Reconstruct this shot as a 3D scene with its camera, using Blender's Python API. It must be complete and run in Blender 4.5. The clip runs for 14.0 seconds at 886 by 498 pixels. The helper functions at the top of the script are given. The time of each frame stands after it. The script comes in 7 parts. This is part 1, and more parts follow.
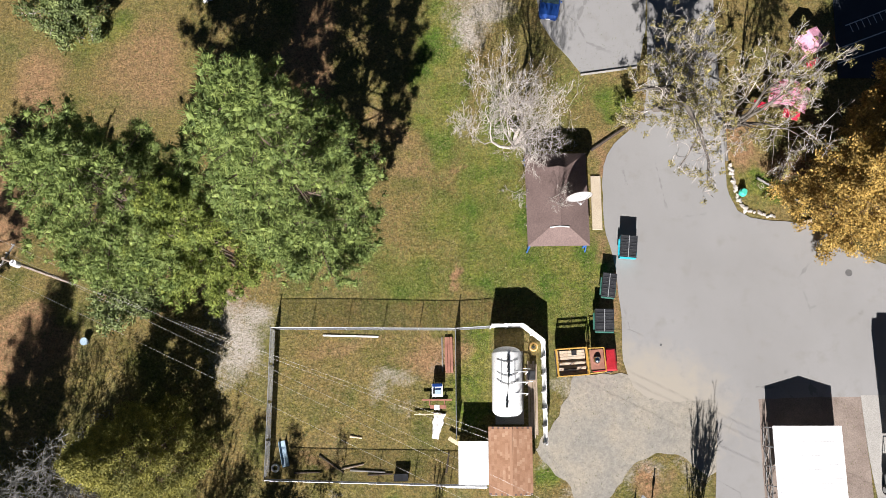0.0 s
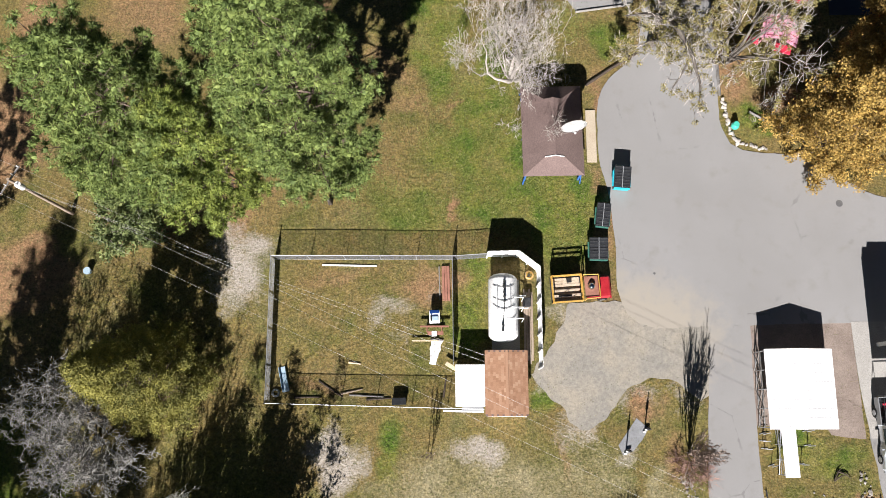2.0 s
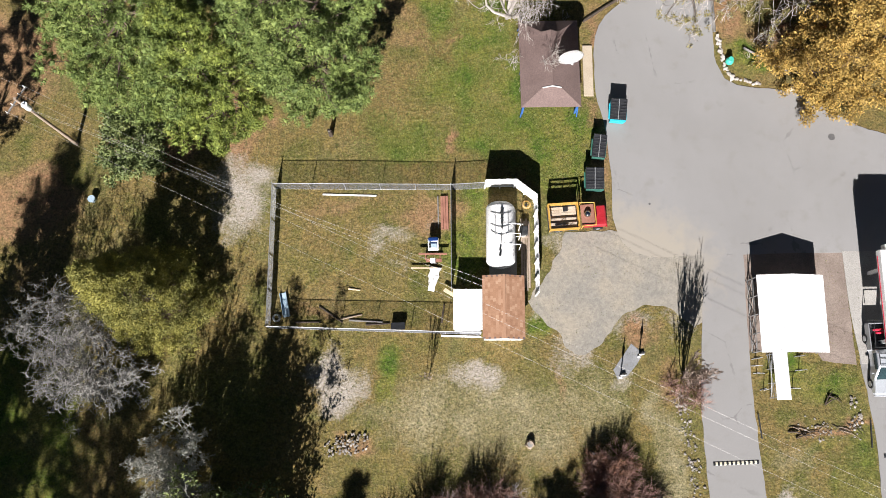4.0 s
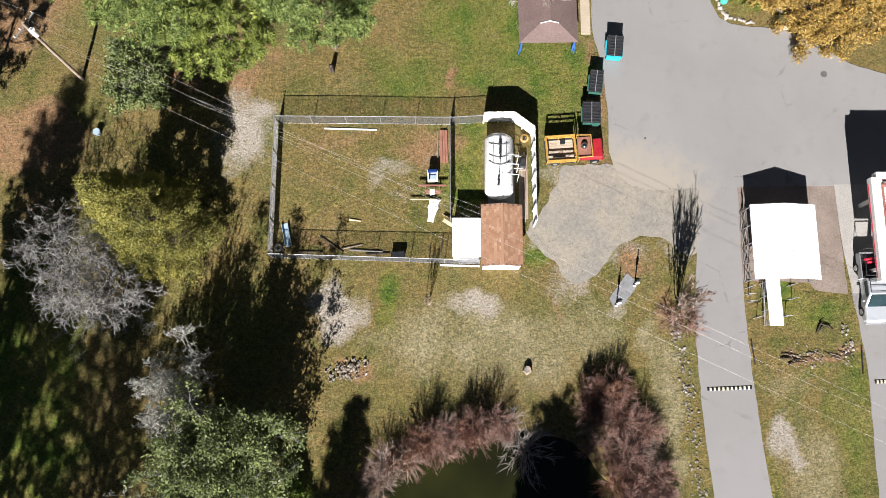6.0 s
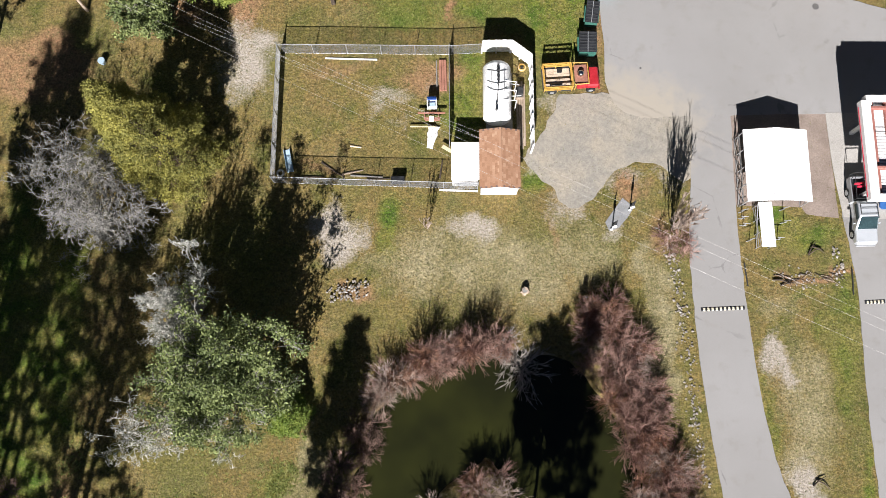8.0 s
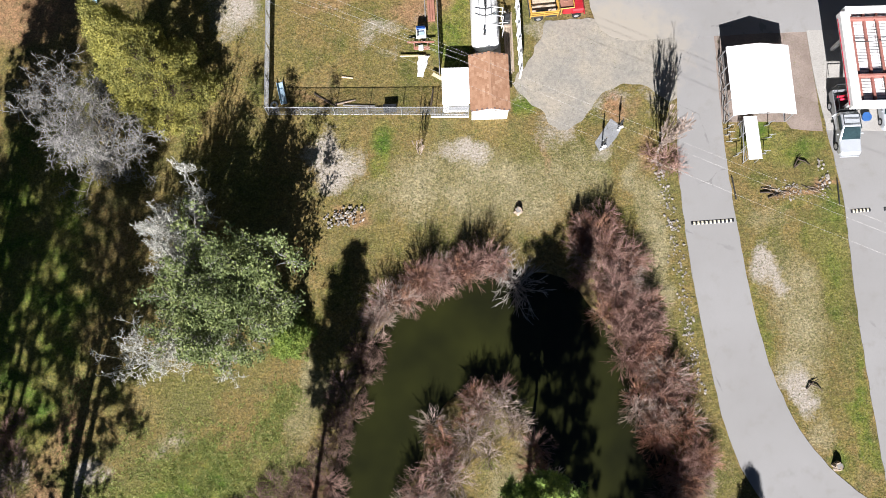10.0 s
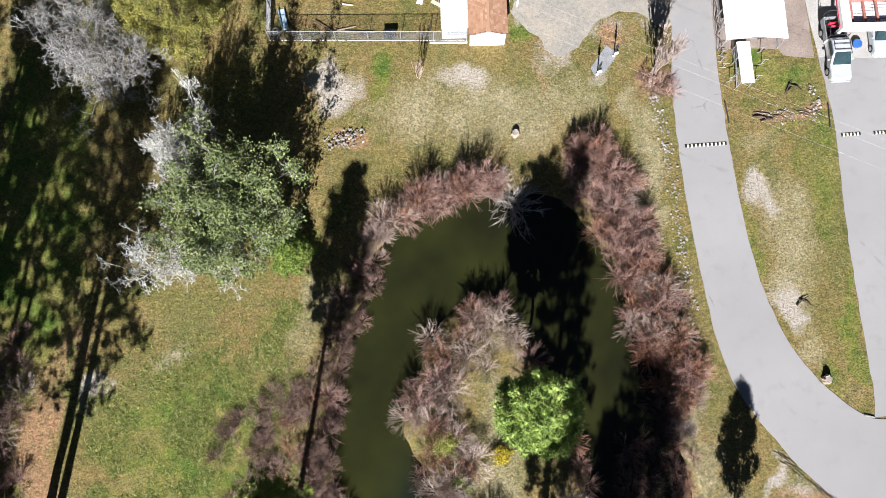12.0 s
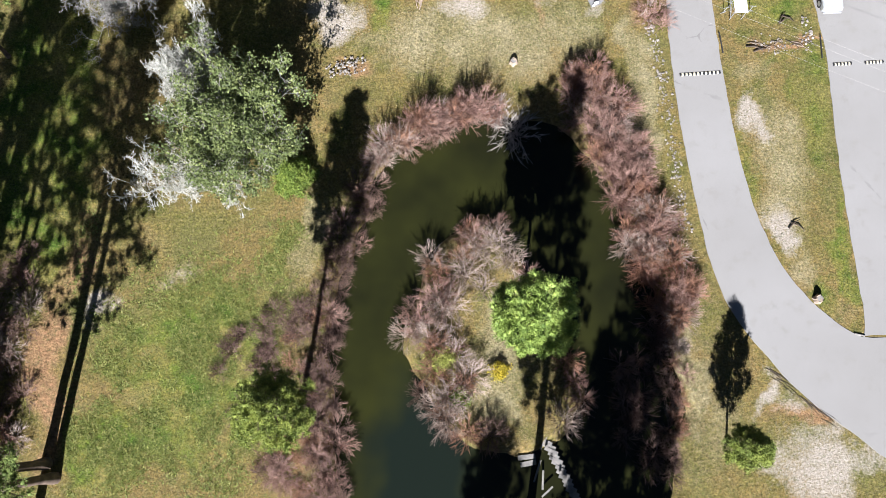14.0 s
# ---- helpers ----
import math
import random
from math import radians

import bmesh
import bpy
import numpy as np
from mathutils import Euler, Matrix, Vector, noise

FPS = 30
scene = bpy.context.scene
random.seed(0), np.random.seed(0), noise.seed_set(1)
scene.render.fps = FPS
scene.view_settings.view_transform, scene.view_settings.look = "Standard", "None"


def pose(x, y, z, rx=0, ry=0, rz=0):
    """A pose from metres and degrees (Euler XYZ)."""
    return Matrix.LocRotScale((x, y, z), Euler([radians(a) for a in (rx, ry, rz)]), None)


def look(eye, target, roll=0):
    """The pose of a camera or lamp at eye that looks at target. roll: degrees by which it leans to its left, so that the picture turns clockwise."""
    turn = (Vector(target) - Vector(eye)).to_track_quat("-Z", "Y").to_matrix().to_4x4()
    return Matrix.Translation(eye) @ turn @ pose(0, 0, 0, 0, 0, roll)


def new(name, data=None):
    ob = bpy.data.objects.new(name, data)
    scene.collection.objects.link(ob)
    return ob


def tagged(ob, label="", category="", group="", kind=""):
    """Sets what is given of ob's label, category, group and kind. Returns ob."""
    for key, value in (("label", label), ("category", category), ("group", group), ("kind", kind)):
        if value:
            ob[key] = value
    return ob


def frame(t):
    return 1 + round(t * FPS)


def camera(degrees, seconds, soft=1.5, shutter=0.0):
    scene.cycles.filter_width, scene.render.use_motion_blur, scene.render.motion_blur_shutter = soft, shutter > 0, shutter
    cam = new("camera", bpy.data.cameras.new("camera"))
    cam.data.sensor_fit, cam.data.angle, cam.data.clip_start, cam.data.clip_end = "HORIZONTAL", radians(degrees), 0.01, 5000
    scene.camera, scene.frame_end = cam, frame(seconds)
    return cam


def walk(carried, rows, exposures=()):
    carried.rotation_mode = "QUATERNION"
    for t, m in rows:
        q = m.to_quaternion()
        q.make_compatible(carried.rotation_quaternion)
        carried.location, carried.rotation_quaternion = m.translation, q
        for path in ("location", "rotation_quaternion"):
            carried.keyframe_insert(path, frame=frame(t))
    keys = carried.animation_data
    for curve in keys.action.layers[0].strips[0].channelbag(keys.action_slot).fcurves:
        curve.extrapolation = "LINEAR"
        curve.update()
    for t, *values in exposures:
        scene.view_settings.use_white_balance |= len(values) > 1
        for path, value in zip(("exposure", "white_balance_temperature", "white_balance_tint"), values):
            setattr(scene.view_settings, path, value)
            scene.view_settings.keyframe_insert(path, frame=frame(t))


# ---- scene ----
cam = camera(57.5, 14.0, soft=0.8)
PATH = [
    (0, (0.384, -5.394, 66.935), (0.374, -4.993, 64.976), -1.5),
    (0.5, (0.455, -6.841, 66.93), (0.445, -6.441, 64.97), -1.5),
    (1, (0.521, -8.288, 66.921), (0.511, -7.888, 64.961), -1.6),
    (1.5, (0.577, -9.74, 66.911), (0.566, -9.342, 64.951), -1.5),
    (2, (0.619, -11.199, 66.899), (0.609, -10.802, 64.939), -1.6),
    (2.5, (0.643, -12.672, 66.889), (0.633, -12.277, 64.929), -1.5),
    (3, (0.647, -14.164, 66.881), (0.638, -13.77, 64.92), -1.4),
    (5.5, (0.574, -21.767, 66.814), (0.57, -21.37, 64.854), -0.2),
    (6, (0.546, -23.335, 66.813), (0.544, -22.934, 64.854), -0.1),
    (6.5, (0.512, -24.939, 66.815), (0.512, -24.538, 64.856), 0.3),
    (7, (0.478, -26.566, 66.811), (0.479, -26.162, 64.852), 0.5),
    (7.5, (0.444, -28.206, 66.802), (0.446, -27.806, 64.842), 0.7),
    (8, (0.407, -29.863, 66.788), (0.412, -29.462, 64.829), 0.9),
    (10.5, (0.196, -38.237, 66.641), (0.218, -37.834, 64.683), 1.2),
    (11, (0.149, -39.914, 66.632), (0.171, -39.512, 64.673), 1.5),
    (11.5, (0.098, -41.593, 66.627), (0.121, -41.193, 64.668), 1.6),
    (12, (0.046, -43.28, 66.63), (0.07, -42.882, 64.67), 1.8),
    (12.5, (-0.003, -44.973, 66.634), (0.022, -44.575, 64.674), 2.0),
    (13, (-0.05, -46.669, 66.639), (-0.025, -46.271, 64.68), 2.0),
    (13.5, (-0.097, -48.363, 66.644), (-0.071, -47.964, 64.684), 2.1),
    (14, (-0.142, -50.057, 66.646), (-0.116, -49.656, 64.687), 2.2),
]
walk(cam, [(t, look(eye, target, roll)) for t, eye, target, roll in PATH], [(0, 1.16, 6220, 14), (5.5, 1.16, 6220, 14), (8, 1.22, 6180, 14), (10.5, 1.37, 6020, 14), (14, 1.58, 5900, 14)])

# ---- world and sun ----
SHADOW = Vector((0.155 * 1.42, 1.42, 0.0))  # ground shadow of a post one metre high
sun_dir = Vector((-SHADOW.x, -SHADOW.y, 1.0)).normalized()
ELEV = math.asin(sun_dir.z)
world = bpy.data.worlds.new("sky")
scene.world = world
world.use_nodes = True
wn = world.node_tree.nodes
sky = wn.new("ShaderNodeTexSky")
sky.sky_type = "NISHITA"
sky.sun_disc = False
sky.altitude = 1800
sky.dust_density = 0.2
sky.sun_elevation = ELEV
sky.sun_rotation = math.atan2(sun_dir.x, sun_dir.y)
world.node_tree.links.new(sky.outputs[0], wn["Background"].inputs[0])
wn["Background"].inputs[1].default_value = 0.012
sun = new("sun", bpy.data.lights.new("sun", "SUN"))
sun.data.energy = 5.0
sun.data.angle = radians(0.53)
sun.data.color = (1.0, 0.955, 0.89)
sun.rotation_euler = sun_dir.to_track_quat("Z", "Y").to_euler()

rng = np.random.default_rng(7)
rnd = random.Random(11)


# ---- materials ----
class Mat:
    """A node material with a noise-mixed base colour, relief and roughness."""

    def __init__(self, name, rough=0.85, metal=0.0):
        self.m = bpy.data.materials.new(name)
        self.m.use_nodes = True
        self.t = self.m.node_tree
        self.b = self.t.nodes["Principled BSDF"]
        self.b.inputs["Roughness"].default_value = rough
        self.b.inputs["Metallic"].default_value = metal
        self.b.inputs["Specular IOR Level"].default_value = 0.3
        self.geo = self.t.nodes.new("ShaderNodeNewGeometry")
        self.tc = self.t.nodes.new("ShaderNodeTexCoord")

    def link(self, a, b):
        self.t.links.new(a, b)

    def noise(self, scale, detail=4.0, rough=0.6, local=False, stretch=None):
        n = self.t.nodes.new("ShaderNodeTexNoise")
        n.inputs["Scale"].default_value = scale
        n.inputs["Detail"].default_value = detail
        n.inputs["Roughness"].default_value = rough
        src = self.tc.outputs["Object"] if local else self.geo.outputs["Position"]
        if stretch:
            mp = self.t.nodes.new("ShaderNodeMapping")
            mp.inputs["Scale"].default_value = stretch
            self.link(src, mp.inputs["Vector"])
            src = mp.outputs[0]
        self.link(src, n.inputs["Vector"])
        return n.outputs[0]

    def ramp(self, value, stops):
        r = self.t.nodes.new("ShaderNodeValToRGB")
        while len(r.color_ramp.elements) < len(stops):
            r.color_ramp.elements.new(0.5)
        for e, (p, c) in zip(r.color_ramp.elements, stops):
            e.position = p
            e.color = (*c, 1) if len(c) == 3 else c
        self.link(value, r.inputs[0])
        return r.outputs[0]

    def mix(self, fac, a, b, mode="MIX"):
        n = self.t.nodes.new("ShaderNodeMix")
        n.data_type = "RGBA"
        n.blend_type = mode
        for s, v in ((n.inputs[0], fac), (n.inputs[6], a), (n.inputs[7], b)):
            if isinstance(v, (int, float)):
                s.default_value = v
            elif isinstance(v, tuple):
                s.default_value = (*v, 1)
            else:
                self.link(v, s)
        return n.outputs[2]

    def math(self, op, a, b=0.0, clamp=False):
        n = self.t.nodes.new("ShaderNodeMath")
        n.operation = op
        n.use_clamp = clamp
        for s, v in zip(n.inputs, (a, b)):
            if isinstance(v, (int, float)):
                s.default_value = v
            else:
                self.link(v, s)
        return n.outputs[0]

    def color(self, c):
        self.link(c, self.b.inputs["Base Color"])
        return self

    def bump(self, h, strength=0.5, dist=0.05):
        n = self.t.nodes.new("ShaderNodeBump")
        n.inputs["Strength"].default_value = strength
        n.inputs["Distance"].default_value = dist
        self.link(h, n.inputs["Height"])
        self.link(n.outputs[0], self.b.inputs["Normal"])
        return self

    def island(self):
        return self.geo.outputs["Random Per Island"]

    def object_random(self):
        n = self.t.nodes.new("ShaderNodeObjectInfo")
        return n.outputs["Random"]


def mottled(name, c1, c2, scale=3.0, fine=40.0, rough=0.8, metal=0.0, bump=0.3, dist=0.01, local=False, stretch=None):
    """Two tones mixed by coarse noise, broken by fine grain."""
    m = Mat(name, rough, metal)
    a = m.noise(scale, 4, 0.6, local, stretch)
    f = m.noise(fine, 3, 0.6, local, stretch)
    base = m.ramp(a, [(0.3, c1), (0.7, c2)])
    grain = m.ramp(f, [(0.25, (0.72, 0.72, 0.72)), (0.75, (1.2, 1.2, 1.2))])
    m.color(m.mix(1.0, base, grain, "MULTIPLY"))
    m.bump(f, bump, dist)
    return m.m


def foliage(name, dark, light, tip, scale=0.9, trans=0.25):
    """Leaf and needle green, varied clump by clump and leaf by leaf."""
    m = Mat(name, 0.6)
    a = m.noise(scale, 3, 0.6)
    base = m.ramp(a, [(0.32, dark), (0.55, light), (0.78, tip)])
    var = m.ramp(m.island(), [(0.0, (0.6, 0.62, 0.6)), (1.0, (1.3, 1.25, 1.2))])
    col = m.mix(1.0, base, var, "MULTIPLY")
    m.color(col)
    m.b.inputs["Specular IOR Level"].default_value = 0.25
    tr = m.t.nodes.new("ShaderNodeBsdfTranslucent")
    m.link(col, tr.inputs[0])
    mx = m.t.nodes.new("ShaderNodeMixShader")
    mx.inputs[0].default_value = trans
    m.link(m.b.outputs[0], mx.inputs[1])
    m.link(tr.outputs[0], mx.inputs[2])
    m.link(mx.outputs[0], m.t.nodes["Material Output"].inputs[0])
    return m.m


def twigs(name, c1, c2, scale=1.5):
    m = Mat(name, 0.9)
    a = m.noise(scale, 4, 0.65)
    base = m.ramp(a, [(0.3, c1), (0.7, c2)])
    var = m.ramp(m.island(), [(0.0, (0.65, 0.65, 0.65)), (1.0, (1.3, 1.3, 1.3))])
    m.color(m.mix(1.0, base, var, "MULTIPLY"))
    return m.m


def ground_material():
    """Rough turf: dry olive grass, lush grass, straw, bare red soil and pale gravel by the cover layer."""
    m = Mat("turf", 0.95)
    m.b.inputs["Specular IOR Level"].default_value = 0.1
    at = m.t.nodes.new("ShaderNodeAttribute")
    at.attribute_name = "cover"
    sep = m.t.nodes.new("ShaderNodeSeparateColor")
    m.link(at.outputs["Color"], sep.inputs[0])
    big = m.noise(0.22, 4, 0.6)
    mid = m.noise(1.3, 5, 0.7)
    clump = m.noise(5.0, 5, 0.75)
    fine = m.noise(5.5, 4, 0.72)
    patch = m.noise(0.32, 4, 0.58)
    dry = m.ramp(patch, [(0.36, (0.092, 0.097, 0.023)), (0.46, (0.144, 0.125, 0.035)), (0.54, (0.185, 0.139, 0.046)), (0.64, (0.211, 0.151, 0.065))])
    dry = m.mix(m.ramp(big, [(0.45, (0, 0, 0)), (0.57, (0.75, 0.75, 0.75))]), dry, (0.180, 0.128, 0.046))
    dry = m.mix(m.ramp(m.noise(0.16, 5, 0.65), [(0.50, (0, 0, 0)), (0.62, (0.7, 0.7, 0.7))]), dry, (0.092, 0.110, 0.028))
    dry = m.mix(m.ramp(clump, [(0.47, (0, 0, 0)), (0.62, (0.5, 0.5, 0.5))]), dry, (0.211, 0.176, 0.095))
    dry = m.mix(m.ramp(mid, [(0.50, (0, 0, 0)), (0.66, (0.6, 0.6, 0.6))]), dry, (0.101, 0.097, 0.032))
    green = m.ramp(patch, [(0.36, (0.064, 0.112, 0.015)), (0.46, (0.110, 0.140, 0.023)), (0.55, (0.158, 0.152, 0.035)), (0.65, (0.186, 0.166, 0.052))])
    green = m.mix(m.ramp(clump, [(0.50, (0, 0, 0)), (0.62, (0.5, 0.5, 0.5))]), green, (0.180, 0.174, 0.079))
    straw = m.mix(m.ramp(m.mix(0.5, clump, patch), [(0.42, (0, 0, 0)), (0.58, (1, 1, 1))]), (0.176, 0.155, 0.069), (0.280, 0.246, 0.141))
    soil = m.mix(m.ramp(mid, [(0.35, (0, 0, 0)), (0.65, (1, 1, 1))]), (0.262, 0.152, 0.080), (0.225, 0.152, 0.076))
    pale = m.mix(m.ramp(clump, [(0.38, (0, 0, 0)), (0.62, (1, 1, 1))]), (0.27, 0.232, 0.18), (0.41, 0.372, 0.32))

    def mask(channel, lo=0.42, hi=0.58, ragged=1.2):
        broken = m.math("ADD", channel, m.math("MULTIPLY", m.math("SUBTRACT", m.mix(0.5, mid, clump), 0.5), ragged))
        return m.ramp(broken, [(lo, (0, 0, 0)), (hi, (1, 1, 1))])

    col = m.mix(mask(sep.outputs[1], 0.25, 0.75, 0.9), dry, green)
    col = m.mix(mask(sep.outputs[2], 0.25, 0.75, 1.1), col, straw)
    col = m.mix(mask(sep.outputs[0], 0.25, 0.7), col, soil)
    grit = mask(at.outputs["Alpha"], 0.2, 0.85, 1.7)
    col = m.mix(grit, col, pale)
    speck = m.ramp(fine, [(0.34, (0.52, 0.53, 0.52)), (0.45, (0.86, 0.86, 0.88)), (0.53, (1.03, 1.02, 1.06)), (0.66, (1.5, 1.47, 1.48))])
    tone = m.ramp(m.noise(2.3, 4, 0.6), [(0.38, (0.76, 0.78, 0.76)), (0.5, (1, 1, 1)), (0.62, (1.16, 1.14, 1.10))])
    tone = m.mix(m.mix(0.8, (0, 0, 0), grit), tone, (1, 1, 1))
    col = m.mix(1.0, col, tone, "MULTIPLY")
    speck = m.mix(m.mix(0.86, (0, 0, 0), grit), speck, (1, 1, 1))
    col = m.mix(1.0, col, speck, "MULTIPLY")
    m.color(col)
    m.bump(m.mix(0.5, fine, clump), 1.0, 0.14)
    return m.m


def asphalt_material():
    m = Mat("asphalt", 0.92)
    m.b.inputs["Specular IOR Level"].default_value = 0.15
    big = m.noise(0.09, 4, 0.55)
    mid = m.noise(0.7, 5, 0.65)
    fine = m.noise(45.0, 3, 0.7)
    col = m.ramp(big, [(0.3, (0.230, 0.224, 0.214)), (0.7, (0.268, 0.263, 0.256))])
    col = m.mix(m.ramp(mid, [(0.55, (0, 0, 0)), (0.8, (1, 1, 1))]), col, (0.218, 0.208, 0.192))
    crack = m.t.nodes.new("ShaderNodeTexVoronoi")
    crack.feature = "DISTANCE_TO_EDGE"
    crack.inputs["Scale"].default_value = 0.16
    m.link(m.geo.outputs["Position"], crack.inputs["Vector"])
    line = m.math("ADD", crack.outputs["Distance"], m.math("MULTIPLY", m.math("SUBTRACT", mid, 0.5), 0.12))
    thin = m.ramp(line, [(0.0, (1, 1, 1)), (0.006, (0, 0, 0))])
    some = m.ramp(m.noise(0.11, 2, 0.5), [(0.56, (0, 0, 0)), (0.62, (0.45, 0.45, 0.45))])
    col = m.mix(m.mix(1.0, thin, some, "MULTIPLY"), col, (0.12, 0.115, 0.11))
    spot = m.t.nodes.new("ShaderNodeTexVoronoi")
    spot.inputs["Scale"].default_value = 0.33
    m.link(m.geo.outputs["Position"], spot.inputs["Vector"])
    stain = m.ramp(spot.outputs["Distance"], [(0.05, (0.5, 0.5, 0.5)), (0.13, (0, 0, 0))])
    col = m.mix(m.mix(1.0, stain, m.ramp(mid, [(0.5, (0, 0, 0)), (0.7, (1, 1, 1))]), "MULTIPLY"), col, (0.14, 0.13, 0.12))
    col = m.mix(1.0, col, m.ramp(fine, [(0.25, (0.85, 0.85, 0.85)), (0.75, (1.13, 1.13, 1.13))]), "MULTIPLY")
    pos = m.t.nodes.new("ShaderNodeVectorMath")
    pos.operation = "MULTIPLY_ADD"
    pos.inputs[1].default_value = (1 / 9.5, 1 / 6.0, 0)
    pos.inputs[2].default_value = (-15.0 / 9.5, 5.0 / 6.0, 0)
    m.link(m.geo.outputs["Position"], pos.inputs[0])
    span = m.t.nodes.new("ShaderNodeVectorMath")
    span.operation = "LENGTH"
    m.link(pos.outputs[0], span.inputs[0])
    near = m.math("ADD", span.outputs["Value"], m.math("MULTIPLY", m.math("SUBTRACT", mid, 0.5), 0.9))
    col = m.mix(m.ramp(near, [(0.55, (1, 1, 1)), (1.0, (0, 0, 0))]), col, (0.315, 0.286, 0.238))
    m.color(col)
    m.bump(fine, 0.25, 0.01)
    return m.m


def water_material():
    """Turbid olive water over mud, turning dark slate inside a ragged ellipse to the south."""
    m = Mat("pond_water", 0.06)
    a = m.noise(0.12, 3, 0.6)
    olive_tone = m.ramp(a, [(0.35, (0.010, 0.011, 0.0045)), (0.7, (0.022, 0.024, 0.0065))])
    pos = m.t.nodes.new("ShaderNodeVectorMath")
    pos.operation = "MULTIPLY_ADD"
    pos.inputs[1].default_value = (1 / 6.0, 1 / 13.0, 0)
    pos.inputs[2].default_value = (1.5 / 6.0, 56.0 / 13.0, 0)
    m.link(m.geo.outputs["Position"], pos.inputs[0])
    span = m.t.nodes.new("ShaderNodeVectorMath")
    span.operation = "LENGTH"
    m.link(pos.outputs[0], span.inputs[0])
    slate_dist = m.math("ADD", span.outputs["Value"], m.math("MULTIPLY", m.math("SUBTRACT", a, 0.5), 0.9))
    m.color(m.mix(m.ramp(slate_dist, [(0.55, (1, 1, 1)), (1.15, (0, 0, 0))]), olive_tone, (0.008, 0.012, 0.009)))
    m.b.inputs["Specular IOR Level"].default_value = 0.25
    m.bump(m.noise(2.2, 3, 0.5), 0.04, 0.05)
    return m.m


TURF = ground_material()
ASPHALT = asphalt_material()
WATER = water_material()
PINE = foliage("pine_needles", (0.095, 0.14, 0.042), (0.185, 0.245, 0.068), (0.30, 0.36, 0.11), 1.1, 0.2)
PINE_YELLOW = foliage("young_pine_needles", (0.11, 0.15, 0.035), (0.21, 0.26, 0.054), (0.34, 0.375, 0.09), 1.1, 0.2)
PINE_BLUE = foliage("blue_pine_needles", (0.14, 0.22, 0.05), (0.27, 0.37, 0.085), (0.42, 0.50, 0.13), 1.2, 0.2)
OAK_LEAF = foliage("evergreen_leaves", (0.085, 0.115, 0.045), (0.168, 0.21, 0.076), (0.29, 0.33, 0.125), 0.6, 0.2)
YELLOW_LEAF = foliage("yellow_green_leaves", (0.135, 0.138, 0.042), (0.255, 0.245, 0.06), (0.40, 0.37, 0.09), 0.45, 0.2)
OCHRE_LEAF = foliage("ochre_catkin_leaves", (0.22, 0.15, 0.045), (0.40, 0.275, 0.075), (0.56, 0.40, 0.125), 0.9, 0.2)
MOSS = foliage("lichen_tufts", (0.15, 0.14, 0.05), (0.24, 0.21, 0.08), (0.33, 0.29, 0.12), 1.5, 0.1)
BARK = twigs("pine_bark", (0.075, 0.055, 0.045), (0.17, 0.125, 0.095))
BARK_GREY = twigs("grey_bark", (0.16, 0.145, 0.125), (0.40, 0.37, 0.33))
LICHEN = twigs("lichen_covered_twigs", (0.12, 0.115, 0.105), (0.34, 0.33, 0.305))
LICHEN_WHITE = twigs("white_lichen_twigs", (0.24, 0.24, 0.21), (0.53, 0.525, 0.47))
PALE_TWIG = twigs("pale_bare_twigs", (0.22, 0.195, 0.172), (0.49, 0.45, 0.405))
PINK_TWIG = twigs("reddish_bare_twigs", (0.18, 0.102, 0.083), (0.395, 0.255, 0.205), 0.7)
GREY_TWIG = twigs("grey_brown_twigs", (0.19, 0.145, 0.12), (0.45, 0.36, 0.30), 0.7)
RUST_TWIG = twigs("rusty_bare_twigs", (0.19, 0.095, 0.06), (0.38, 0.21, 0.135), 0.7)
STRAW = twigs("dry_straw", (0.16, 0.125, 0.055), (0.31, 0.25, 0.13), 1.2)


# ---- helpers for things ----
def thing(name, x, y, z=0.0, rz=0.0, label="", category="", group="", kind=""):
    ob = new(name)
    ob.empty_display_size = 0.2
    ob.matrix_basis = pose(x, y, z, 0, 0, rz)
    return tagged(ob, label, category, group, kind)


def part(name, bm, material, parent=None, label="", smooth=False):
    """Link a bmesh, or a (vertices, faces) pair, as one mesh object."""
    me = bpy.data.meshes.new(name)
    if isinstance(bm, tuple):
        me.from_pydata(bm[0], [], bm[1])
    else:
        bm.to_mesh(me)
        bm.free()
    me.materials.append(material)
    if smooth:
        me.polygons.foreach_set("use_smooth", [True] * len(me.polygons))
    ob = new(name, me)
    ob.parent = parent
    return tagged(ob, label)


def box(bm, x, y, z, sx, sy, sz, m=None, bev=0.0):
    """A box centred at x, y, z."""
    g = bmesh.ops.create_cube(bm, size=1.0, matrix=(m or Matrix()) @ Matrix.Translation((x, y, z)) @ Matrix.Diagonal((sx, sy, sz, 1)))
    if bev:
        edges = list({e for v in g["verts"] for e in v.link_edges})
        bmesh.ops.bevel(bm, geom=edges, offset=bev, segments=1, affect="EDGES")
    return bm


def boxes(*rows, bev=0.0):
    bm = bmesh.new()
    for r in rows:
        box(bm, *r, bev=bev)
    return bm


def rod(bm, a, b, r, r2=None, sides=8):
    """A tapered bar from a to b."""
    a, b = Vector(a), Vector(b)
    d = b - a
    m = Matrix.Translation((a + b) / 2) @ d.to_track_quat("Z", "Y").to_matrix().to_4x4()
    bmesh.ops.create_cone(bm, cap_ends=True, segments=sides, radius1=r, radius2=r if r2 is None else r2, depth=d.length, matrix=m)
    return bm


def rods(*rows, sides=8):
    bm = bmesh.new()
    for r in rows:
        rod(bm, *r, sides=sides)
    return bm


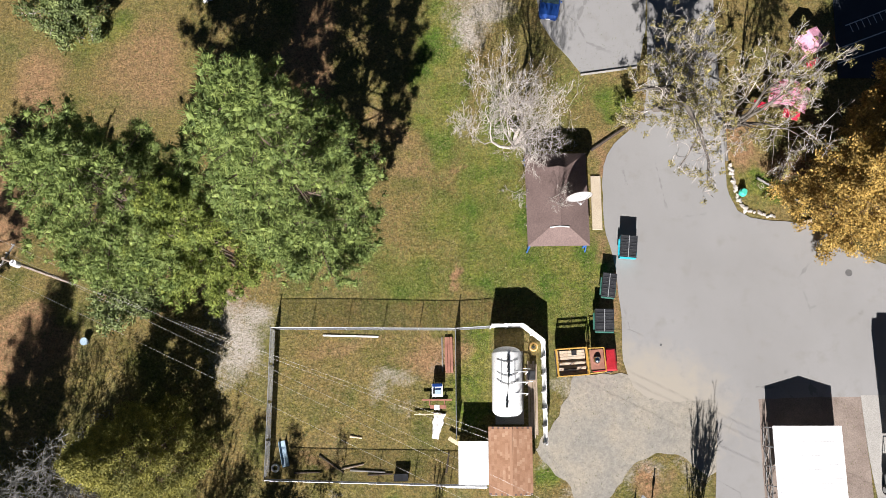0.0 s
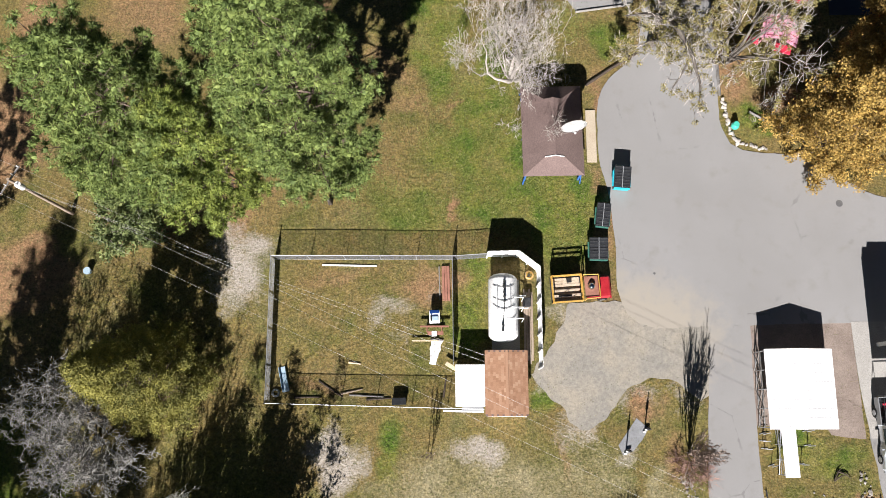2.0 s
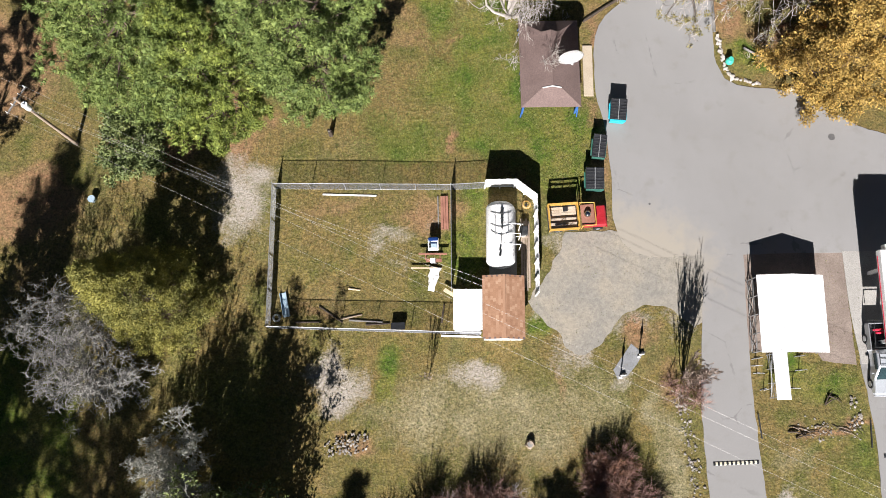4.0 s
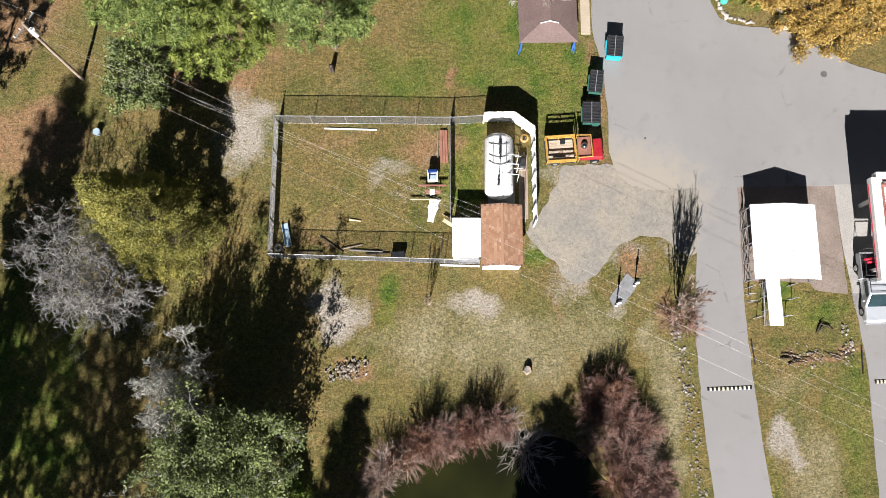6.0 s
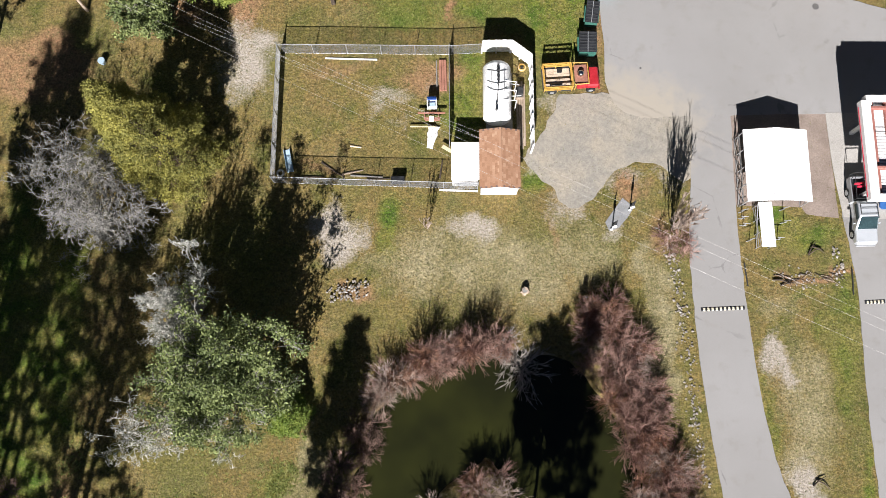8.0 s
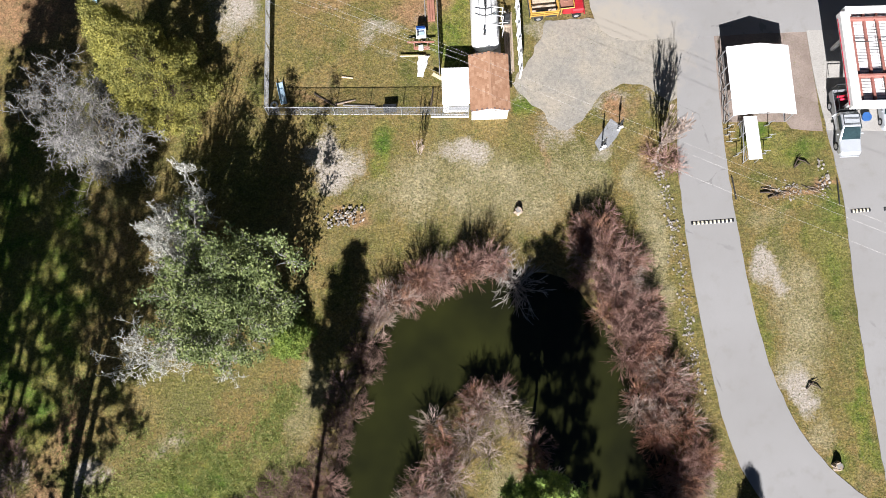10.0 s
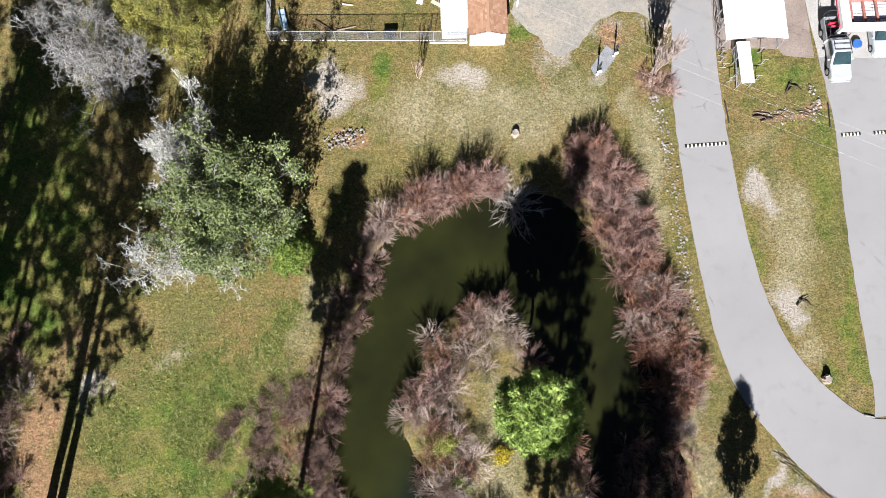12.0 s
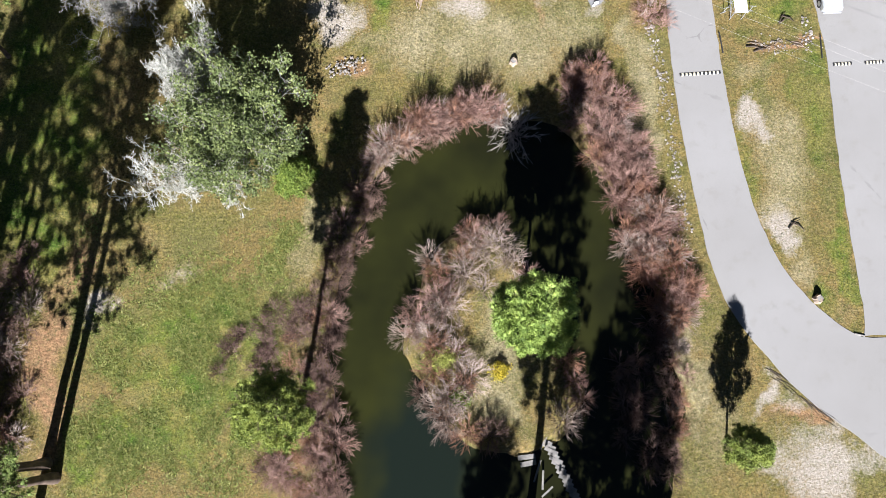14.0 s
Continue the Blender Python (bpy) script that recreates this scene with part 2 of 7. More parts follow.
def smoothstep(a, b, x):
    t = np.clip((x - a) / (b - a), 0, 1)
    return t * t * (3 - 2 * t)


class Soup:
    """Gathers tubes and leaves as arrays, for meshes with many small pieces."""

    def __init__(self):
        self.lines, self.loose, self.fine, self.cut = {}, [], self, 0

    def tube(self, pts, radii, sides=4):
        pts = np.asarray(pts, float)
        self.lines.setdefault((len(pts), sides), []).append((pts, np.asarray(radii, float)))

    def scale(self, f):
        """Stretch the centre lines, leaving the thickness as it is."""
        self.lines = {k: [(p * f, r) for p, r in rows] for k, rows in self.lines.items()}

    def tris(self, p):
        self.loose.append(p)

    def quads(self, p):
        self.loose.append(p)

    def data(self):
        vs, fs, n = [], [], 0
        for (k, sides), rows in self.lines.items():
            pts = np.stack([p for p, r in rows])
            rad = np.stack([r for p, r in rows])
            d = unit(np.gradient(pts, axis=1))
            ref = np.where(np.abs(d[:, :1, 2:]) < 0.9, np.array([0.31, 0.17, 0.93]), np.array([1.0, 0.2, 0.1]))
            u = unit(np.cross(d, np.broadcast_to(ref, d.shape)))
            w = np.cross(d, u)
            a = np.arange(sides) * 2 * math.pi / sides
            ring = u[:, :, None, :] * np.cos(a)[:, None] + w[:, :, None, :] * np.sin(a)[:, None]
            v = pts[:, :, None, :] + ring * rad[:, :, None, None]
            m = len(rows)
            i = n + np.arange(m * k * sides).reshape(m, k, sides)
            j = np.roll(i, -1, axis=2)
            fs += np.stack([i[:, :-1], j[:, :-1], j[:, 1:], i[:, 1:]], axis=-1).reshape(-1, 4).tolist()
            vs.append(v.reshape(-1, 3))
            n += m * k * sides
        for p in self.loose:
            c = p.shape[1]
            fs += (n + np.arange(c * len(p)).reshape(-1, c)).tolist()
            vs.append(p.reshape(-1, 3))
            n += c * len(p)
        return (np.concatenate(vs).tolist(), fs)


def unit(v):
    return v / (np.linalg.norm(v, axis=-1, keepdims=True) + 1e-9)


def ball():
    """Corner points and triangles of an icosahedron."""
    bm = bmesh.new()
    bmesh.ops.create_icosphere(bm, subdivisions=1, radius=1.0)
    v = np.array([x.co[:] for x in bm.verts])
    f = np.array([[q.index for q in x.verts] for x in bm.faces])
    bm.free()
    return v, f


BALL = ball()


def needle_tufts(soup, centres, axes, length=0.42, width=0.021, count=46, spread=1.0):
    """A dense round puff of needles at each centre: a ragged core and needles standing out of it."""
    n = len(centres)
    size = length * rng.uniform(0.55, 1.1, (n, 1, 1))
    core = centres[:, None, :] + BALL[0][None] * size * rng.uniform(0.2, 0.5, (n, len(BALL[0]), 1)) * np.array([1, 1, 0.8])
    soup.tris(core[:, BALL[1]].reshape(-1, 3, 3))
    d = unit(rng.normal(size=(n, count, 3)) * spread + axes[:, None, :] * 0.5)
    c = centres[:, None, :] + d * size * rng.uniform(0.25, 0.5, (n, count, 1))
    ln = size * rng.uniform(0.35, 0.65, (n, count, 1))
    d = unit(d + rng.normal(size=(n, count, 3)) * 0.3)
    side = unit(np.cross(d, rng.normal(size=(n, count, 3))))
    mid = c + d * ln * 0.5
    quad = np.stack([c, mid - side * width, c + d * ln, mid + side * width], axis=2)
    soup.quads(quad.reshape(-1, 4, 3))


def leaf_cloud(soup, centres, radius=0.5, count=20, size=0.13, flat=0.7):
    """Small leaf quads scattered round each centre."""
    n = len(centres)
    off = unit(rng.normal(size=(n, count, 3))) * rng.uniform(0.2, 1.0, (n, count, 1)) * radius
    off[..., 2] *= flat
    c = centres[:, None, :] + off
    nrm = unit(rng.normal(size=(n, count, 3)) + np.array([0, 0, 0.7]))
    u = unit(np.cross(nrm, rng.normal(size=(n, count, 3))))
    w = np.cross(nrm, u)
    s = size * rng.uniform(0.6, 1.3, (n, count, 1))
    q = np.stack([c - u * s, c - w * s * 0.55, c + u * s, c + w * s * 0.55], axis=2)
    soup.quads(q.reshape(-1, 4, 3))


def pine_tree(name, x, y, h, radius, z0, label, leaf, tufts_per_m=16, whorl=0.75, limbs=6, shape=0.75, lean=(0, 0), tuft=0.42, top=0.12, trunk_r=None, group="", up=0.25):
    """A conifer: tapered trunk, whorls of limbs, and needle brushes along the outer part of each limb."""
    tr = thing(name, x, y, ground_z(x, y), 0, label, "tree", group)
    trunk_r = trunk_r or h * 0.013
    s = Soup()
    zs = np.linspace(-0.2, h * 0.985, 14)
    wob = np.cumsum(rng.normal(size=(14, 2)) * 0.05, axis=0)
    axis_pts = np.stack([lean[0] * zs / h + wob[:, 0], lean[1] * zs / h + wob[:, 1], zs], axis=1)
    s.tube(axis_pts, np.linspace(trunk_r, 0.03, 14) * np.r_[1.35, np.ones(13)], 9)
    part("trunk", s.data(), BARK, tr, smooth=True)
    br, lf = Soup(), Soup()
    cents, axs = [], []
    z = z0
    while z < h - 0.3:
        u = (z - z0) / (h - z0)
        prof = min(1.0, 0.45 + 2.2 * u) * (max(0.0, 1 - u) ** shape) + top
        r_here = radius * prof
        a0 = rnd.uniform(0, 6.28)
        cx = np.interp(z, zs, axis_pts[:, 0])
        cy = np.interp(z, zs, axis_pts[:, 1])
        for k in range(limbs):
            a = a0 + k * 6.283 / limbs + rnd.uniform(-0.35, 0.35)
            ln = r_here * rnd.uniform(0.62, 1.12)
            rise = ln * rnd.uniform(up - 0.25, up + 0.2)
            n = 6
            q = np.linspace(0, 1, n)
            bend = rnd.uniform(-0.35, 0.35)
            ang = a + bend * q
            pts = np.stack([cx + np.cos(ang) * ln * q, cy + np.sin(ang) * ln * q, z + rise * q ** 1.5 - 0.12 * ln * q * (1 - q) * 2], axis=1)
            br.tube(pts, np.linspace(0.035 + 0.012 * ln, 0.012, n), 4)
            m = max(2, int(ln * tufts_per_m * (0.45 + 0.55 * prof) * 0.42))
            inner = 0.05 if u > 0.7 else 0.3
            qq = np.clip(rng.uniform(inner, 1.04, m) ** (0.65 if u < 0.7 else 1.0), inner, 1.04)
            base = np.stack([np.interp(qq, q, pts[:, i]) for i in range(3)], axis=1)
            outw = unit(np.array([math.cos(a + bend), math.sin(a + bend), 0.0]))
            lat = np.array([-outw[1], outw[0], 0.0])
            spread = (0.12 + 0.13 * ln) * (1.2 - 0.6 * qq)
            side = rng.normal(size=m) * spread
            c = base + lat[None] * side[:, None] + np.stack([np.zeros(m), np.zeros(m), rng.normal(size=m) * 0.2 + 0.1], axis=1)
            c += outw[None] * (np.abs(side) * 0.4)[:, None]
            for t in range(m):
                br.tube([base[t] - outw * 0.15, c[t]], [0.014, 0.008], 3)
            cents.append(c)
            axs.append(unit(outw[None] * 0.7 + lat[None] * np.sign(side)[:, None] * 0.5 + np.array([0, 0, 0.8])))
        z += whorl * rnd.uniform(0.75, 1.25) * (1.25 - 0.5 * u)
    top_n = int(40 + 12 * radius)
    cents.append(np.stack([axis_pts[-1, 0] + rng.normal(size=top_n) * 0.14 * radius, axis_pts[-1, 1] + rng.normal(size=top_n) * 0.14 * radius, h - rng.uniform(0, 1.6, top_n)], axis=1))
    axs.append(unit(rng.normal(size=(top_n, 3)) + np.array([0, 0, 1.0])))
    needle_tufts(lf, np.concatenate(cents), np.concatenate(axs), tuft)
    part("bough", br.data(), BARK, tr)
    part("needles", lf.data(), leaf, tr)
    return tr


THIN = 0.02  # thinnest twig


def grow(soup, p, d, length, r, depth, tips, spread=0.6, up=0.15, twist=0.25, kids=3, sides=5, shrink=0.68, segs=4):
    """A branching limb, down to twigs; the ends are gathered in tips."""
    pts, rad = [p.copy()], [r]
    step = length / segs
    for i in range(segs):
        d = unit(d + rng.normal(size=3) * twist + np.array([0, 0, up]) * 0.35)
        p = p + d * step
        pts.append(p.copy())
        rad.append(r * (1 - 0.55 * (i + 1) / segs))
    (soup if depth >= soup.cut else soup.fine).tube(pts, np.maximum(rad, THIN), max(3, sides))
    if depth <= 0:
        tips.append(p)
        return
    for k in range(kids + (1 if rnd.random() < 0.4 else 0)):
        i = segs if k == 0 else rnd.randint(max(1, segs - 3), segs)
        nd = unit(d + unit(rng.normal(size=3)) * spread * (0.55 if k == 0 else 1.15))
        grow(soup, pts[i], nd, length * shrink * rnd.uniform(0.75, 1.15), rad[i] * (0.8 if k == 0 else 0.58), depth - 1, tips, spread, up, twist, kids, sides - 1, shrink, max(2, segs - 1))


def add_bough(soup, line, r, tips):
    """A long limb along a line, with twigs down its length."""
    n = len(line)
    soup.tube(line + rng.normal(size=line.shape) * 0.08, np.linspace(r, 0.035, n), 6)
    for i in range(1, n):
        for k in range(7):
            p = line[i - 1] + (line[i] - line[i - 1]) * rnd.random()
            d = unit(rng.normal(size=3) * np.array([1, 1, 0.4]))
            grow(soup, p, d, rnd.uniform(0.6, 1.3), 0.03, 2, tips, 0.7, 0.0, 0.3, 2, 4)


def broad_tree(name, x, y, h, label, bark, leaf=None, spread=0.75, depth=5, lean=(0.0, 0.0, 1.0), stems=1, leaf_radius=0.5, leaf_count=14, leaf_size=0.13, every=1, kids=3, up=0.15, base_len=0.33, radius=0.16, group="", part_name="leaves", twist=0.25, crown=None, boughs=(), twig=None):
    """A broadleaved tree: trunk and limbs branching to twigs, bare or with leaves at the tips."""
    tr = thing(name, x, y, ground_z(x, y), 0, label, "tree", group)
    s, tips = Soup(), []
    s.fine, s.cut = Soup(), depth - 1
    for k in range(stems):
        d = unit(np.array(lean, float) + (rng.normal(size=3) * 0.35 if stems > 1 else 0))
        grow(s, np.array([rng.normal() * 0.15 * (stems > 1), rng.normal() * 0.15 * (stems > 1), -0.2]), d, h * base_len, radius, depth, tips, spread, up, twist, kids, 7)
    if crown:
        tp = np.array(tips)
        k = crown / np.percentile(np.hypot(tp[:, 0], tp[:, 1]), 95)
        kz = h / np.percentile(tp[:, 2], 99.5)
        f = np.array([k, k, kz])
        s.scale(f)
        s.fine.scale(f)
        tips = list(tp * f)
    for line, r in boughs:
        add_bough(s, np.array(line, float), r, tips)
    part("trunk", s.data(), bark, tr)
    part("bough", s.fine.data(), twig or bark, tr)
    if leaf:
        lf = Soup()
        leaf_cloud(lf, np.array(tips[::every]), leaf_radius, leaf_count, leaf_size)
        part(part_name, lf.data(), leaf, tr)
    return tr


# ---- ground and pond ----
POND_Y = [-90, -60, -56, -50, -45, -41, -37, -33, -30, -28, -26.6, -25.4, -24.4]
POND_W = [-6, -7.6, -8.1, -8.5, -8.9, -8.6, -7.0, -5.6, -5.0, -3.4, -2.1, -0.4, 4.4]
POND_E = [14, 18, 18.6, 20, 19.5, 18.4, 16.6, 16.2, 14.8, 13.2, 12.0, 10.8, 5.6]
ISLE_Y = [-53.6, -52.6, -51, -48.5, -45, -42, -39, -36, -34.6, -33.4]
ISLE_W = [5.5, 2.2, 0.6, -0.9, -3.0, -2.2, -1.1, 0.2, 2.2, 4.2]
ISLE_E = [6.5, 9.4, 11.2, 12.0, 10.4, 9.2, 8.2, 6.6, 5.6, 4.4]


def pond_inside(x, y):
    """Metres inside the pond's shore (negative on land)."""
    x, y = np.asarray(x, float), np.asarray(y, float)
    wig = 0.35 * np.sin(x * 1.7 + y * 0.9) + 0.25 * np.sin(y * 2.3 - x)
    w, e = np.interp(y, POND_Y, POND_W), np.interp(y, POND_Y, POND_E)
    d = np.minimum(np.minimum(x - w, e - x), -24.4 - y) + wig * 0.5
    iw, ie = np.interp(y, ISLE_Y, ISLE_W), np.interp(y, ISLE_Y, ISLE_E)
    isle = np.minimum(np.minimum(x - iw, ie - x), np.minimum(y + 53.6, -33.4 - y)) + wig * 0.4
    return np.minimum(d, -isle)


def ground_z(x, y):
    d = pond_inside(x, y)
    z = -1.5 * smoothstep(-1.4, 1.6, d)
    z = z + 0.05 * np.sin(x * 0.31 + 1.3) * np.sin(y * 0.27) * (1 - smoothstep(3, 7, x))
    return float(z) if np.ndim(z) == 0 else z


SOIL = [(-11.5, 27.5, 2.2, 5, 1), (-12, 20, 2, 4, 0.8), (-16.8, 7, 1.8, 3.2, 1), (-24.5, 5.6, 4, 3, 0.8), (-35.5, 0, 4.2, 3.2, 1), (-34, -6, 3, 3, 0.45), (-37.5, 13, 4.5, 5, 0.95), (-35, 23.4, 2.6, 2.6, 0.7),
        (-26.5, 24.5, 4, 5.5, 0.62), (1, 6.2, 0.8, 0.8, 1), (1.6, 15.3, 0.8, 0.35, 0.9), (-3.2, 15.8, 2.6, 1.8, 0.5), (-4.2, 19, 2, 1.6, 0.5), (-1.2, -0.8, 2.8, 2.4, 0.75), (-8, 0.2, 4, 1, 0.5), (31.8, -18.5, 2.8, 0.5, 1), (13.4, 16.8, 0.7, 2.2, 0.8), (14.4, 4, 0.8, 6, 0.8), (16.8, -10, 1.5, 1.7, 0.85)]
SOIL += [(29.5, 15.4, 2.5, 2, 0.9), (26, 17.6, 1.5, 3, 0.8), (-31.6, -46, 1.4, 8, 0.95), (-30, -37, 1.6, 2.4, 0.7), (10.3, -15.3, 0.6, 1.6, 0.6), (-7.2, -19.8, 1.8, 1.0, 0.7), (30.2, -50.2, 3.4, 0.9, 0.75), (19.2, -15, 1.2, 2.2, 0.6), (-9.5, -9.6, 4, 0.5, 0.6), (-11, -52, 2.5, 3, 0.7)]
LUSH = [(-0.2, 24, 1.9, 7.5, 1.2), (4.9, 14, 2.7, 6.5, 1.3), (8.4, 6.6, 6, 2.5, 1.3), (10.6, 3.4, 2.2, 2, 1.1), (1.5, 10.4, 3.6, 3, 0.8), (-3, 6, 4, 1.8, 0.7), (2.6, -3, 1.4, 5, 1.2), (8.4, -10.9, 1.2, 1.4, 1.1), (-4, -14, 1.5, 3, 0.85), (-30.5, 28.4, 3.6, 2.6, 0.6),
        (33.6, -24, 1.4, 8, 0.6), (27.2, -30, 0.6, 7, 0.6), (30.2, -14.4, 3.2, 1.6, 0.85), (34.7, -37, 0.7, 6, 0.85), (-19, -46, 7, 7, 0.85), (-27, -52, 3, 3, 1), (-12, -28.6, 2.2, 1.6, 0.9), (-33.5, -25, 4, 13, 1.3), (27, 13, 1.7, 1.7, 1)]
LUSH += [(15.6, 21.5, 1.8, 2, 1), (-33, 3.6, 2, 1.6, 0.4), (-13.5, -36.5, 1.8, 2.4, 0.6), (11.6, 23, 2, 2, 0.6), (14.5, -16.5, 2, 1, 0.4), (30.8, -19.9, 2, 0.8, 0.5), (32.8, -41.5, 1, 2, 0.6), (-8.6, -5.5, 0.9, 0.9, 0.5)]
DRY = [(4, -17.6, 9, 3.2, 0.95), (12.5, -17, 3.6, 3.6, 0.6), (18.4, -23, 1.3, 7, 0.95), (30.2, -30, 2.4, 7, 0.75), (28.8, -20.8, 2, 1.5, 0.5), (-10.6, -34, 1.8, 4, 0.75), (-21.2, -38.3, 1.8, 1.2, 0.6), (4.7, -49.6, 2.2, 2, 1), (5.6, -44, 2.6, 5, 0.85), (21, -47, 1.1, 6, 0.95),
       (31.4, -38.6, 1.2, 2.4, 0.6), (-4.8, -17, 1.8, 1.5, 0.6), (3, 10, 12, 10, 0.1), (-6, -3, 7, 5, 0.16), (23.2, -52, 2, 3, 0.5)]
GRAVEL = [(-8.5, -15, 1.9, 2.0, 1.1), (3.6, -14.8, 1.8, 1.3, 0.9), (27.9, -24.8, 1.1, 1.8, 1.25), (28.9, -26.3, 0.7, 1.0, 1), (29.9, -34.9, 1.2, 1.6, 1.25), (-16.7, 0.4, 1.9, 3.8, 0.95), (-16.2, 3.4, 0.7, 2, 0.5), (-4.1, -3.6, 1.8, 1, 0.6), (-0.8, -1.2, 0.8, 1.3, 0.35), (2.4, 28.6, 2.2, 2.6, 0.85),
          (4.3, 30.6, 2, 2, 0.85), (-27.7, -41.2, 0.6, 1.6, 0.95), (26.4, -48.7, 0.6, 1.6, 0.95), (30.4, -55.0, 3.0, 2.6, 0.85), (28.6, -49.6, 1.5, 0.9, 0.6), (31.6, -51.8, 1.8, 1.0, 0.65), (34.6, -54, 1.8, 1, 0.6), (27.6, -54, 1.4, 2, 0.6), (-21.3, -38.5, 1.2, 0.6, 0.4), (11.2, -12.6, 1.3, 2.2, 0.6), (15, -14.9, 0.7, 0.7, 0.6), (10.0, -4.6, 1.2, 2, 0.55), (8.8, -9.6, 1.3, 1, 0.6)]
GRAVEL += [(11.6, -13.4, 1.6, 1.4, 0.65), (14.6, -11, 1.3, 1.6, 0.5), (17, -8.9, 1.8, 1, 0.5), (20, -9.4, 1.2, 1, 0.45)]


# ---- paved outlines ----
LOT = [(18.9, 40), (18.2, 26), (18.0, 23), (17.3, 19.9), (14.9, 17.6), (13.9, 15.6), (13.8, 10.3), (14.5, 6.9), (14.8, 2.6), (14.9, -1), (15.6, -3.2),
       (17.5, -4.3), (22.2, -4.25), (35, -4.0), (60, -4.0), (60, 1.5), (37.3, 6.9), (33.3, 9.3), (30.6, 10.5), (28, 10.7), (26.2, 11), (25.2, 11.6),
       (24.5, 13), (24.4, 17), (24.4, 40)]
LANE = [(22.2, -4.2), (25.7, -4.2), (25.6, -9), (25.6, -15), (25.85, -20), (26.3, -26), (27.0, -31.5), (28.4, -36.7), (30.2, -40.2), (32.4, -42.8), (34.2, -44.25),
        (35.2, -44.75), (60, -44.75), (60, -66), (46, -62), (38, -56.2), (34.0, -52.9), (30.0, -49.6), (27.2, -46.2), (24.5, -42.1), (23.2, -38), (22.3, -31.5),
        (21.8, -26.5), (21.5, -21), (21.4, -16), (21.8, -10.6), (22.1, -7)]
DRIVE = [(35.3, -4.1), (60, -4.1), (60, -44.65), (35.4, -44.65), (35.6, -43.8), (35.5, -40), (35.3, -35), (35.2, -30), (35.25, -24), (35.25, -19), (34.9, -15.5), (34.6, -13.2)]


def cover(x, y, blobs):
    out = np.zeros_like(x)
    x, y = x + 2.2 * fbm(x, y, 0.35, 3), y + 2.2 * fbm(x, y, 0.35, 9)
    for bx, by, rx, ry, w in blobs:
        q = np.sqrt(((x - bx) / rx) ** 2 + ((y - by) / ry) ** 2)
        out = np.maximum(out, w * (1 - smoothstep(0.25, 1.75, q)))
    return out


def fbm(x, y, scale, seed, octaves=4):
    """Smooth value noise in -1..1, for arrays."""
    out, amp, total = np.zeros_like(x), 1.0, 0.0
    for o in range(octaves):
        f = scale * 2 ** o
        xi, yi = np.floor(x * f), np.floor(y * f)
        u, v = x * f - xi, y * f - yi
        u, v = u * u * (3 - 2 * u), v * v * (3 - 2 * v)

        def lattice(a, b):
            h = np.sin(a * 127.1 + b * 311.7 + (seed + o) * 74.7) * 43758.5453
            return (h - np.floor(h)) * 2 - 1

        out += amp * ((lattice(xi, yi) * (1 - u) + lattice(xi + 1, yi) * u) * (1 - v) + (lattice(xi, yi + 1) * (1 - u) + lattice(xi + 1, yi + 1) * u) * v)
        total += amp
        amp *= 0.55
    return out / total


def ground_sheet():
    """One sheet: fine where the camera flies, coarse out to the horizon."""
    fine_x, fine_y = np.arange(-46, 50.01, 0.4), np.arange(-78, 44.01, 0.4)
    far = np.array([60, 90, 160, 400, 1200, 3500])
    xs = np.concatenate([-far[::-1], fine_x, far])
    ys = np.concatenate([-far[::-1] - 30, fine_y, far])
    gx, gy = np.meshgrid(xs, ys)
    x, y = gx.ravel(), gy.ravel()
    z = ground_z(x, y)
    nx, ny = len(xs), len(ys)
    i = np.arange(nx * ny).reshape(ny, nx)
    faces = np.stack([i[:-1, :-1], i[:-1, 1:], i[1:, 1:], i[1:, :-1]], axis=-1).reshape(-1, 4)
    ob = part("ground", (np.stack([x, y, z], axis=1).tolist(), faces.tolist()), TURF, smooth=True)
    c = np.stack([cover(x, y, SOIL), cover(x, y, LUSH), cover(x, y, DRY), cover(x, y, GRAVEL)], axis=1)
    edge = np.full(len(x), 9.0)
    for ring in (LOT, LANE, DRIVE):
        for (x1, y1), (x2, y2) in zip(ring, ring[1:] + ring[:1]):
            dx, dy = x2 - x1, y2 - y1
            u = np.clip(((x - x1) * dx + (y - y1) * dy) / (dx * dx + dy * dy), 0, 1)
            edge = np.minimum(edge, np.hypot(x - x1 - u * dx, y - y1 - u * dy))
    c[:, 0] = np.maximum(c[:, 0], 0.3 * (1 - smoothstep(0.1, 0.6, edge)))
    shore = smoothstep(-2.2, 0.2, pond_inside(x, y))
    c[:, 0] = np.maximum(c[:, 0], shore * 0.36)
    layer = ob.data.color_attributes.new("cover", "FLOAT_COLOR", "POINT")
    layer.data.foreach_set("color", c.astype(np.float32).ravel())
    return tagged(ob, "rough dry grass with green turf, bare soil and gravel", "ground", kind="structure")


ground_sheet()
WATER_Z = -0.62
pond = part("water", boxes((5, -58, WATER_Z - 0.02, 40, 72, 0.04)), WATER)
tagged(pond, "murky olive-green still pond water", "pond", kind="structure")


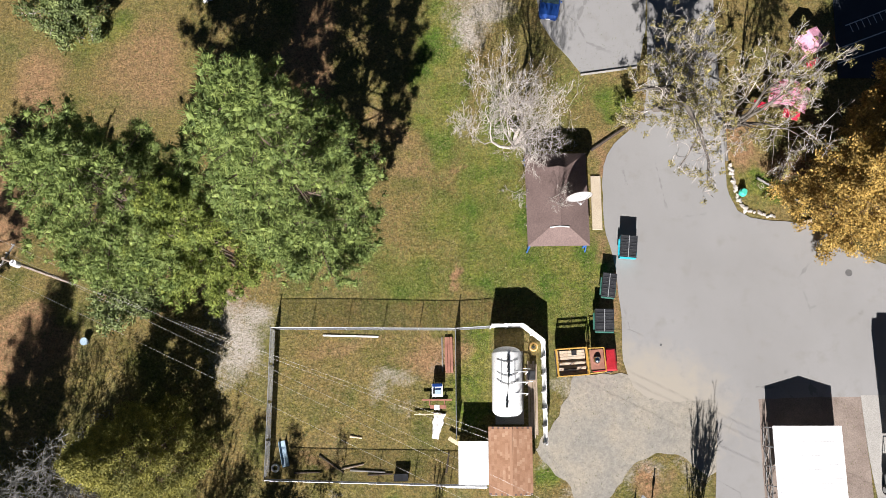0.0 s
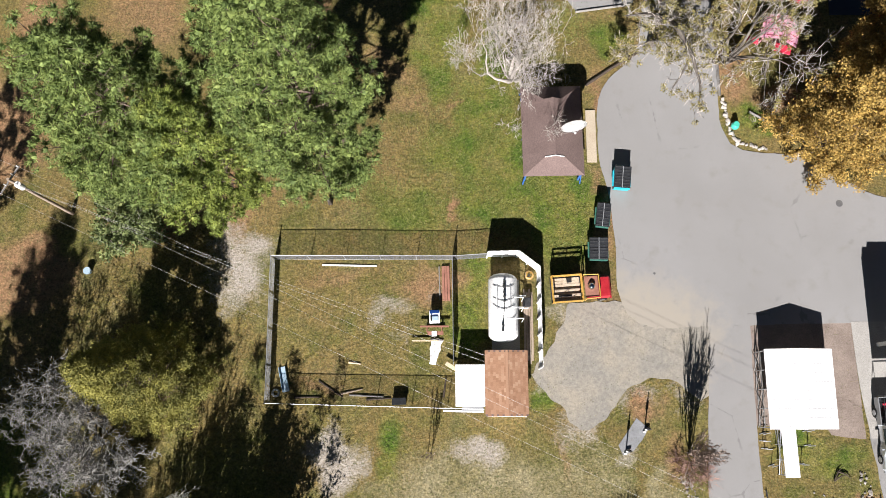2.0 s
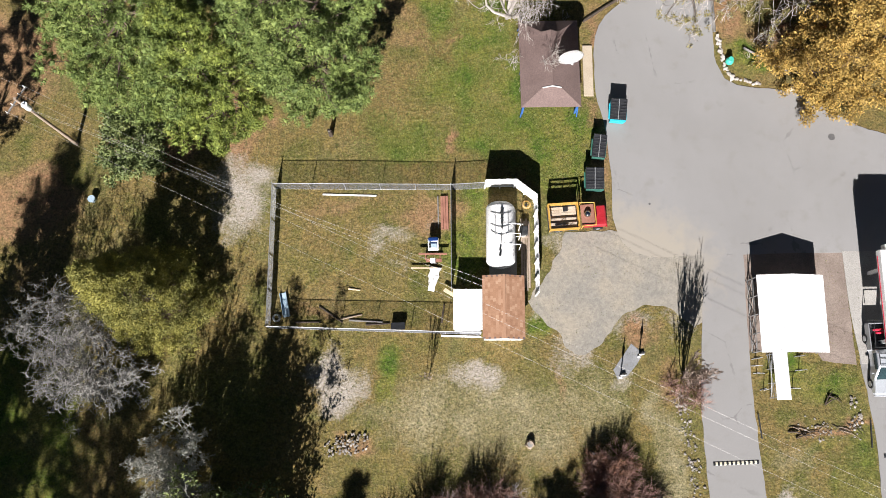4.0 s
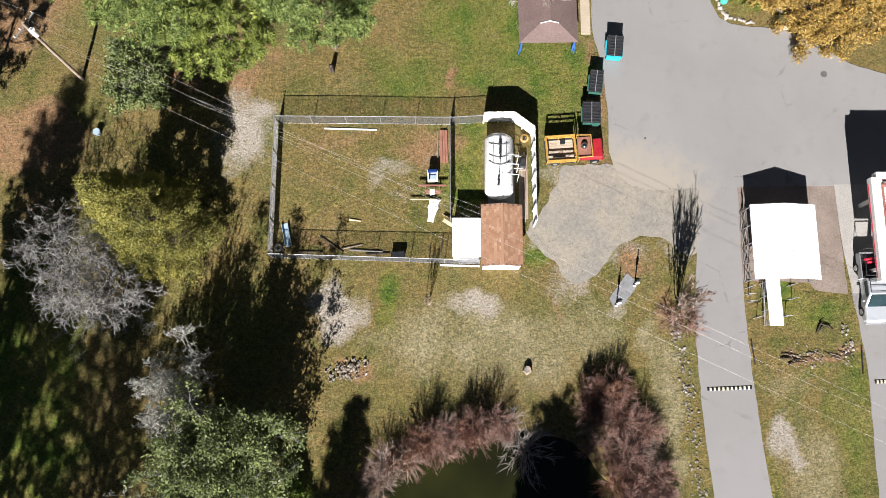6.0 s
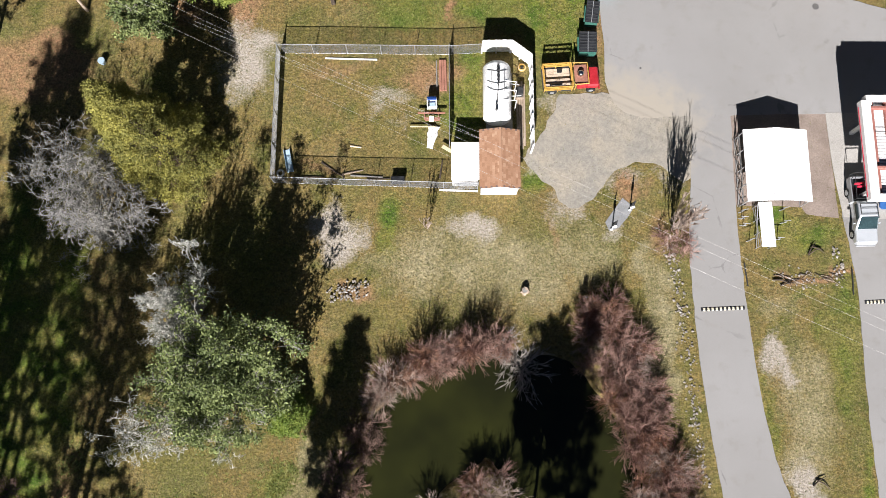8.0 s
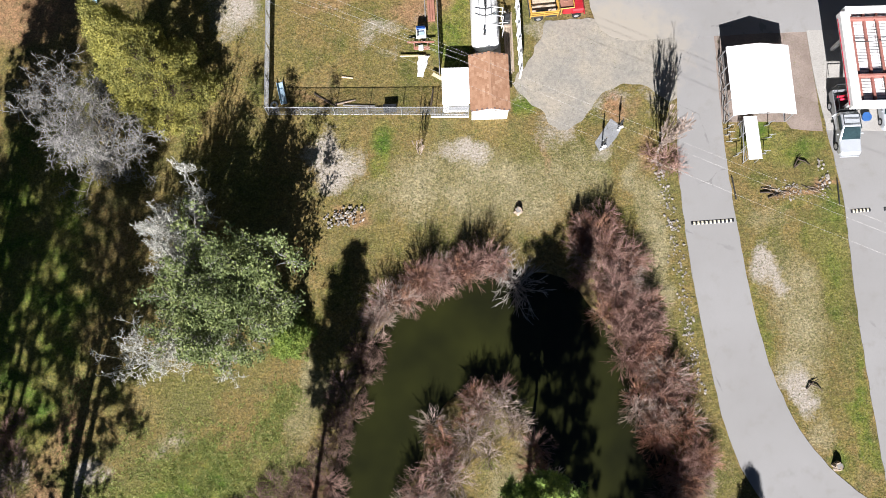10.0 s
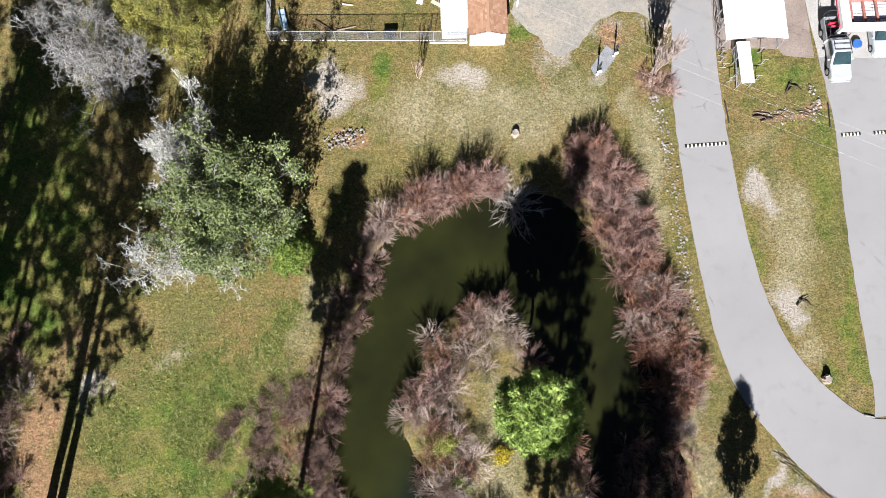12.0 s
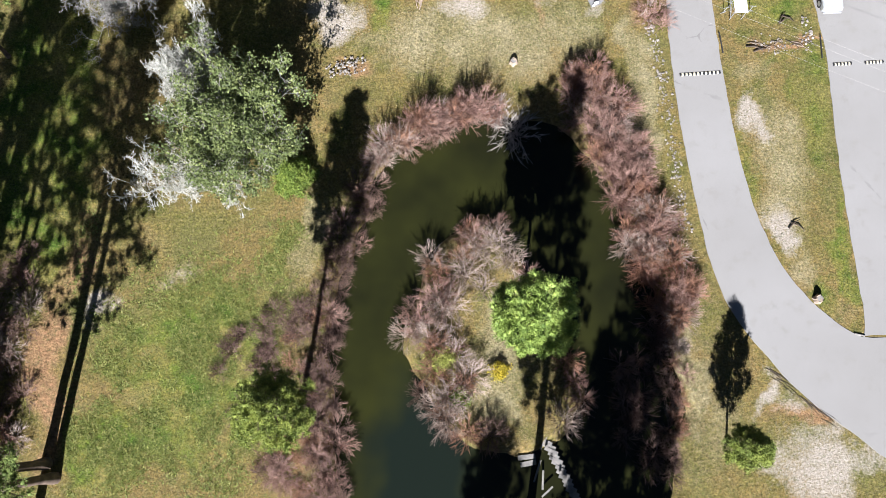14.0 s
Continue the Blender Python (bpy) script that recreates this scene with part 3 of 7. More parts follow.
# ---- paving ----
def slab(name, outline, z, material, label, category, thick=0.3, wobble=0.12, step=0.8):
    """A paved sheet with a slightly ragged edge and a real thickness."""
    pts = []
    n = len(outline)
    ring = [Vector(p) for p in outline]

    def gentle(i):
        u, v = ring[i % n] - ring[i - 1], ring[(i + 1) % n] - ring[i % n]
        return u.angle(v) < 0.9

    for i in range(n):
        a, b = ring[i], ring[(i + 1) % n]
        k = max(1, int((b - a).length / step))
        ta = (b - ring[i - 1]).normalized() * (b - a).length if gentle(i) else b - a
        tb = (ring[(i + 2) % n] - a).normalized() * (b - a).length if gentle((i + 1) % n) else b - a
        for j in range(k):
            t = j / k
            p = a * (2 * t ** 3 - 3 * t * t + 1) + ta * (t ** 3 - 2 * t * t + t) + b * (3 * t * t - 2 * t ** 3) + tb * (t ** 3 - t * t)
            w = wobble * noise.noise((p.x * 0.9, p.y * 0.9, 3.1))
            nrm = Vector((-(b - a).y, (b - a).x)).normalized()
            pts.append(p + nrm * w)
    bm = bmesh.new()
    top = [bm.verts.new((p.x, p.y, z)) for p in pts]
    face = bm.faces.new(top)
    face.normal_update()
    if face.normal.z < 0:
        face.normal_flip()
    r = bmesh.ops.extrude_face_region(bm, geom=[face])
    bmesh.ops.translate(bm, verts=[v for v in r["geom"] if isinstance(v, bmesh.types.BMVert)], vec=(0, 0, -thick))
    bmesh.ops.recalc_face_normals(bm, faces=bm.faces)
    bmesh.ops.triangulate(bm, faces=bm.faces)
    ob = part(name, bm, material)
    return tagged(ob, label, category, kind="structure")


slab("road_lot", LOT, 0.05, ASPHALT, "sun-bleached grey asphalt yard with faint cracks", "road")
slab("road_lane", LANE, 0.046, ASPHALT, "single-track grey asphalt lane curving past the pond", "road")
APRON = [(15.4, -2.2), (10.9, -2.3), (10.0, -4.2), (9.2, -5.8), (8.4, -7.0), (7.4, -8.2), (8.4, -9.6), (9.8, -10.6), (10.5, -11.7), (11.3, -12.6), (12.4, -12.5), (13.6, -11.4), (15.3, -9.4), (17.3, -8.5), (19.4, -8.8), (21.2, -10.4), (22.4, -9.0), (22.4, -4.0), (18, -3.9)]


def apron_material():
    """Tan fine gravel pressed flat, with grey stones showing through."""
    m = Mat("pressed_gravel", 0.95)
    m.b.inputs["Specular IOR Level"].default_value = 0.1
    col = m.ramp(m.noise(0.35, 4, 0.6), [(0.35, (0.238, 0.224, 0.196)), (0.5, (0.268, 0.247, 0.209)), (0.65, (0.305, 0.273, 0.220))])
    col = m.mix(1.0, col, m.ramp(m.noise(3.0, 5, 0.7), [(0.35, (0.86, 0.86, 0.86)), (0.65, (1.14, 1.14, 1.13))]), "MULTIPLY")
    grit = m.noise(9.0, 4, 0.7)
    col = m.mix(1.0, col, m.ramp(grit, [(0.36, (0.89, 0.89, 0.89)), (0.64, (1.10, 1.10, 1.10))]), "MULTIPLY")
    m.color(col)
    m.bump(grit, 0.5, 0.03)
    return m.m


slab("road_apron", APRON, 0.036, apron_material(), "pressed tan gravel apron between shed and asphalt yard", "road", wobble=0.35, step=0.25)
slab("road_drive", DRIVE, 0.042, ASPHALT, "grey asphalt drive beside the canopy building", "road")


# ---- trees ----
def cone_tree(name, x, y, h, radius, label, leaf, clumps=900, z0=0.8, lean=(0, 0)):
    """A dense conical evergreen: trunk, limbs and leaf clumps over a ragged cone."""
    tr = thing(name, x, y, ground_z(x, y), 0, label, "tree")
    s = Soup()
    zs = np.linspace(-0.2, h * 0.82, 8)
    s.tube(np.stack([lean[0] * zs / h, lean[1] * zs / h, zs], axis=1), np.linspace(0.26, 0.03, 8), 8)
    part("trunk", s.data(), BARK_GREY, tr)
    u = 1 - rng.uniform(0, 1, clumps) ** 0.62
    z = z0 + u * (h - z0)
    a = rng.uniform(0, 6.283, clumps)
    lump = 1 + 0.16 * np.sin(a * 5 + z * 1.1) + 0.12 * np.sin(a * 9 - z * 2.3)
    r = radius * (1 - u) ** 0.8 * lump * rng.uniform(0.8, 1.02, clumps)
    c = np.stack([lean[0] * z / h + r * np.cos(a), lean[1] * z / h + r * np.sin(a), z + rng.normal(size=clumps) * 0.15], axis=1)
    b = Soup()
    for k in range(0, clumps, 6):
        if u[k] > 0.6:
            continue
        zz = z[k] - 0.4
        b.tube([(lean[0] * zz / h, lean[1] * zz / h, zz), tuple(c[k] * np.array([0.45, 0.45, 0.97])), tuple(c[k] * np.array([0.75, 0.75, 0.97]))], [0.04, 0.025, 0.012], 3)
    part("bough", b.data(), BARK, tr)
    lf = Soup()
    leaf_cloud(lf, c, 0.42, 46, 0.075, 0.8)
    part("leaves", lf.data(), leaf, tr)
    return tr


pine_tree("pine_tree", -9.2, 8.8, 34.0, 5.5, 5.0, "tall ponderosa-like pine with a broad green crown", PINE, 14, 1.05, 7, 0.55, (0.5, -0.3), 0.58, 0.16, 0.33)
pine_tree("pine_tree", -21.2, 7.8, 28.0, 5.5, 8.0, "tall green pine beside another pine", PINE, 14, 1.05, 7, 0.5, (0.8, 0), 0.58, 0.16)
pine_tree("pine_tree", -17.2, 6.9, 20.5, 4.8, 3.5, "green pine with yellowish lower boughs", PINE_YELLOW, 14, 1.0, 7, 0.5, (0, 0), 0.56, 0.16)
pine_tree("pine_tree", 6.6, -43.5, 14.0, 2.5, 7.0, "round-topped bright green pine on the pond island", PINE_BLUE, 24, 0.62, 8, 0.36, (0, 0.4), 0.54, 0.3)
pine_tree("pine_tree", 23.1, -53.0, 8.2, 1.9, 2.6, "small bushy pine beside the lane", PINE_YELLOW, 20, 0.6, 7, 0.8, (0, 0), 0.4, 0.1)
pine_tree("conifer_tree", -10.9, -48.8, 19.2, 2.5, 9.5, "slender yellow-green conifer at the pond's edge", PINE_YELLOW, 20, 0.7, 7, 0.5, (0.2, -0.3), 0.4, 0.2)
for px, py, ph, pr, pz, wh, nl in ((-31.2, -53.1, 31, 5.0, 8.5, 1.8, 5), (-30.5, -54.1, 30, 4.6, 9.5, 1.7, 5), (-38.8, -50, 30, 3.4, 12, 1.8, 5), (-38.2, -57.5, 33, 3.6, 13, 1.8, 5), (-37.2, -58.2, 31, 3.4, 13, 1.8, 5),
                                   (-32.5, -61.5, 33, 4.8, 20, 1.1, 6), (-38.2, -43, 28, 3.6, 13, 1.1, 6), (-40.5, -52, 31, 3.8, 12, 0.8, 6), (-37.0, -18.2, 14.5, 2.7, 5.5, 0.55, 8), (-37.6, -33, 27, 3.4, 15, 1.0, 6), (-45, -38, 25, 3.2, 13, 1.0, 6), (-40.4, -3.5, 17, 3.0, 7, 0.9, 7),
                                   (6.3, -62.5, 31.5, 3.0, 11, 0.75, 7), (13.8, -70.5, 24, 3.2, 8, 0.85, 7), (9.5, -74.5, 22, 3.4, 6, 0.85, 7), (0.3, -80, 22, 3.6, 6, 0.85, 7)):
    pine_tree("tall_pine_tree", px, py, ph, pr, pz, "tall pine with a long bare trunk", PINE, 12, wh * (1.5 if px < -20 else 1.0), nl, 0.95 if px == 6.3 else 0.42, (2.2, 0) if px == -37.0 else (0, 0), 0.46, 0.2, group="tall pines")
for px, py, ph, pr in ((-37.6, -60.5, 11, 2.6), (-38.6, -55.5, 12, 2.6), (-39.4, -49.5, 10, 2.4)):
    pine_tree("young_pine_tree", px, py, ph, pr, 1.5, "dense young pine beside the shaded bank", PINE, 18, 0.8, 7, 0.6, group="young pines")

THIN = 0.0105
broad_tree("bare_tree", 6.5, 17.6, 16.5, "leafless pale-barked tree beside the pavilion", PALE_TWIG, None, 0.9, 6, (0.06, -0.06, 1), stems=4, base_len=0.27, radius=0.2, kids=3, up=0.06, crown=6.6, twist=0.35)
THIN = 0.016
OAK_BARK = twigs("oak_bark", (0.06, 0.052, 0.043), (0.19, 0.165, 0.14))
broad_tree("oak_tree", 18.6, 20.8, 12.5, "leafless oak with lichen tufts leaning over the lane", OAK_BARK, MOSS, 0.85, 5, (0.1, 0.1, 1), stems=3, base_len=0.33, radius=0.26, kids=3, up=0.1, every=5, leaf_radius=0.36, leaf_count=30, leaf_size=0.09, part_name="lichen", crown=4.6, twig=PALE_TWIG,
           boughs=[([(-0.1, 0.0, 3.0), (-0.8, -1.4, 8.0), (-0.7, -4.0, 11.0), (0.2, -6.2, 11.2), (0.7, -8.2, 11.0), (0.5, -10.2, 10.4)], 0.32), ([(0.2, -6.2, 11.2), (-0.6, -7.6, 10.8), (-1.4, -8.6, 10.4)], 0.1), ([(-0.7, -1.2, 7.6), (-2.6, -2.2, 10.2), (-4.6, -2.9, 11.0)], 0.26)])
broad_tree("oak_tree", 25.4, 19.2, 14.5, "leafless oak with lichen tufts over the play area", OAK_BARK, MOSS, 0.9, 5, (0.05, 0.0, 1), stems=5, base_len=0.3, radius=0.2, kids=3, up=0.02, every=6, leaf_radius=0.36, leaf_count=28, leaf_size=0.09, part_name="lichen", crown=6.2, twig=PALE_TWIG)
broad_tree("ochre_tree", 33.0, 11.4, 13.6, "broad tree covered in golden-ochre foliage", BARK, OCHRE_LEAF, 0.85, 4, stems=6, base_len=0.3, radius=0.2, leaf_radius=0.7, leaf_count=90, leaf_size=0.11, kids=3, crown=5.2)
broad_tree("ochre_tree", 35.6, 16.4, 13.0, "broad tree covered in golden-ochre foliage", BARK, OCHRE_LEAF, 0.85, 4, stems=6, base_len=0.3, radius=0.2, leaf_radius=0.7, leaf_count=90, leaf_size=0.11, kids=3, crown=5.2)
broad_tree("small_tree", -26.6, 4.8, 6.8, "small broadleaved evergreen tree with pale inner branches", PALE_TWIG, OAK_LEAF, 0.85, 4, stems=6, base_len=0.3, radius=0.08, leaf_radius=0.5, leaf_count=26, leaf_size=0.13, crown=3.5)
broad_tree("small_tree", -32.8, 29.8, 6.8, "small broadleaved evergreen tree with pale inner branches", PALE_TWIG, OAK_LEAF, 0.85, 4, stems=6, base_len=0.3, radius=0.08, leaf_radius=0.5, leaf_count=26, leaf_size=0.13, crown=3.2)
cone_tree("yellow_tree", -22.4, -8.4, 16.4, 4.1, "dense yellow-green tree with a pointed crown", YELLOW_LEAF, 2400, 0.6, (-0.8, 0.0))
THIN = 0.0165
broad_tree("grey_tree", -28.0, -13.6, 9.6, "leafless grey lichen-covered tree", LICHEN, None, 1.1, 6, stems=6, base_len=0.27, radius=0.15, kids=3, twist=0.5, up=0.0, crown=6.9)
broad_tree("lichen_tree", -20.0, -20.4, 8.8, "leafless tree crusted with pale lichen", LICHEN_WHITE, None, 0.8, 6, stems=4, base_len=0.29, radius=0.085, kids=3, twist=0.45, crown=3.3)
broad_tree("lichen_tree", -20.6, -24.4, 9.6, "tall leafless tree crusted with pale lichen", LICHEN_WHITE, None, 0.8, 6, stems=4, base_len=0.29, radius=0.1, kids=3, twist=0.45, crown=3.2)
broad_tree("lichen_tree", -19.6, -30.2, 9.4, "leafless spreading tree crusted with white lichen", LICHEN_WHITE, None, 0.95, 6, stems=2, base_len=0.29, radius=0.085, kids=3, twist=0.5, up=0.05, crown=4.8)
THIN = 0.018
broad_tree("evergreen_tree", -14.4, -26.8, 12.4, "grey-green evergreen oak with a rounded crown", LICHEN, OAK_LEAF, 0.9, 5, stems=6, base_len=0.27, radius=0.16, leaf_radius=0.55, leaf_count=14, leaf_size=0.12, crown=4.8)
broad_tree("evergreen_tree", -17.4, -27.6, 11.0, "grey-green evergreen oak with lichen-grey twigs", LICHEN, OAK_LEAF, 0.9, 5, stems=6, base_len=0.27, radius=0.14, leaf_radius=0.5, leaf_count=11, leaf_size=0.11, crown=4.2)
broad_tree("bare_bush", 20.1, -14.4, 7.2, "leafless upright multi-stemmed bush beside the lane", GREY_TWIG, None, 0.4, 4, stems=7, base_len=0.36, radius=0.06, kids=3, up=0.5, crown=1.7)
THIN = 0.012
broad_tree("sapling", -0.8, -14.4, 3.8, "thin leafless sapling standing in the grass", GREY_TWIG, None, 0.25, 3, stems=3, base_len=0.42, radius=0.035, kids=3, up=0.7, crown=0.55)
FRESH = foliage("fresh_green_needles", (0.11, 0.17, 0.03), (0.19, 0.26, 0.05), (0.29, 0.35, 0.08), 1.3)
cone_tree("young_evergreen", -11.6, -30.0, 3.2, 1.8, "bright green young evergreen", FRESH, 260, 0.2)


# ---- shrubs round the pond ----
def shrub_mesh(name, material, height, radius, stems=38, forks=10, thin=0.0125, droop=0.0):
    """Arching bare stems fanning out of one crown, each with a plume of twigs that follow it."""
    s = Soup()
    for k in range(stems):
        a, q = rnd.uniform(0, 6.283), rnd.uniform(0.1, 1.0) ** 0.6
        base = np.array([rng.normal() * radius * 0.16, rng.normal() * radius * 0.16, -0.15])
        end = np.array([math.cos(a) * radius * q, math.sin(a) * radius * q, height * (1.05 - 0.6 * q * q) * rnd.uniform(0.7, 1.1)])
        mid = (base + end) / 2 + np.array([0, 0, height * 0.14]) + rng.normal(size=3) * 0.07
        s.tube([base, mid, end], [thin * 1.6, thin * 1.25, thin * 0.8], 3)
        run = np.linalg.norm(end - mid)
        for j in range(forks):
            u = rnd.uniform(0.3, 1.0)
            p = mid + (end - mid) * u if u > 0.5 else base + (mid - base) * (0.5 + u)
            d = unit(end - mid + rng.normal(size=3) * 0.34 * run + np.array([0, 0, 0.12 - droop]))
            ln = radius * rnd.uniform(0.3, 0.62)
            p1 = p + d * ln * 0.5 + rng.normal(size=3) * 0.03
            s.tube([p, p1, p + d * ln + rng.normal(size=3) * 0.07], [thin, thin * 0.9, thin * 0.7], 3)
    me = bpy.data.meshes.new(name)
    v, f = s.data()
    me.from_pydata(v, [], f)
    me.materials.append(material)
    return me


DARK_TWIG = twigs("dark_brown_twigs", (0.085, 0.05, 0.04), (0.22, 0.145, 0.115), 0.7)
SHRUBS = {"pink": [shrub_mesh("shrub", PINK_TWIG, 2.2, 1.7) for k in range(3)], "grey": [shrub_mesh("shrub", GREY_TWIG, 2.1, 1.7) for k in range(3)],
          "dark": [shrub_mesh("shrub", DARK_TWIG, 1.7, 1.5) for k in range(2)], "rust": [shrub_mesh("shrub", RUST_TWIG, 1.8, 1.4) for k in range(2)], "pale": [shrub_mesh("shrub", PALE_TWIG, 1.8, 1.8, 22, 8, 0.017) for k in range(2)]}
WORDS = {"dark": "leafless dark brown shrub on the shaded bank", "pink": "leafless shrub with reddish twigs at the pond's edge", "grey": "leafless grey-brown twiggy shrub at the pond's edge",
         "rust": "leafless shrub with rust-coloured stems at the pond's edge", "pale": "leafless shrub with pale bleached twigs overhanging the water"}


def shrub(tone, x, y, size=1.0, tall=1.0):
    ob = new("shrub", rnd.choice(SHRUBS[tone]))
    ob.matrix_basis = pose(x, y, max(ground_z(x, y), WATER_Z - 0.1), 0, 0, rnd.uniform(0, 360)) @ Matrix.Diagonal((size, size, size * tall, 1))
    return tagged(ob, WORDS[tone], "shrub", "shrubs round the pond")


def shore_e(y):
    return float(np.interp(y, POND_Y, POND_E))


def shore_w(y):
    return float(np.interp(y, POND_Y, POND_W))


# north bank
for k in range(38):
    x = -4.4 + 10.4 * k / 38 + rnd.uniform(-0.4, 0.4)
    y = np.interp(x, [-5.5, -4, -2.2, -0.5, 3, 6], [-31, -28.2, -26.4, -25.3, -24.3, -24.0]) + rnd.uniform(-0.9, 0.5)
    shrub(rnd.choice(["pink", "pink", "grey", "rust", "pink"]), x - (0.7 if x < -3 else 0), y, rnd.uniform(0.55, 0.95), rnd.choice([0.5, 0.65, 0.85, 1.3]))
for x, y, sz in ((6.6, -25.6, 1.1), (7.3, -26.3, 1.25), (6.0, -24.2, 0.9)):
    shrub("pale", x, y, sz, 0.6)
# east bank
for k in range(96):
    y = -20.6 - 22.4 * (k + rnd.random()) / 96
    inner = np.interp(y, [-43, -40, -35, -31, -27.7, -25, -20.8], [18.5, 17.3, 15.6, 15.2, 13.6, 11.9, 12.2])
    outer = np.interp(y, [-43, -40, -35, -31.9, -27.7, -23.6, -20.5], [21.2, 21.2, 20.4, 19.6, 18.2, 16.5, 14.8])
    tone = rnd.choice(["pink", "pink", "pink", "grey", "rust"] if y > -34 else ["pink", "pink", "grey", "rust", "rust"])
    shrub(tone, inner + (outer - inner) * rnd.random(), y, rnd.uniform(0.6, 1.0), rnd.uniform(0.8, 1.2))
for k in range(14):
    y = -43 - 9.5 * (k + rnd.random()) / 14
    shrub(rnd.choice(["pink", "grey", "rust"]), rnd.uniform(19.2, 20.4), y, rnd.uniform(0.4, 0.65), 0.6)
for k in range(22):
    y = -43 - 13 * k / 22
    shrub("dark", rnd.uniform(np.interp(y, [-56, -50, -43], [11.5, 13.5, 16.5]), 19.4), y, rnd.uniform(0.6, 1.0), 0.7)
for x, y, sz in ((20.6, -15.3, 0.8), (19.6, -15.9, 0.7), (21.0, -16.4, 0.75), (19.0, -15.0, 0.55)):
    shrub("pink", x, y, sz * 0.85, 0.6)
# west bank
for k in range(44):
    y = -30 - 27.5 * (k + rnd.random()) / 44
    shrub(rnd.choice(["dark", "dark", "dark", "pink"]), shore_w(y) + rnd.uniform(-1.8, 0.5), y, rnd.uniform(0.5, 0.9), rnd.uniform(0.6, 1.0))
for k in range(64):
    y = -41 - 15.5 * (k + rnd.random()) / 64
    lo = np.interp(y, [-56, -51, -47, -44, -41], [-14.5, -15.5, -18.2, -17.6, -13.5])
    shrub(rnd.choice(["dark", "dark", "dark", "rust"] if y > -50 else ["pink", "pink", "rust", "dark"]), rnd.uniform(lo, shore_w(y) - 0.6), y, rnd.uniform(0.4, 0.7), 0.55)
# shaded undergrowth under the tall pines
for k in range(18):
    y = -36 - 16 * k / 18
    shrub(rnd.choice(["dark", "dark", "grey", "pink"]), rnd.uniform(-37.4, np.interp(y, [-52, -36], [-33.8, -32.2])), y, rnd.uniform(0.6, 1.0), rnd.uniform(0.5, 0.9))
# island
for k in range(44):
    y = -34.2 - 18 * (k + rnd.random()) / 44
    w = float(np.interp(y, ISLE_Y, ISLE_W))
    e = float(np.interp(y, ISLE_Y, ISLE_E))
    far = 0.62 if y > -40 else 0.36
    x = w + (e - w) * far * rnd.random() - 0.2 if k % 4 else e - rnd.uniform(0, 1.6)
    shrub(rnd.choice(["grey", "grey", "pink", "dark", "rust"]), x, y, rnd.uniform(0.6, 1.05), rnd.uniform(0.7, 1.0))
LIME_LEAF = foliage("lime_green_leaves", (0.20, 0.23, 0.05), (0.34, 0.37, 0.09), (0.48, 0.50, 0.15), 1.5, 0.15)
for x, y in ((0.5, -45.6), (1.8, -48.7)):
    cone_tree("young_evergreen", x, y, 1.6 if x < 1 else 1.2, 1.3 if x < 1 else 0.85, "small lime-green young evergreen on the island", LIME_LEAF if x < 1 else FRESH, 130 if x < 1 else 80, 0.2)

cone_tree("flowering_bush", 4.9, -46.7, 0.7, 0.8, "low bush with bright yellow flowers on the island", foliage("yellow_blossom", (0.24, 0.20, 0.02), (0.42, 0.35, 0.03), (0.60, 0.50, 0.05), 2.0, 0.1), 40, 0.1)


# ---- grass tufts, stones ----
def inside(x, y, outline):
    """Which points lie within an outline."""
    hit = np.zeros(len(x), bool)
    n = len(outline)
    for i in range(n):
        (x1, y1), (x2, y2) = outline[i], outline[(i + 1) % n]
        cross = ((y1 > y) != (y2 > y)) & (x < (x2 - x1) * (y - y1) / (y2 - y1 + 1e-9) + x1)
        hit ^= cross
    return hit


def tufts(name, material, count, spans, length, label, keep, width=0.012):
    x = rng.uniform(spans[0], spans[1], count)
    y = rng.uniform(spans[2], spans[3], count)
    ok = (pond_inside(x, y) < -0.3) & ~inside(x, y, LOT) & ~inside(x, y, LANE) & ~inside(x, y, DRIVE)
    ok &= rng.uniform(0, 1, count) < keep(x, y)
    x, y = x[ok], y[ok]
    c = np.stack([x, y, ground_z(x, y)], axis=1)
    n = len(c)
    d = unit(rng.normal(size=(n, 4, 3)) * np.array([1, 1, 0.3]) + np.array([0, 0, 0.55]))
    side = unit(np.cross(d, np.array([0, 0, 1.0])))
    ln = length * rng.uniform(0.5, 1.3, (n, 4, 1))
    p = c[:, None, :] + rng.normal(size=(n, 4, 3)) * np.array([0.05, 0.05, 0])
    s = Soup()
    s.tris(np.stack([p - side * width, p + side * width, p + d * ln], axis=2).reshape(-1, 3, 3))
    ob = part(name, s.data(), material)
    return tagged(ob, label, "grass", kind="stuff")


GREEN_BLADE = foliage("grass_blades", (0.055, 0.085, 0.018), (0.105, 0.125, 0.03), (0.16, 0.17, 0.05), 0.6, 0.2)
tufts("grass", GREEN_BLADE, 110000, (-37, 36, -58, 33), 0.2, "short green grass blades in tufts", lambda x, y: 0.25 + 0.75 * cover(x, y, LUSH))
tufts("dry_grass", STRAW, 70000, (-36, 36, -58, 33), 0.17, "dry straw-coloured grass in tufts", lambda x, y: 0.16 + 0.84 * cover(x, y, DRY))
tufts("shore_grass", STRAW, 26000, (-14, 26, -56, -17), 0.4, "long bleached grass along the pond banks", lambda x, y: smoothstep(-7, -1, pond_inside(x, y)) * 0.8)

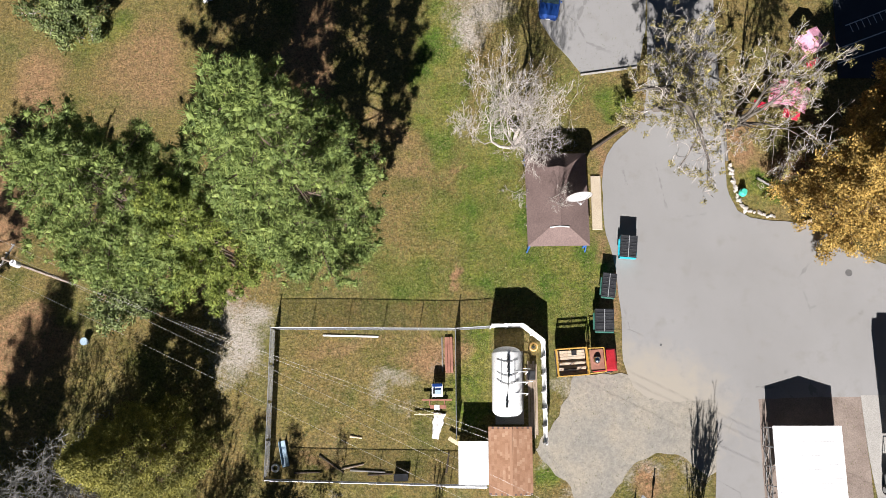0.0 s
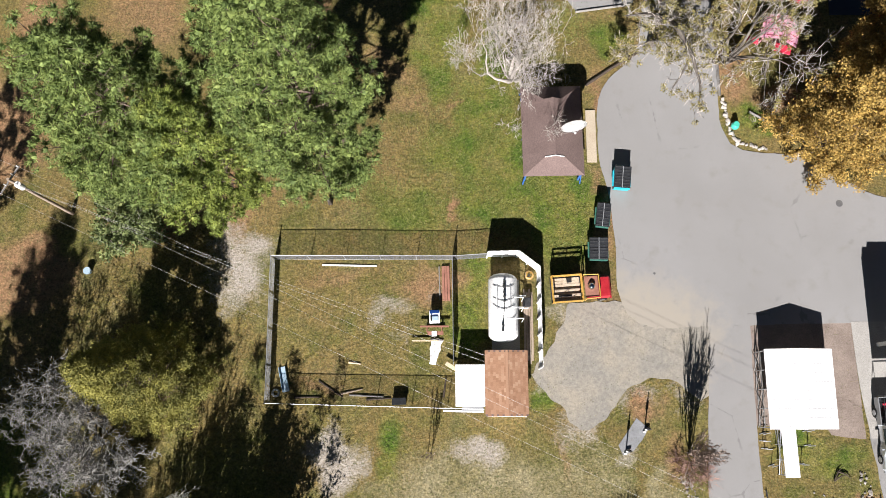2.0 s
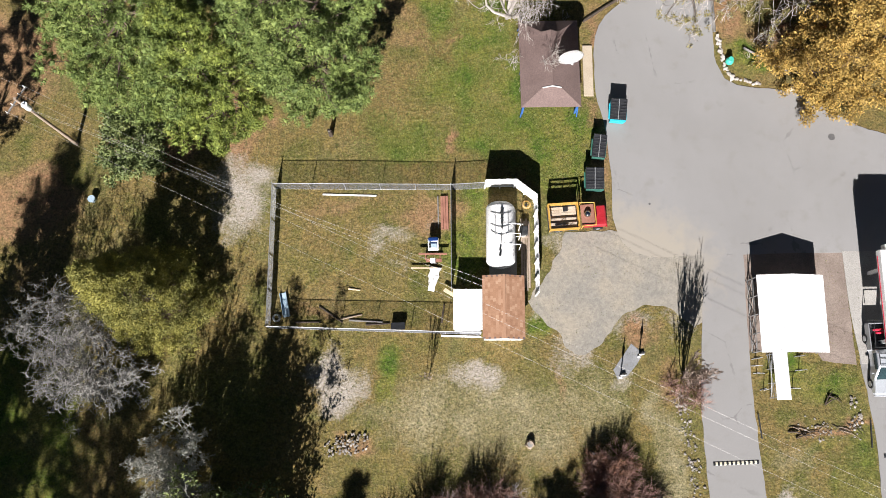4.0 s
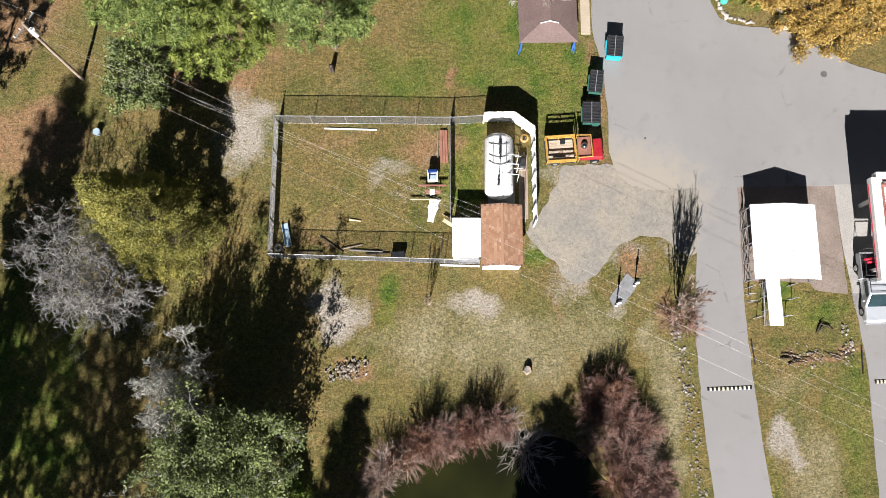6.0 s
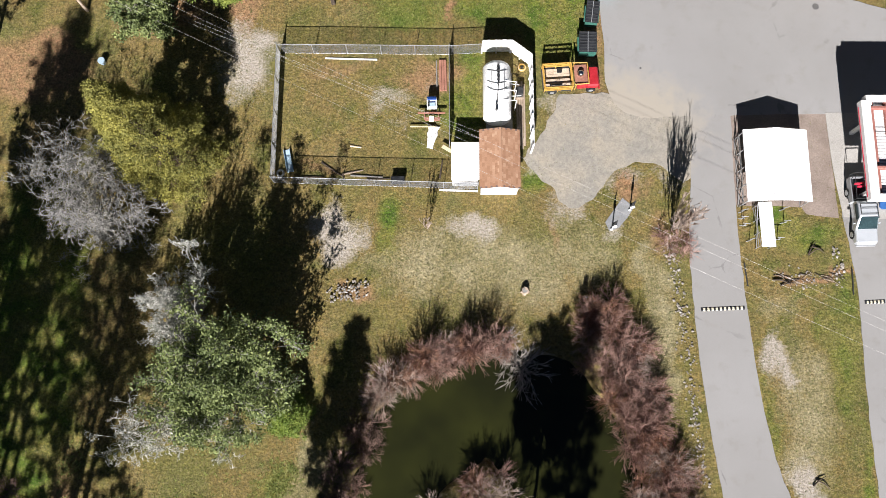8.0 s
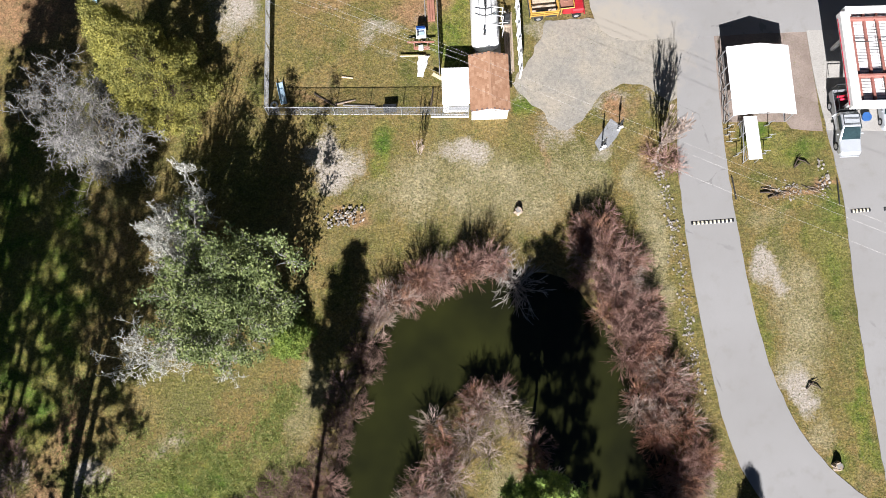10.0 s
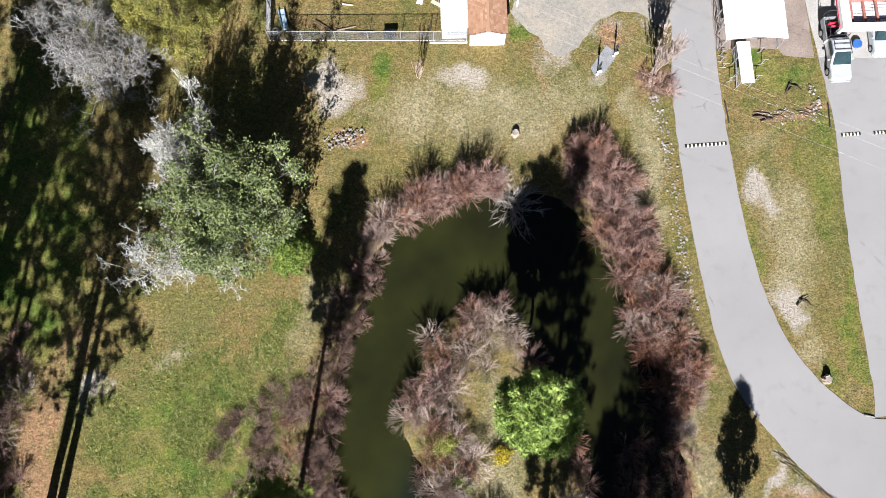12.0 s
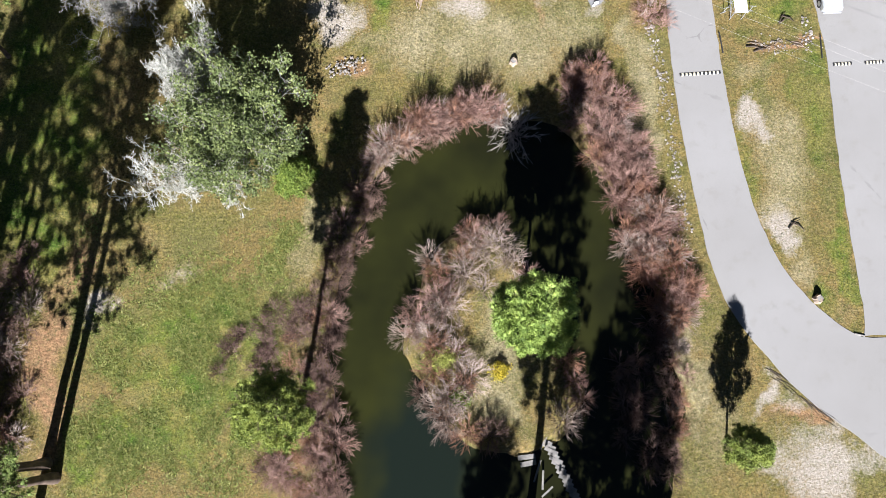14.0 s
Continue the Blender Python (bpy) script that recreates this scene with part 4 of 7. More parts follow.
MEADOW = foliage("meadow_blades", (0.11, 0.145, 0.028), (0.20, 0.225, 0.06), (0.34, 0.33, 0.135), 2.5, 0.2)
tufts("meadow_grass", MEADOW, 60000, (-30, -8, -58, -32), 0.3, "long bright green meadow grass in clumps", lambda x, y: cover(x, y, LUSH) * smoothstep(-0.35, 0.35, fbm(x, y, 0.7, 5)), 0.028)
tufts("lawn_grass", MEADOW, 60000, (-8, 16, -2, 33), 0.16, "short bright green lawn grass in clumps", lambda x, y: 0.8 * cover(x, y, LUSH) * smoothstep(-0.2, 0.4, fbm(x, y, 0.5, 8)), 0.02)
STONE = mottled("pale_stone", (0.28, 0.25, 0.22), (0.52, 0.48, 0.43), 2.0, 14, 0.9, bump=0.5, dist=0.03)


DULL_STONE = mottled("dull_stone", (0.15, 0.135, 0.115), (0.33, 0.30, 0.265), 2.0, 14, 0.9, bump=0.5, dist=0.03)


def stone_mesh(k, material):
    bm = bmesh.new()
    bmesh.ops.create_icosphere(bm, subdivisions=1, radius=0.5)
    for v in bm.verts:
        v.co *= 0.75 + 0.4 * noise.noise(v.co * 2.3 + Vector((k * 7.1, 0, 0))) + rnd.uniform(-0.1, 0.1)
        v.co.z *= 0.7
    me = bpy.data.meshes.new("stone")
    bm.to_mesh(me)
    bm.free()
    me.materials.append(material)
    return me


STONES = [stone_mesh(k, STONE) for k in range(6)]
DULL_STONES = [stone_mesh(k, DULL_STONE) for k in range(6)]


def stone(x, y, size, parent=None, z=None, kinds=None):
    ob = new("stone", rnd.choice(kinds or STONES))
    zz = (ground_z(x, y) if z is None else z) + size * 0.12
    ob.matrix_basis = pose(x, y, zz, rnd.uniform(-20, 20), rnd.uniform(-20, 20), rnd.uniform(0, 360)) @ Matrix.Diagonal((size, size * rnd.uniform(0.65, 1), size * rnd.uniform(0.6, 0.9), 1))
    ob.parent = parent
    return ob


riprap = thing("stone_edging", 0, 0, label="line of loose broken stones beside the lane", category="stone edging")
for k in range(260):
    y = -15.5 - 20.0 * rnd.random()
    x = np.interp(y, [-36, -30, -25, -20, -15], [21.4, 21.0, 20.75, 20.3, 19.6]) + rng.normal() * 0.3
    stone(x, y, rnd.uniform(0.14, 0.4), riprap, None, DULL_STONES if rnd.random() < 0.93 else STONES)
pile = thing("rock_pile", 0, 0, label="heap of pale broken rocks on the grass", category="rock pile")
for k in range(95):
    a, q = rnd.uniform(0, 6.28), rnd.random() ** 0.6
    stone(-7.2 + 2.1 * q * math.cos(a), -19.8 + 0.9 * q * math.sin(a) + 0.45 * q * math.cos(a), rnd.uniform(0.12, 0.42), pile, max(0, 0.25 * (1 - q)), DULL_STONES if rnd.random() < 0.88 else STONES)
border = thing("stone_border", 0, 0, label="border of pale rounded boulders round a lawn corner", category="stone border")
for k in range(30):
    u = k / 29
    x = np.interp(u, [0, 0.45, 0.7, 1], [24.75, 25.2, 25.9, 28.2]) + rnd.uniform(-0.12, 0.12)
    y = np.interp(u, [0, 0.45, 0.7, 1], [15.6, 12.9, 11.6, 11.0]) + rnd.uniform(-0.12, 0.12)
    stone(x, y, rnd.uniform(0.4, 0.72), border)
berm = thing("rubble_ridge", 0, 0, label="low ridge of earth, stones and broken branches", category="rubble")
for k in range(70):
    stone(rnd.uniform(29.0, 34.4), -18.7 + rng.normal() * 0.4, rnd.uniform(0.1, 0.32), berm, None, DULL_STONES)
for k in range(26):
    stone(rnd.uniform(33.4, 34.4), rnd.uniform(-18.6, -15.8), rnd.uniform(0.2, 0.5), berm, None, DULL_STONES if k % 4 else STONES)


# ---- materials of built things ----
WHITE = mottled("white_paint", (0.74, 0.74, 0.72), (0.82, 0.82, 0.80), 1.2, 9, 0.45, bump=0.08)
WHITE_METAL = mottled("white_roof_sheet", (0.78, 0.78, 0.77), (0.84, 0.84, 0.83), 0.8, 6, 0.4, bump=0.05)
GALV = mottled("galvanised_steel", (0.36, 0.37, 0.38), (0.52, 0.53, 0.54), 2, 20, 0.45, 0.6, 0.1)
DARK_STEEL = mottled("dark_steel", (0.03, 0.032, 0.035), (0.07, 0.07, 0.07), 3, 25, 0.55, 0.4, 0.1)
BLACK = mottled("black_plastic", (0.012, 0.013, 0.015), (0.03, 0.032, 0.036), 2, 18, 0.5, bump=0.1)
RUBBER = mottled("tyre_rubber", (0.012, 0.012, 0.012), (0.03, 0.03, 0.03), 4, 30, 0.9, bump=0.2)
CONCRETE = mottled("concrete", (0.31, 0.295, 0.27), (0.38, 0.365, 0.335), 0.7, 12, 0.9, bump=0.2)
GREY_PAD = mottled("grey_gravel_pad", (0.19, 0.195, 0.20), (0.25, 0.255, 0.26), 1.2, 14, 0.9, bump=0.3)
TAN_PAD = mottled("tan_concrete", (0.40, 0.33, 0.24), (0.47, 0.40, 0.30), 0.8, 14, 0.9, bump=0.2)
BROWN_GRAVEL = mottled("brown_gravel", (0.19, 0.15, 0.125), (0.27, 0.22, 0.185), 0.6, 10, 0.95, bump=0.6, dist=0.03)
BROWN_ROOF = mottled("brown_roofing", (0.135, 0.095, 0.085), (0.175, 0.125, 0.112), 0.5, 9, 0.85, bump=0.25)
BLUE_POST = mottled("blue_paint", (0.03, 0.10, 0.30), (0.05, 0.15, 0.40), 2, 20, 0.5, bump=0.1)
CYAN = mottled("cyan_paint", (0.02, 0.36, 0.46), (0.04, 0.45, 0.55), 2, 15, 0.5, bump=0.1)
DARK_GREEN = mottled("green_paint", (0.03, 0.11, 0.085), (0.06, 0.17, 0.13), 2, 15, 0.5, bump=0.1)
RED = mottled("red_paint", (0.30, 0.015, 0.02), (0.40, 0.025, 0.035), 1.5, 15, 0.4, bump=0.05)
YELLOW = mottled("yellow_paint", (0.44, 0.245, 0.045), (0.54, 0.325, 0.075), 2, 15, 0.5, bump=0.1)
RED_BEAM = mottled("red_oxide_steel", (0.25, 0.10, 0.08), (0.34, 0.15, 0.12), 1.5, 12, 0.6, bump=0.1)
SILVER = mottled("silver_car_paint", (0.50, 0.53, 0.56), (0.58, 0.61, 0.64), 0.5, 40, 0.3, 0.35, 0.02)
GREY_CAR = mottled("grey_car_paint", (0.24, 0.25, 0.26), (0.32, 0.33, 0.34), 0.5, 40, 0.35, 0.3, 0.02)
BLUE_CAR = mottled("blue_car_paint", (0.015, 0.05, 0.20), (0.02, 0.07, 0.28), 0.5, 40, 0.25, 0.4, 0.02)
GLASS = mottled("dark_car_glass", (0.02, 0.035, 0.04), (0.03, 0.055, 0.06), 1, 8, 0.08, bump=0.0)
WOOD = mottled("weathered_wood", (0.24, 0.18, 0.13), (0.40, 0.33, 0.26), 1.5, 18, 0.9, bump=0.4, stretch=(1, 0.25, 1))
PALE_WOOD = mottled("fresh_wood", (0.52, 0.40, 0.26), (0.66, 0.54, 0.38), 1.5, 18, 0.85, bump=0.3)
RED_WOOD = mottled("reddish_timber", (0.23, 0.10, 0.07), (0.33, 0.16, 0.11), 1.5, 18, 0.85, bump=0.3)
GREY_WOOD = mottled("grey_timber", (0.14, 0.135, 0.125), (0.27, 0.255, 0.235), 1.5, 18, 0.9, bump=0.4)
DARK_WOOD = mottled("dark_log", (0.035, 0.028, 0.022), (0.10, 0.075, 0.055), 2, 18, 0.9, bump=0.5)
TARP = mottled("white_tarpaulin", (0.66, 0.65, 0.62), (0.78, 0.77, 0.75), 2.5, 12, 0.6, bump=0.4, dist=0.05)
PINK_PAINT = mottled("faded_pink_paint", (0.66, 0.27, 0.38), (0.76, 0.42, 0.52), 1, 10, 0.6, bump=0.1)
BRIGHT_RED = mottled("bright_red_paint", (0.55, 0.02, 0.05), (0.65, 0.04, 0.08), 1, 10, 0.5, bump=0.1)
TEAL = mottled("teal_glaze", (0.05, 0.42, 0.30), (0.08, 0.50, 0.38), 2, 12, 0.3, bump=0.05)
DARK_LOT = mottled("fresh_sealed_asphalt", (0.030, 0.036, 0.046), (0.045, 0.052, 0.062), 0.5, 30, 0.8, bump=0.2)
MARKING = mottled("road_marking_paint", (0.50, 0.50, 0.48), (0.72, 0.72, 0.70), 3, 20, 0.8, bump=0.1)
CABLE = mottled("aluminium_cable", (0.30, 0.29, 0.27), (0.40, 0.39, 0.36), 2, 20, 0.5, 0.3, 0.0)
LIGHT_BLUE = mottled("pale_blue_enamel", (0.36, 0.50, 0.60), (0.50, 0.62, 0.70), 2, 15, 0.35, 0.2, 0.1)


def shingle_material():
    m = Mat("brown_shingle", 0.9)
    tone = m.ramp(m.object_random(), [(0.0, (0.27, 0.145, 0.085)), (0.5, (0.31, 0.175, 0.105)), (0.85, (0.34, 0.20, 0.125)), (1.0, (0.40, 0.255, 0.165))])
    grain = m.ramp(m.noise(30, 3, 0.7), [(0.25, (0.8, 0.8, 0.8)), (0.75, (1.18, 1.18, 1.18))])
    m.color(m.mix(1.0, tone, grain, "MULTIPLY"))
    m.bump(m.noise(30, 3, 0.7), 0.4, 0.01)
    return m.m


SHINGLE = shingle_material()

# ---- paved pads ----
slab("pavement_carport", [(25.6, -3.9), (34.0, -3.9), (34.3, -13.4), (31.6, -13.0), (31.2, -12.4), (25.4, -12.3), (25.3, -6)], 0.03, BROWN_GRAVEL, "brown gravel strip round the carport", "gravel")
slab("pavement_apron", [(34.0, -3.9), (41, -3.9), (41, -13.6), (34.7, -13.3), (34.2, -9)], 0.06, CONCRETE, "pale concrete apron beside the canopy", "pavement", wobble=0.02)
slab("pavement_pad", [(14.75, -14.6), (14.35, -13.8), (15.1, -12.7), (15.9, -11.7), (16.9, -12.5), (16.3, -13.4), (15.5, -14.3)], 0.03, GREY_PAD, "small grey concrete pad under two posts", "pavement", wobble=0.15)
slab("pavement_tank", [(4.3, -0.3), (6.6, -0.3), (6.6, -6.2), (4.3, -6.2)], 0.08, CONCRETE, "grey concrete pad under the gas tank", "pavement", wobble=0.02)
slab("road_upper", [(8.2, 42), (8.6, 30), (9.6, 27.6), (11.2, 25.6), (12.2, 24.2), (17.4, 24.9), (18.2, 29), (18.5, 42)], 0.038, ASPHALT, "grey asphalt parking area behind the bare trees", "road")
slab("road_dark_lot", [(34.9, 23.6), (60, 23.6), (60, 50), (35.8, 50)], 0.05, DARK_LOT, "dark freshly sealed parking lot with painted lines", "road", wobble=0.03)


def line_marks(rows, z, label):
    ob = thing("parking_lines", 0, 0, 0, 0, label, "road marking", kind="structure")
    for x1, y1, x2, y2, w in rows:
        v = Vector((x2 - x1, y2 - y1, 0))
        bm = boxes((v.length / 2, 0, 0, v.length, w, 0.008))
        p = part("painted_line", bm, MARKING, ob)
        p.matrix_basis = pose((x1), y1, z, 0, 0, math.degrees(math.atan2(v.y, v.x)))
    return ob


line_marks([(36.0, 28.6, 42, 31.0, 0.10), (35.2, 26.4, 42, 29.0, 0.10), (35.0, 25.0, 42, 27.4, 0.10)] + [(36.4 + 0.55 * k, 28.75 + 0.22 * k, 36.65 + 0.55 * k, 28.0 + 0.22 * k, 0.07) for k in range(9)], 0.06, "thin white painted lines on dark asphalt")

pad = part("concrete_slab", boxes((13.15, 12.3, 0.07, 0.85, 4.75, 0.14), bev=0.02), TAN_PAD)
tagged(pad, "long narrow tan concrete slab beside the pavilion", "slab")
pad.matrix_basis = pose(0, 0, 0)


# ---- chain-link fences ----
NETTING = mottled("weathered_wire_netting", (0.15, 0.155, 0.16), (0.24, 0.245, 0.25), 2, 20, 0.6, 0.2, 0.1)


def chain_fence(x1, y1, x2, y2, h=1.8, label="galvanised chain-link fence with steel posts", step=3.0):
    a, b = Vector((x1, y1, 0)), Vector((x2, y2, 0))
    d = b - a
    ln = d.length
    ob = thing("chain_link_fence", x1, y1, 0, math.degrees(math.atan2(d.y, d.x)), label, "fence", "chain-link fences")
    n = max(2, round(ln / step) + 1)
    for k in range(n):
        x = ln * k / (n - 1)
        top = h + (0.35 if k in (0, n - 1) else 0.05)
        part("post", rods(((x, 0, -0.1), (x, 0, top), 0.04 if k in (0, n - 1) else 0.03)), GALV, ob)
    part("top_rail", rods(((0, 0, h), (ln, 0, h), 0.026)), GALV, ob)
    part("tension_wire", rods(((0, 0, 0.06), (ln, 0, 0.06), 0.008), sides=4), GALV, ob)
    s = Soup()
    gap = 0.13
    for k in range(int((ln + h) / gap)):
        x = k * gap
        for sgn in (1, -1):
            p0, p1 = (x, 0.0), (x - h, h)
            if p1[0] < 0:
                p1 = (0.0, x)
            if p0[0] > ln:
                p0 = (ln, x - ln)
            if sgn < 0:
                p0, p1 = (ln - p0[0], p0[1]), (ln - p1[0], p1[1])
            s.tube([(p0[0], 0, p0[1] + 0.05), (p1[0], 0, max(p1[1], 0.06))], [0.0065, 0.0065], 3)
    part("wire_netting", s.data(), NETTING, ob)
    return ob


chain_fence(-13.9, 1.5, 1.05, 1.42)
chain_fence(1.05, 1.42, 3.95, 1.6)
chain_fence(-13.9, -10.45, -13.9, 1.5)
chain_fence(-13.9, -10.45, 3.5, -10.95)
chain_fence(1.05, 1.42, 1.1, -7.3)
rail = part("board", boxes((0, 0, 0, 4.6, 0.14, 0.05), bev=0.008), TARP)
tagged(rail, "long pale board lying inside the fence", "board")
rail.matrix_basis = pose(-7.6, 0.95, 0.06, 0, 0, -1.5)


# ---- white board fence round the tank ----
def board_fence(points, h=2.3):
    ob = thing("board_fence", 0, 0, 0, 0, "white painted board fence round the gas tank", "fence")
    me = bpy.data.meshes.new("board")
    bm = boxes((0, 0, h / 2 + 0.03, 0.172, 0.028, h), bev=0.003)
    bm.to_mesh(me)
    bm.free()
    me.materials.append(WHITE)
    for (x1, y1), (x2, y2) in zip(points, points[1:]):
        d = Vector((x2 - x1, y2 - y1))
        rz = math.degrees(math.atan2(d.y, d.x))
        n = int(d.length / 0.16)
        for k in range(n):
            b = new("board", me)
            b.parent = ob
            u = (k + 0.5) / n
            b.matrix_basis = pose(x1 + d.x * u, y1 + d.y * u, rnd.uniform(-0.015, 0.015), rnd.uniform(-0.4, 0.4), 0, rz + rnd.uniform(0.4, 1.2))
        nrm = Vector((d.y, -d.x)).normalized() * 0.06
        for z in (0.35, 1.2, 2.0):
            part("rail", rods(((x1 + nrm.x, y1 + nrm.y, z), (x2 + nrm.x, y2 + nrm.y, z), 0.045), sides=4), WHITE, ob)
        m = max(2, round(d.length / 1.35) + 1)
        for k in range(m):
            u = k / (m - 1)
            part("post", boxes((x1 + d.x * u + nrm.x * 1.6, y1 + d.y * u + nrm.y * 1.6, h / 2, 0.12, 0.12, h + 0.1), bev=0.01), WHITE, ob)
    return ob


board_fence([(3.95, 1.68), (6.5, 1.75), (8.2, 0.45), (8.22, -7.7)])


# ---- gas tank ----
def gas_tank():
    ob = thing("gas_tank", 5.15, -2.85, 0.08, 0, "white horizontal gas tank with black valves on top", "tank")
    r, half, zc = 1.2, 2.3, 1.5
    bm = bmesh.new()
    prof = [(-half - 0.5, 0.0), (-half - 0.47, 0.45), (-half - 0.38, 0.8), (-half - 0.2, 1.05), (-half, r * 0.985), (-half + 0.06, r), (half - 0.06, r), (half, r * 0.985), (half + 0.2, 1.05), (half + 0.38, 0.8), (half + 0.47, 0.45), (half + 0.5, 0.0)]
    rings = []
    for y, q in prof:
        rings.append([bm.verts.new((q * math.cos(k * math.pi / 16), y, zc + q * math.sin(k * math.pi / 16))) for k in range(32)])
    for a, b in zip(rings, rings[1:]):
        for k in range(32):
            bm.faces.new((a[k], b[k], b[(k + 1) % 32], a[(k + 1) % 32]))
    bmesh.ops.remove_doubles(bm, verts=bm.verts, dist=0.001)
    bmesh.ops.recalc_face_normals(bm, faces=bm.faces)
    part("vessel", bm, WHITE, ob, smooth=True)
    for y in (-1.5, 1.5):
        part("saddle", boxes((0, y, 0.3, 1.9, 0.35, 0.6), bev=0.03), CONCRETE, ob)
    top = zc + r
    part("manifold", rods(((0.05, 2.5, top - 0.35), (0.05, 1.9, top + 0.08), 0.05), ((0.05, 1.9, top + 0.08), (0.05, 0.2, top + 0.1), 0.04), ((0.05, 0.2, top + 0.1), (-0.12, -1.9, top + 0.06), 0.028), ((-0.12, -1.9, top + 0.06), (-0.15, -2.5, top - 0.5), 0.035)), DARK_STEEL, ob)
    for y, q in ((1.95, 0.11), (1.55, 0.16), (1.1, 0.13), (0.75, 0.12), (0.35, 0.1), (-1.5, 0.1), (-1.95, 0.12)):
        part("valve", rods(((0.05 if y > 0 else -0.12, y, top - 0.1), (0.05 if y > 0 else -0.12, y, top + 0.3), q, q * 0.7), sides=10), DARK_STEEL, ob)
    for y, bend in ((1.75, 0.25), (0.75, 0.35), (0.2, 0.45)):
        s = Soup()
        q = np.linspace(-1, 1, 11)
        s.tube(np.stack([q * 0.85, y - bend * (1 - q * q), zc + np.sqrt(np.maximum(r * r - (q * 0.85) ** 2, 0)) + 0.06], axis=1), [0.022] * 11, 5)
        part("hose", s.data(), BLACK, ob)
    part("walkway_rail", boxes((-0.5, 0.7, top - 0.02, 0.05, 1.9, 0.05)), GALV, ob)
    part("walkway_rail", boxes((0.55, 0.7, top - 0.02, 0.05, 1.9, 0.05)), GALV, ob)
    for y in (0.75, -0.05, -0.95):
        part("pipe", rods(((0.2, y, top - 0.02), (1.35, y, 2.25), 0.035), ((1.35, y, 2.25), (1.62, y, 2.2), 0.035), ((1.62, y, 2.2), (1.62, y - 0.1, 0.2), 0.035)), WHITE, ob)
    part("ladder", rods(((1.2, -1.5, 0.0), (1.0, -1.5, 2.4), 0.03), ((1.2, -1.9, 0.0), (1.0, -1.9, 2.4), 0.03)), GALV, ob)
    return ob


gas_tank()
pump = thing("pump_unit", 7.2, -2.3, 0.05, 0, "dark pump unit on a timber base beside the tank", "pump")
part("housing", boxes((0, 0, 0.55, 0.6, 0.75, 0.7), bev=0.05), DARK_STEEL, pump)
part("base", boxes((0, 0, 0.1, 0.8, 1.0, 0.2), bev=0.02), WOOD, pump)
part("pipe", rods(((-0.1, 0.5, 0.9), (-0.9, 0.55, 1.0), 0.035)), WHITE, pump)
part("pipe", rods(((0.1, -0.5, 0.9), (-0.9, -0.6, 1.0), 0.035)), WHITE, pump)
reel = thing("hose_reel", 7.45, 0.0, 0.0, 20, "yellow hose coiled on a reel inside the fence", "hose reel")
for k in range(3):
    s = Soup()
    q = np.linspace(0, 6.283, 17)
    s.tube(np.stack([np.cos(q) * (0.36 - 0.05 * k), np.sin(q) * (0.36 - 0.05 * k), np.full(17, 0.5 + 0.07 * k)], axis=1), [0.035] * 17, 5)
    part("hose", s.data(), YELLOW if k % 2 == 0 else PALE_WOOD, reel)
part("stand", rods(((0, 0, 0), (0, 0, 0.6), 0.1)), DARK_STEEL, reel)
deck = thing("timber_decking", 7.35, -4.2, 0.0, 0, "weathered timber planks along the white fence", "decking")
for k in range(4):
    part("plank", boxes((-0.3 + 0.2 * k, 0, 0.05, 0.17, 6.2 - 0.5 * (k % 2), 0.06), bev=0.01), WOOD, deck)


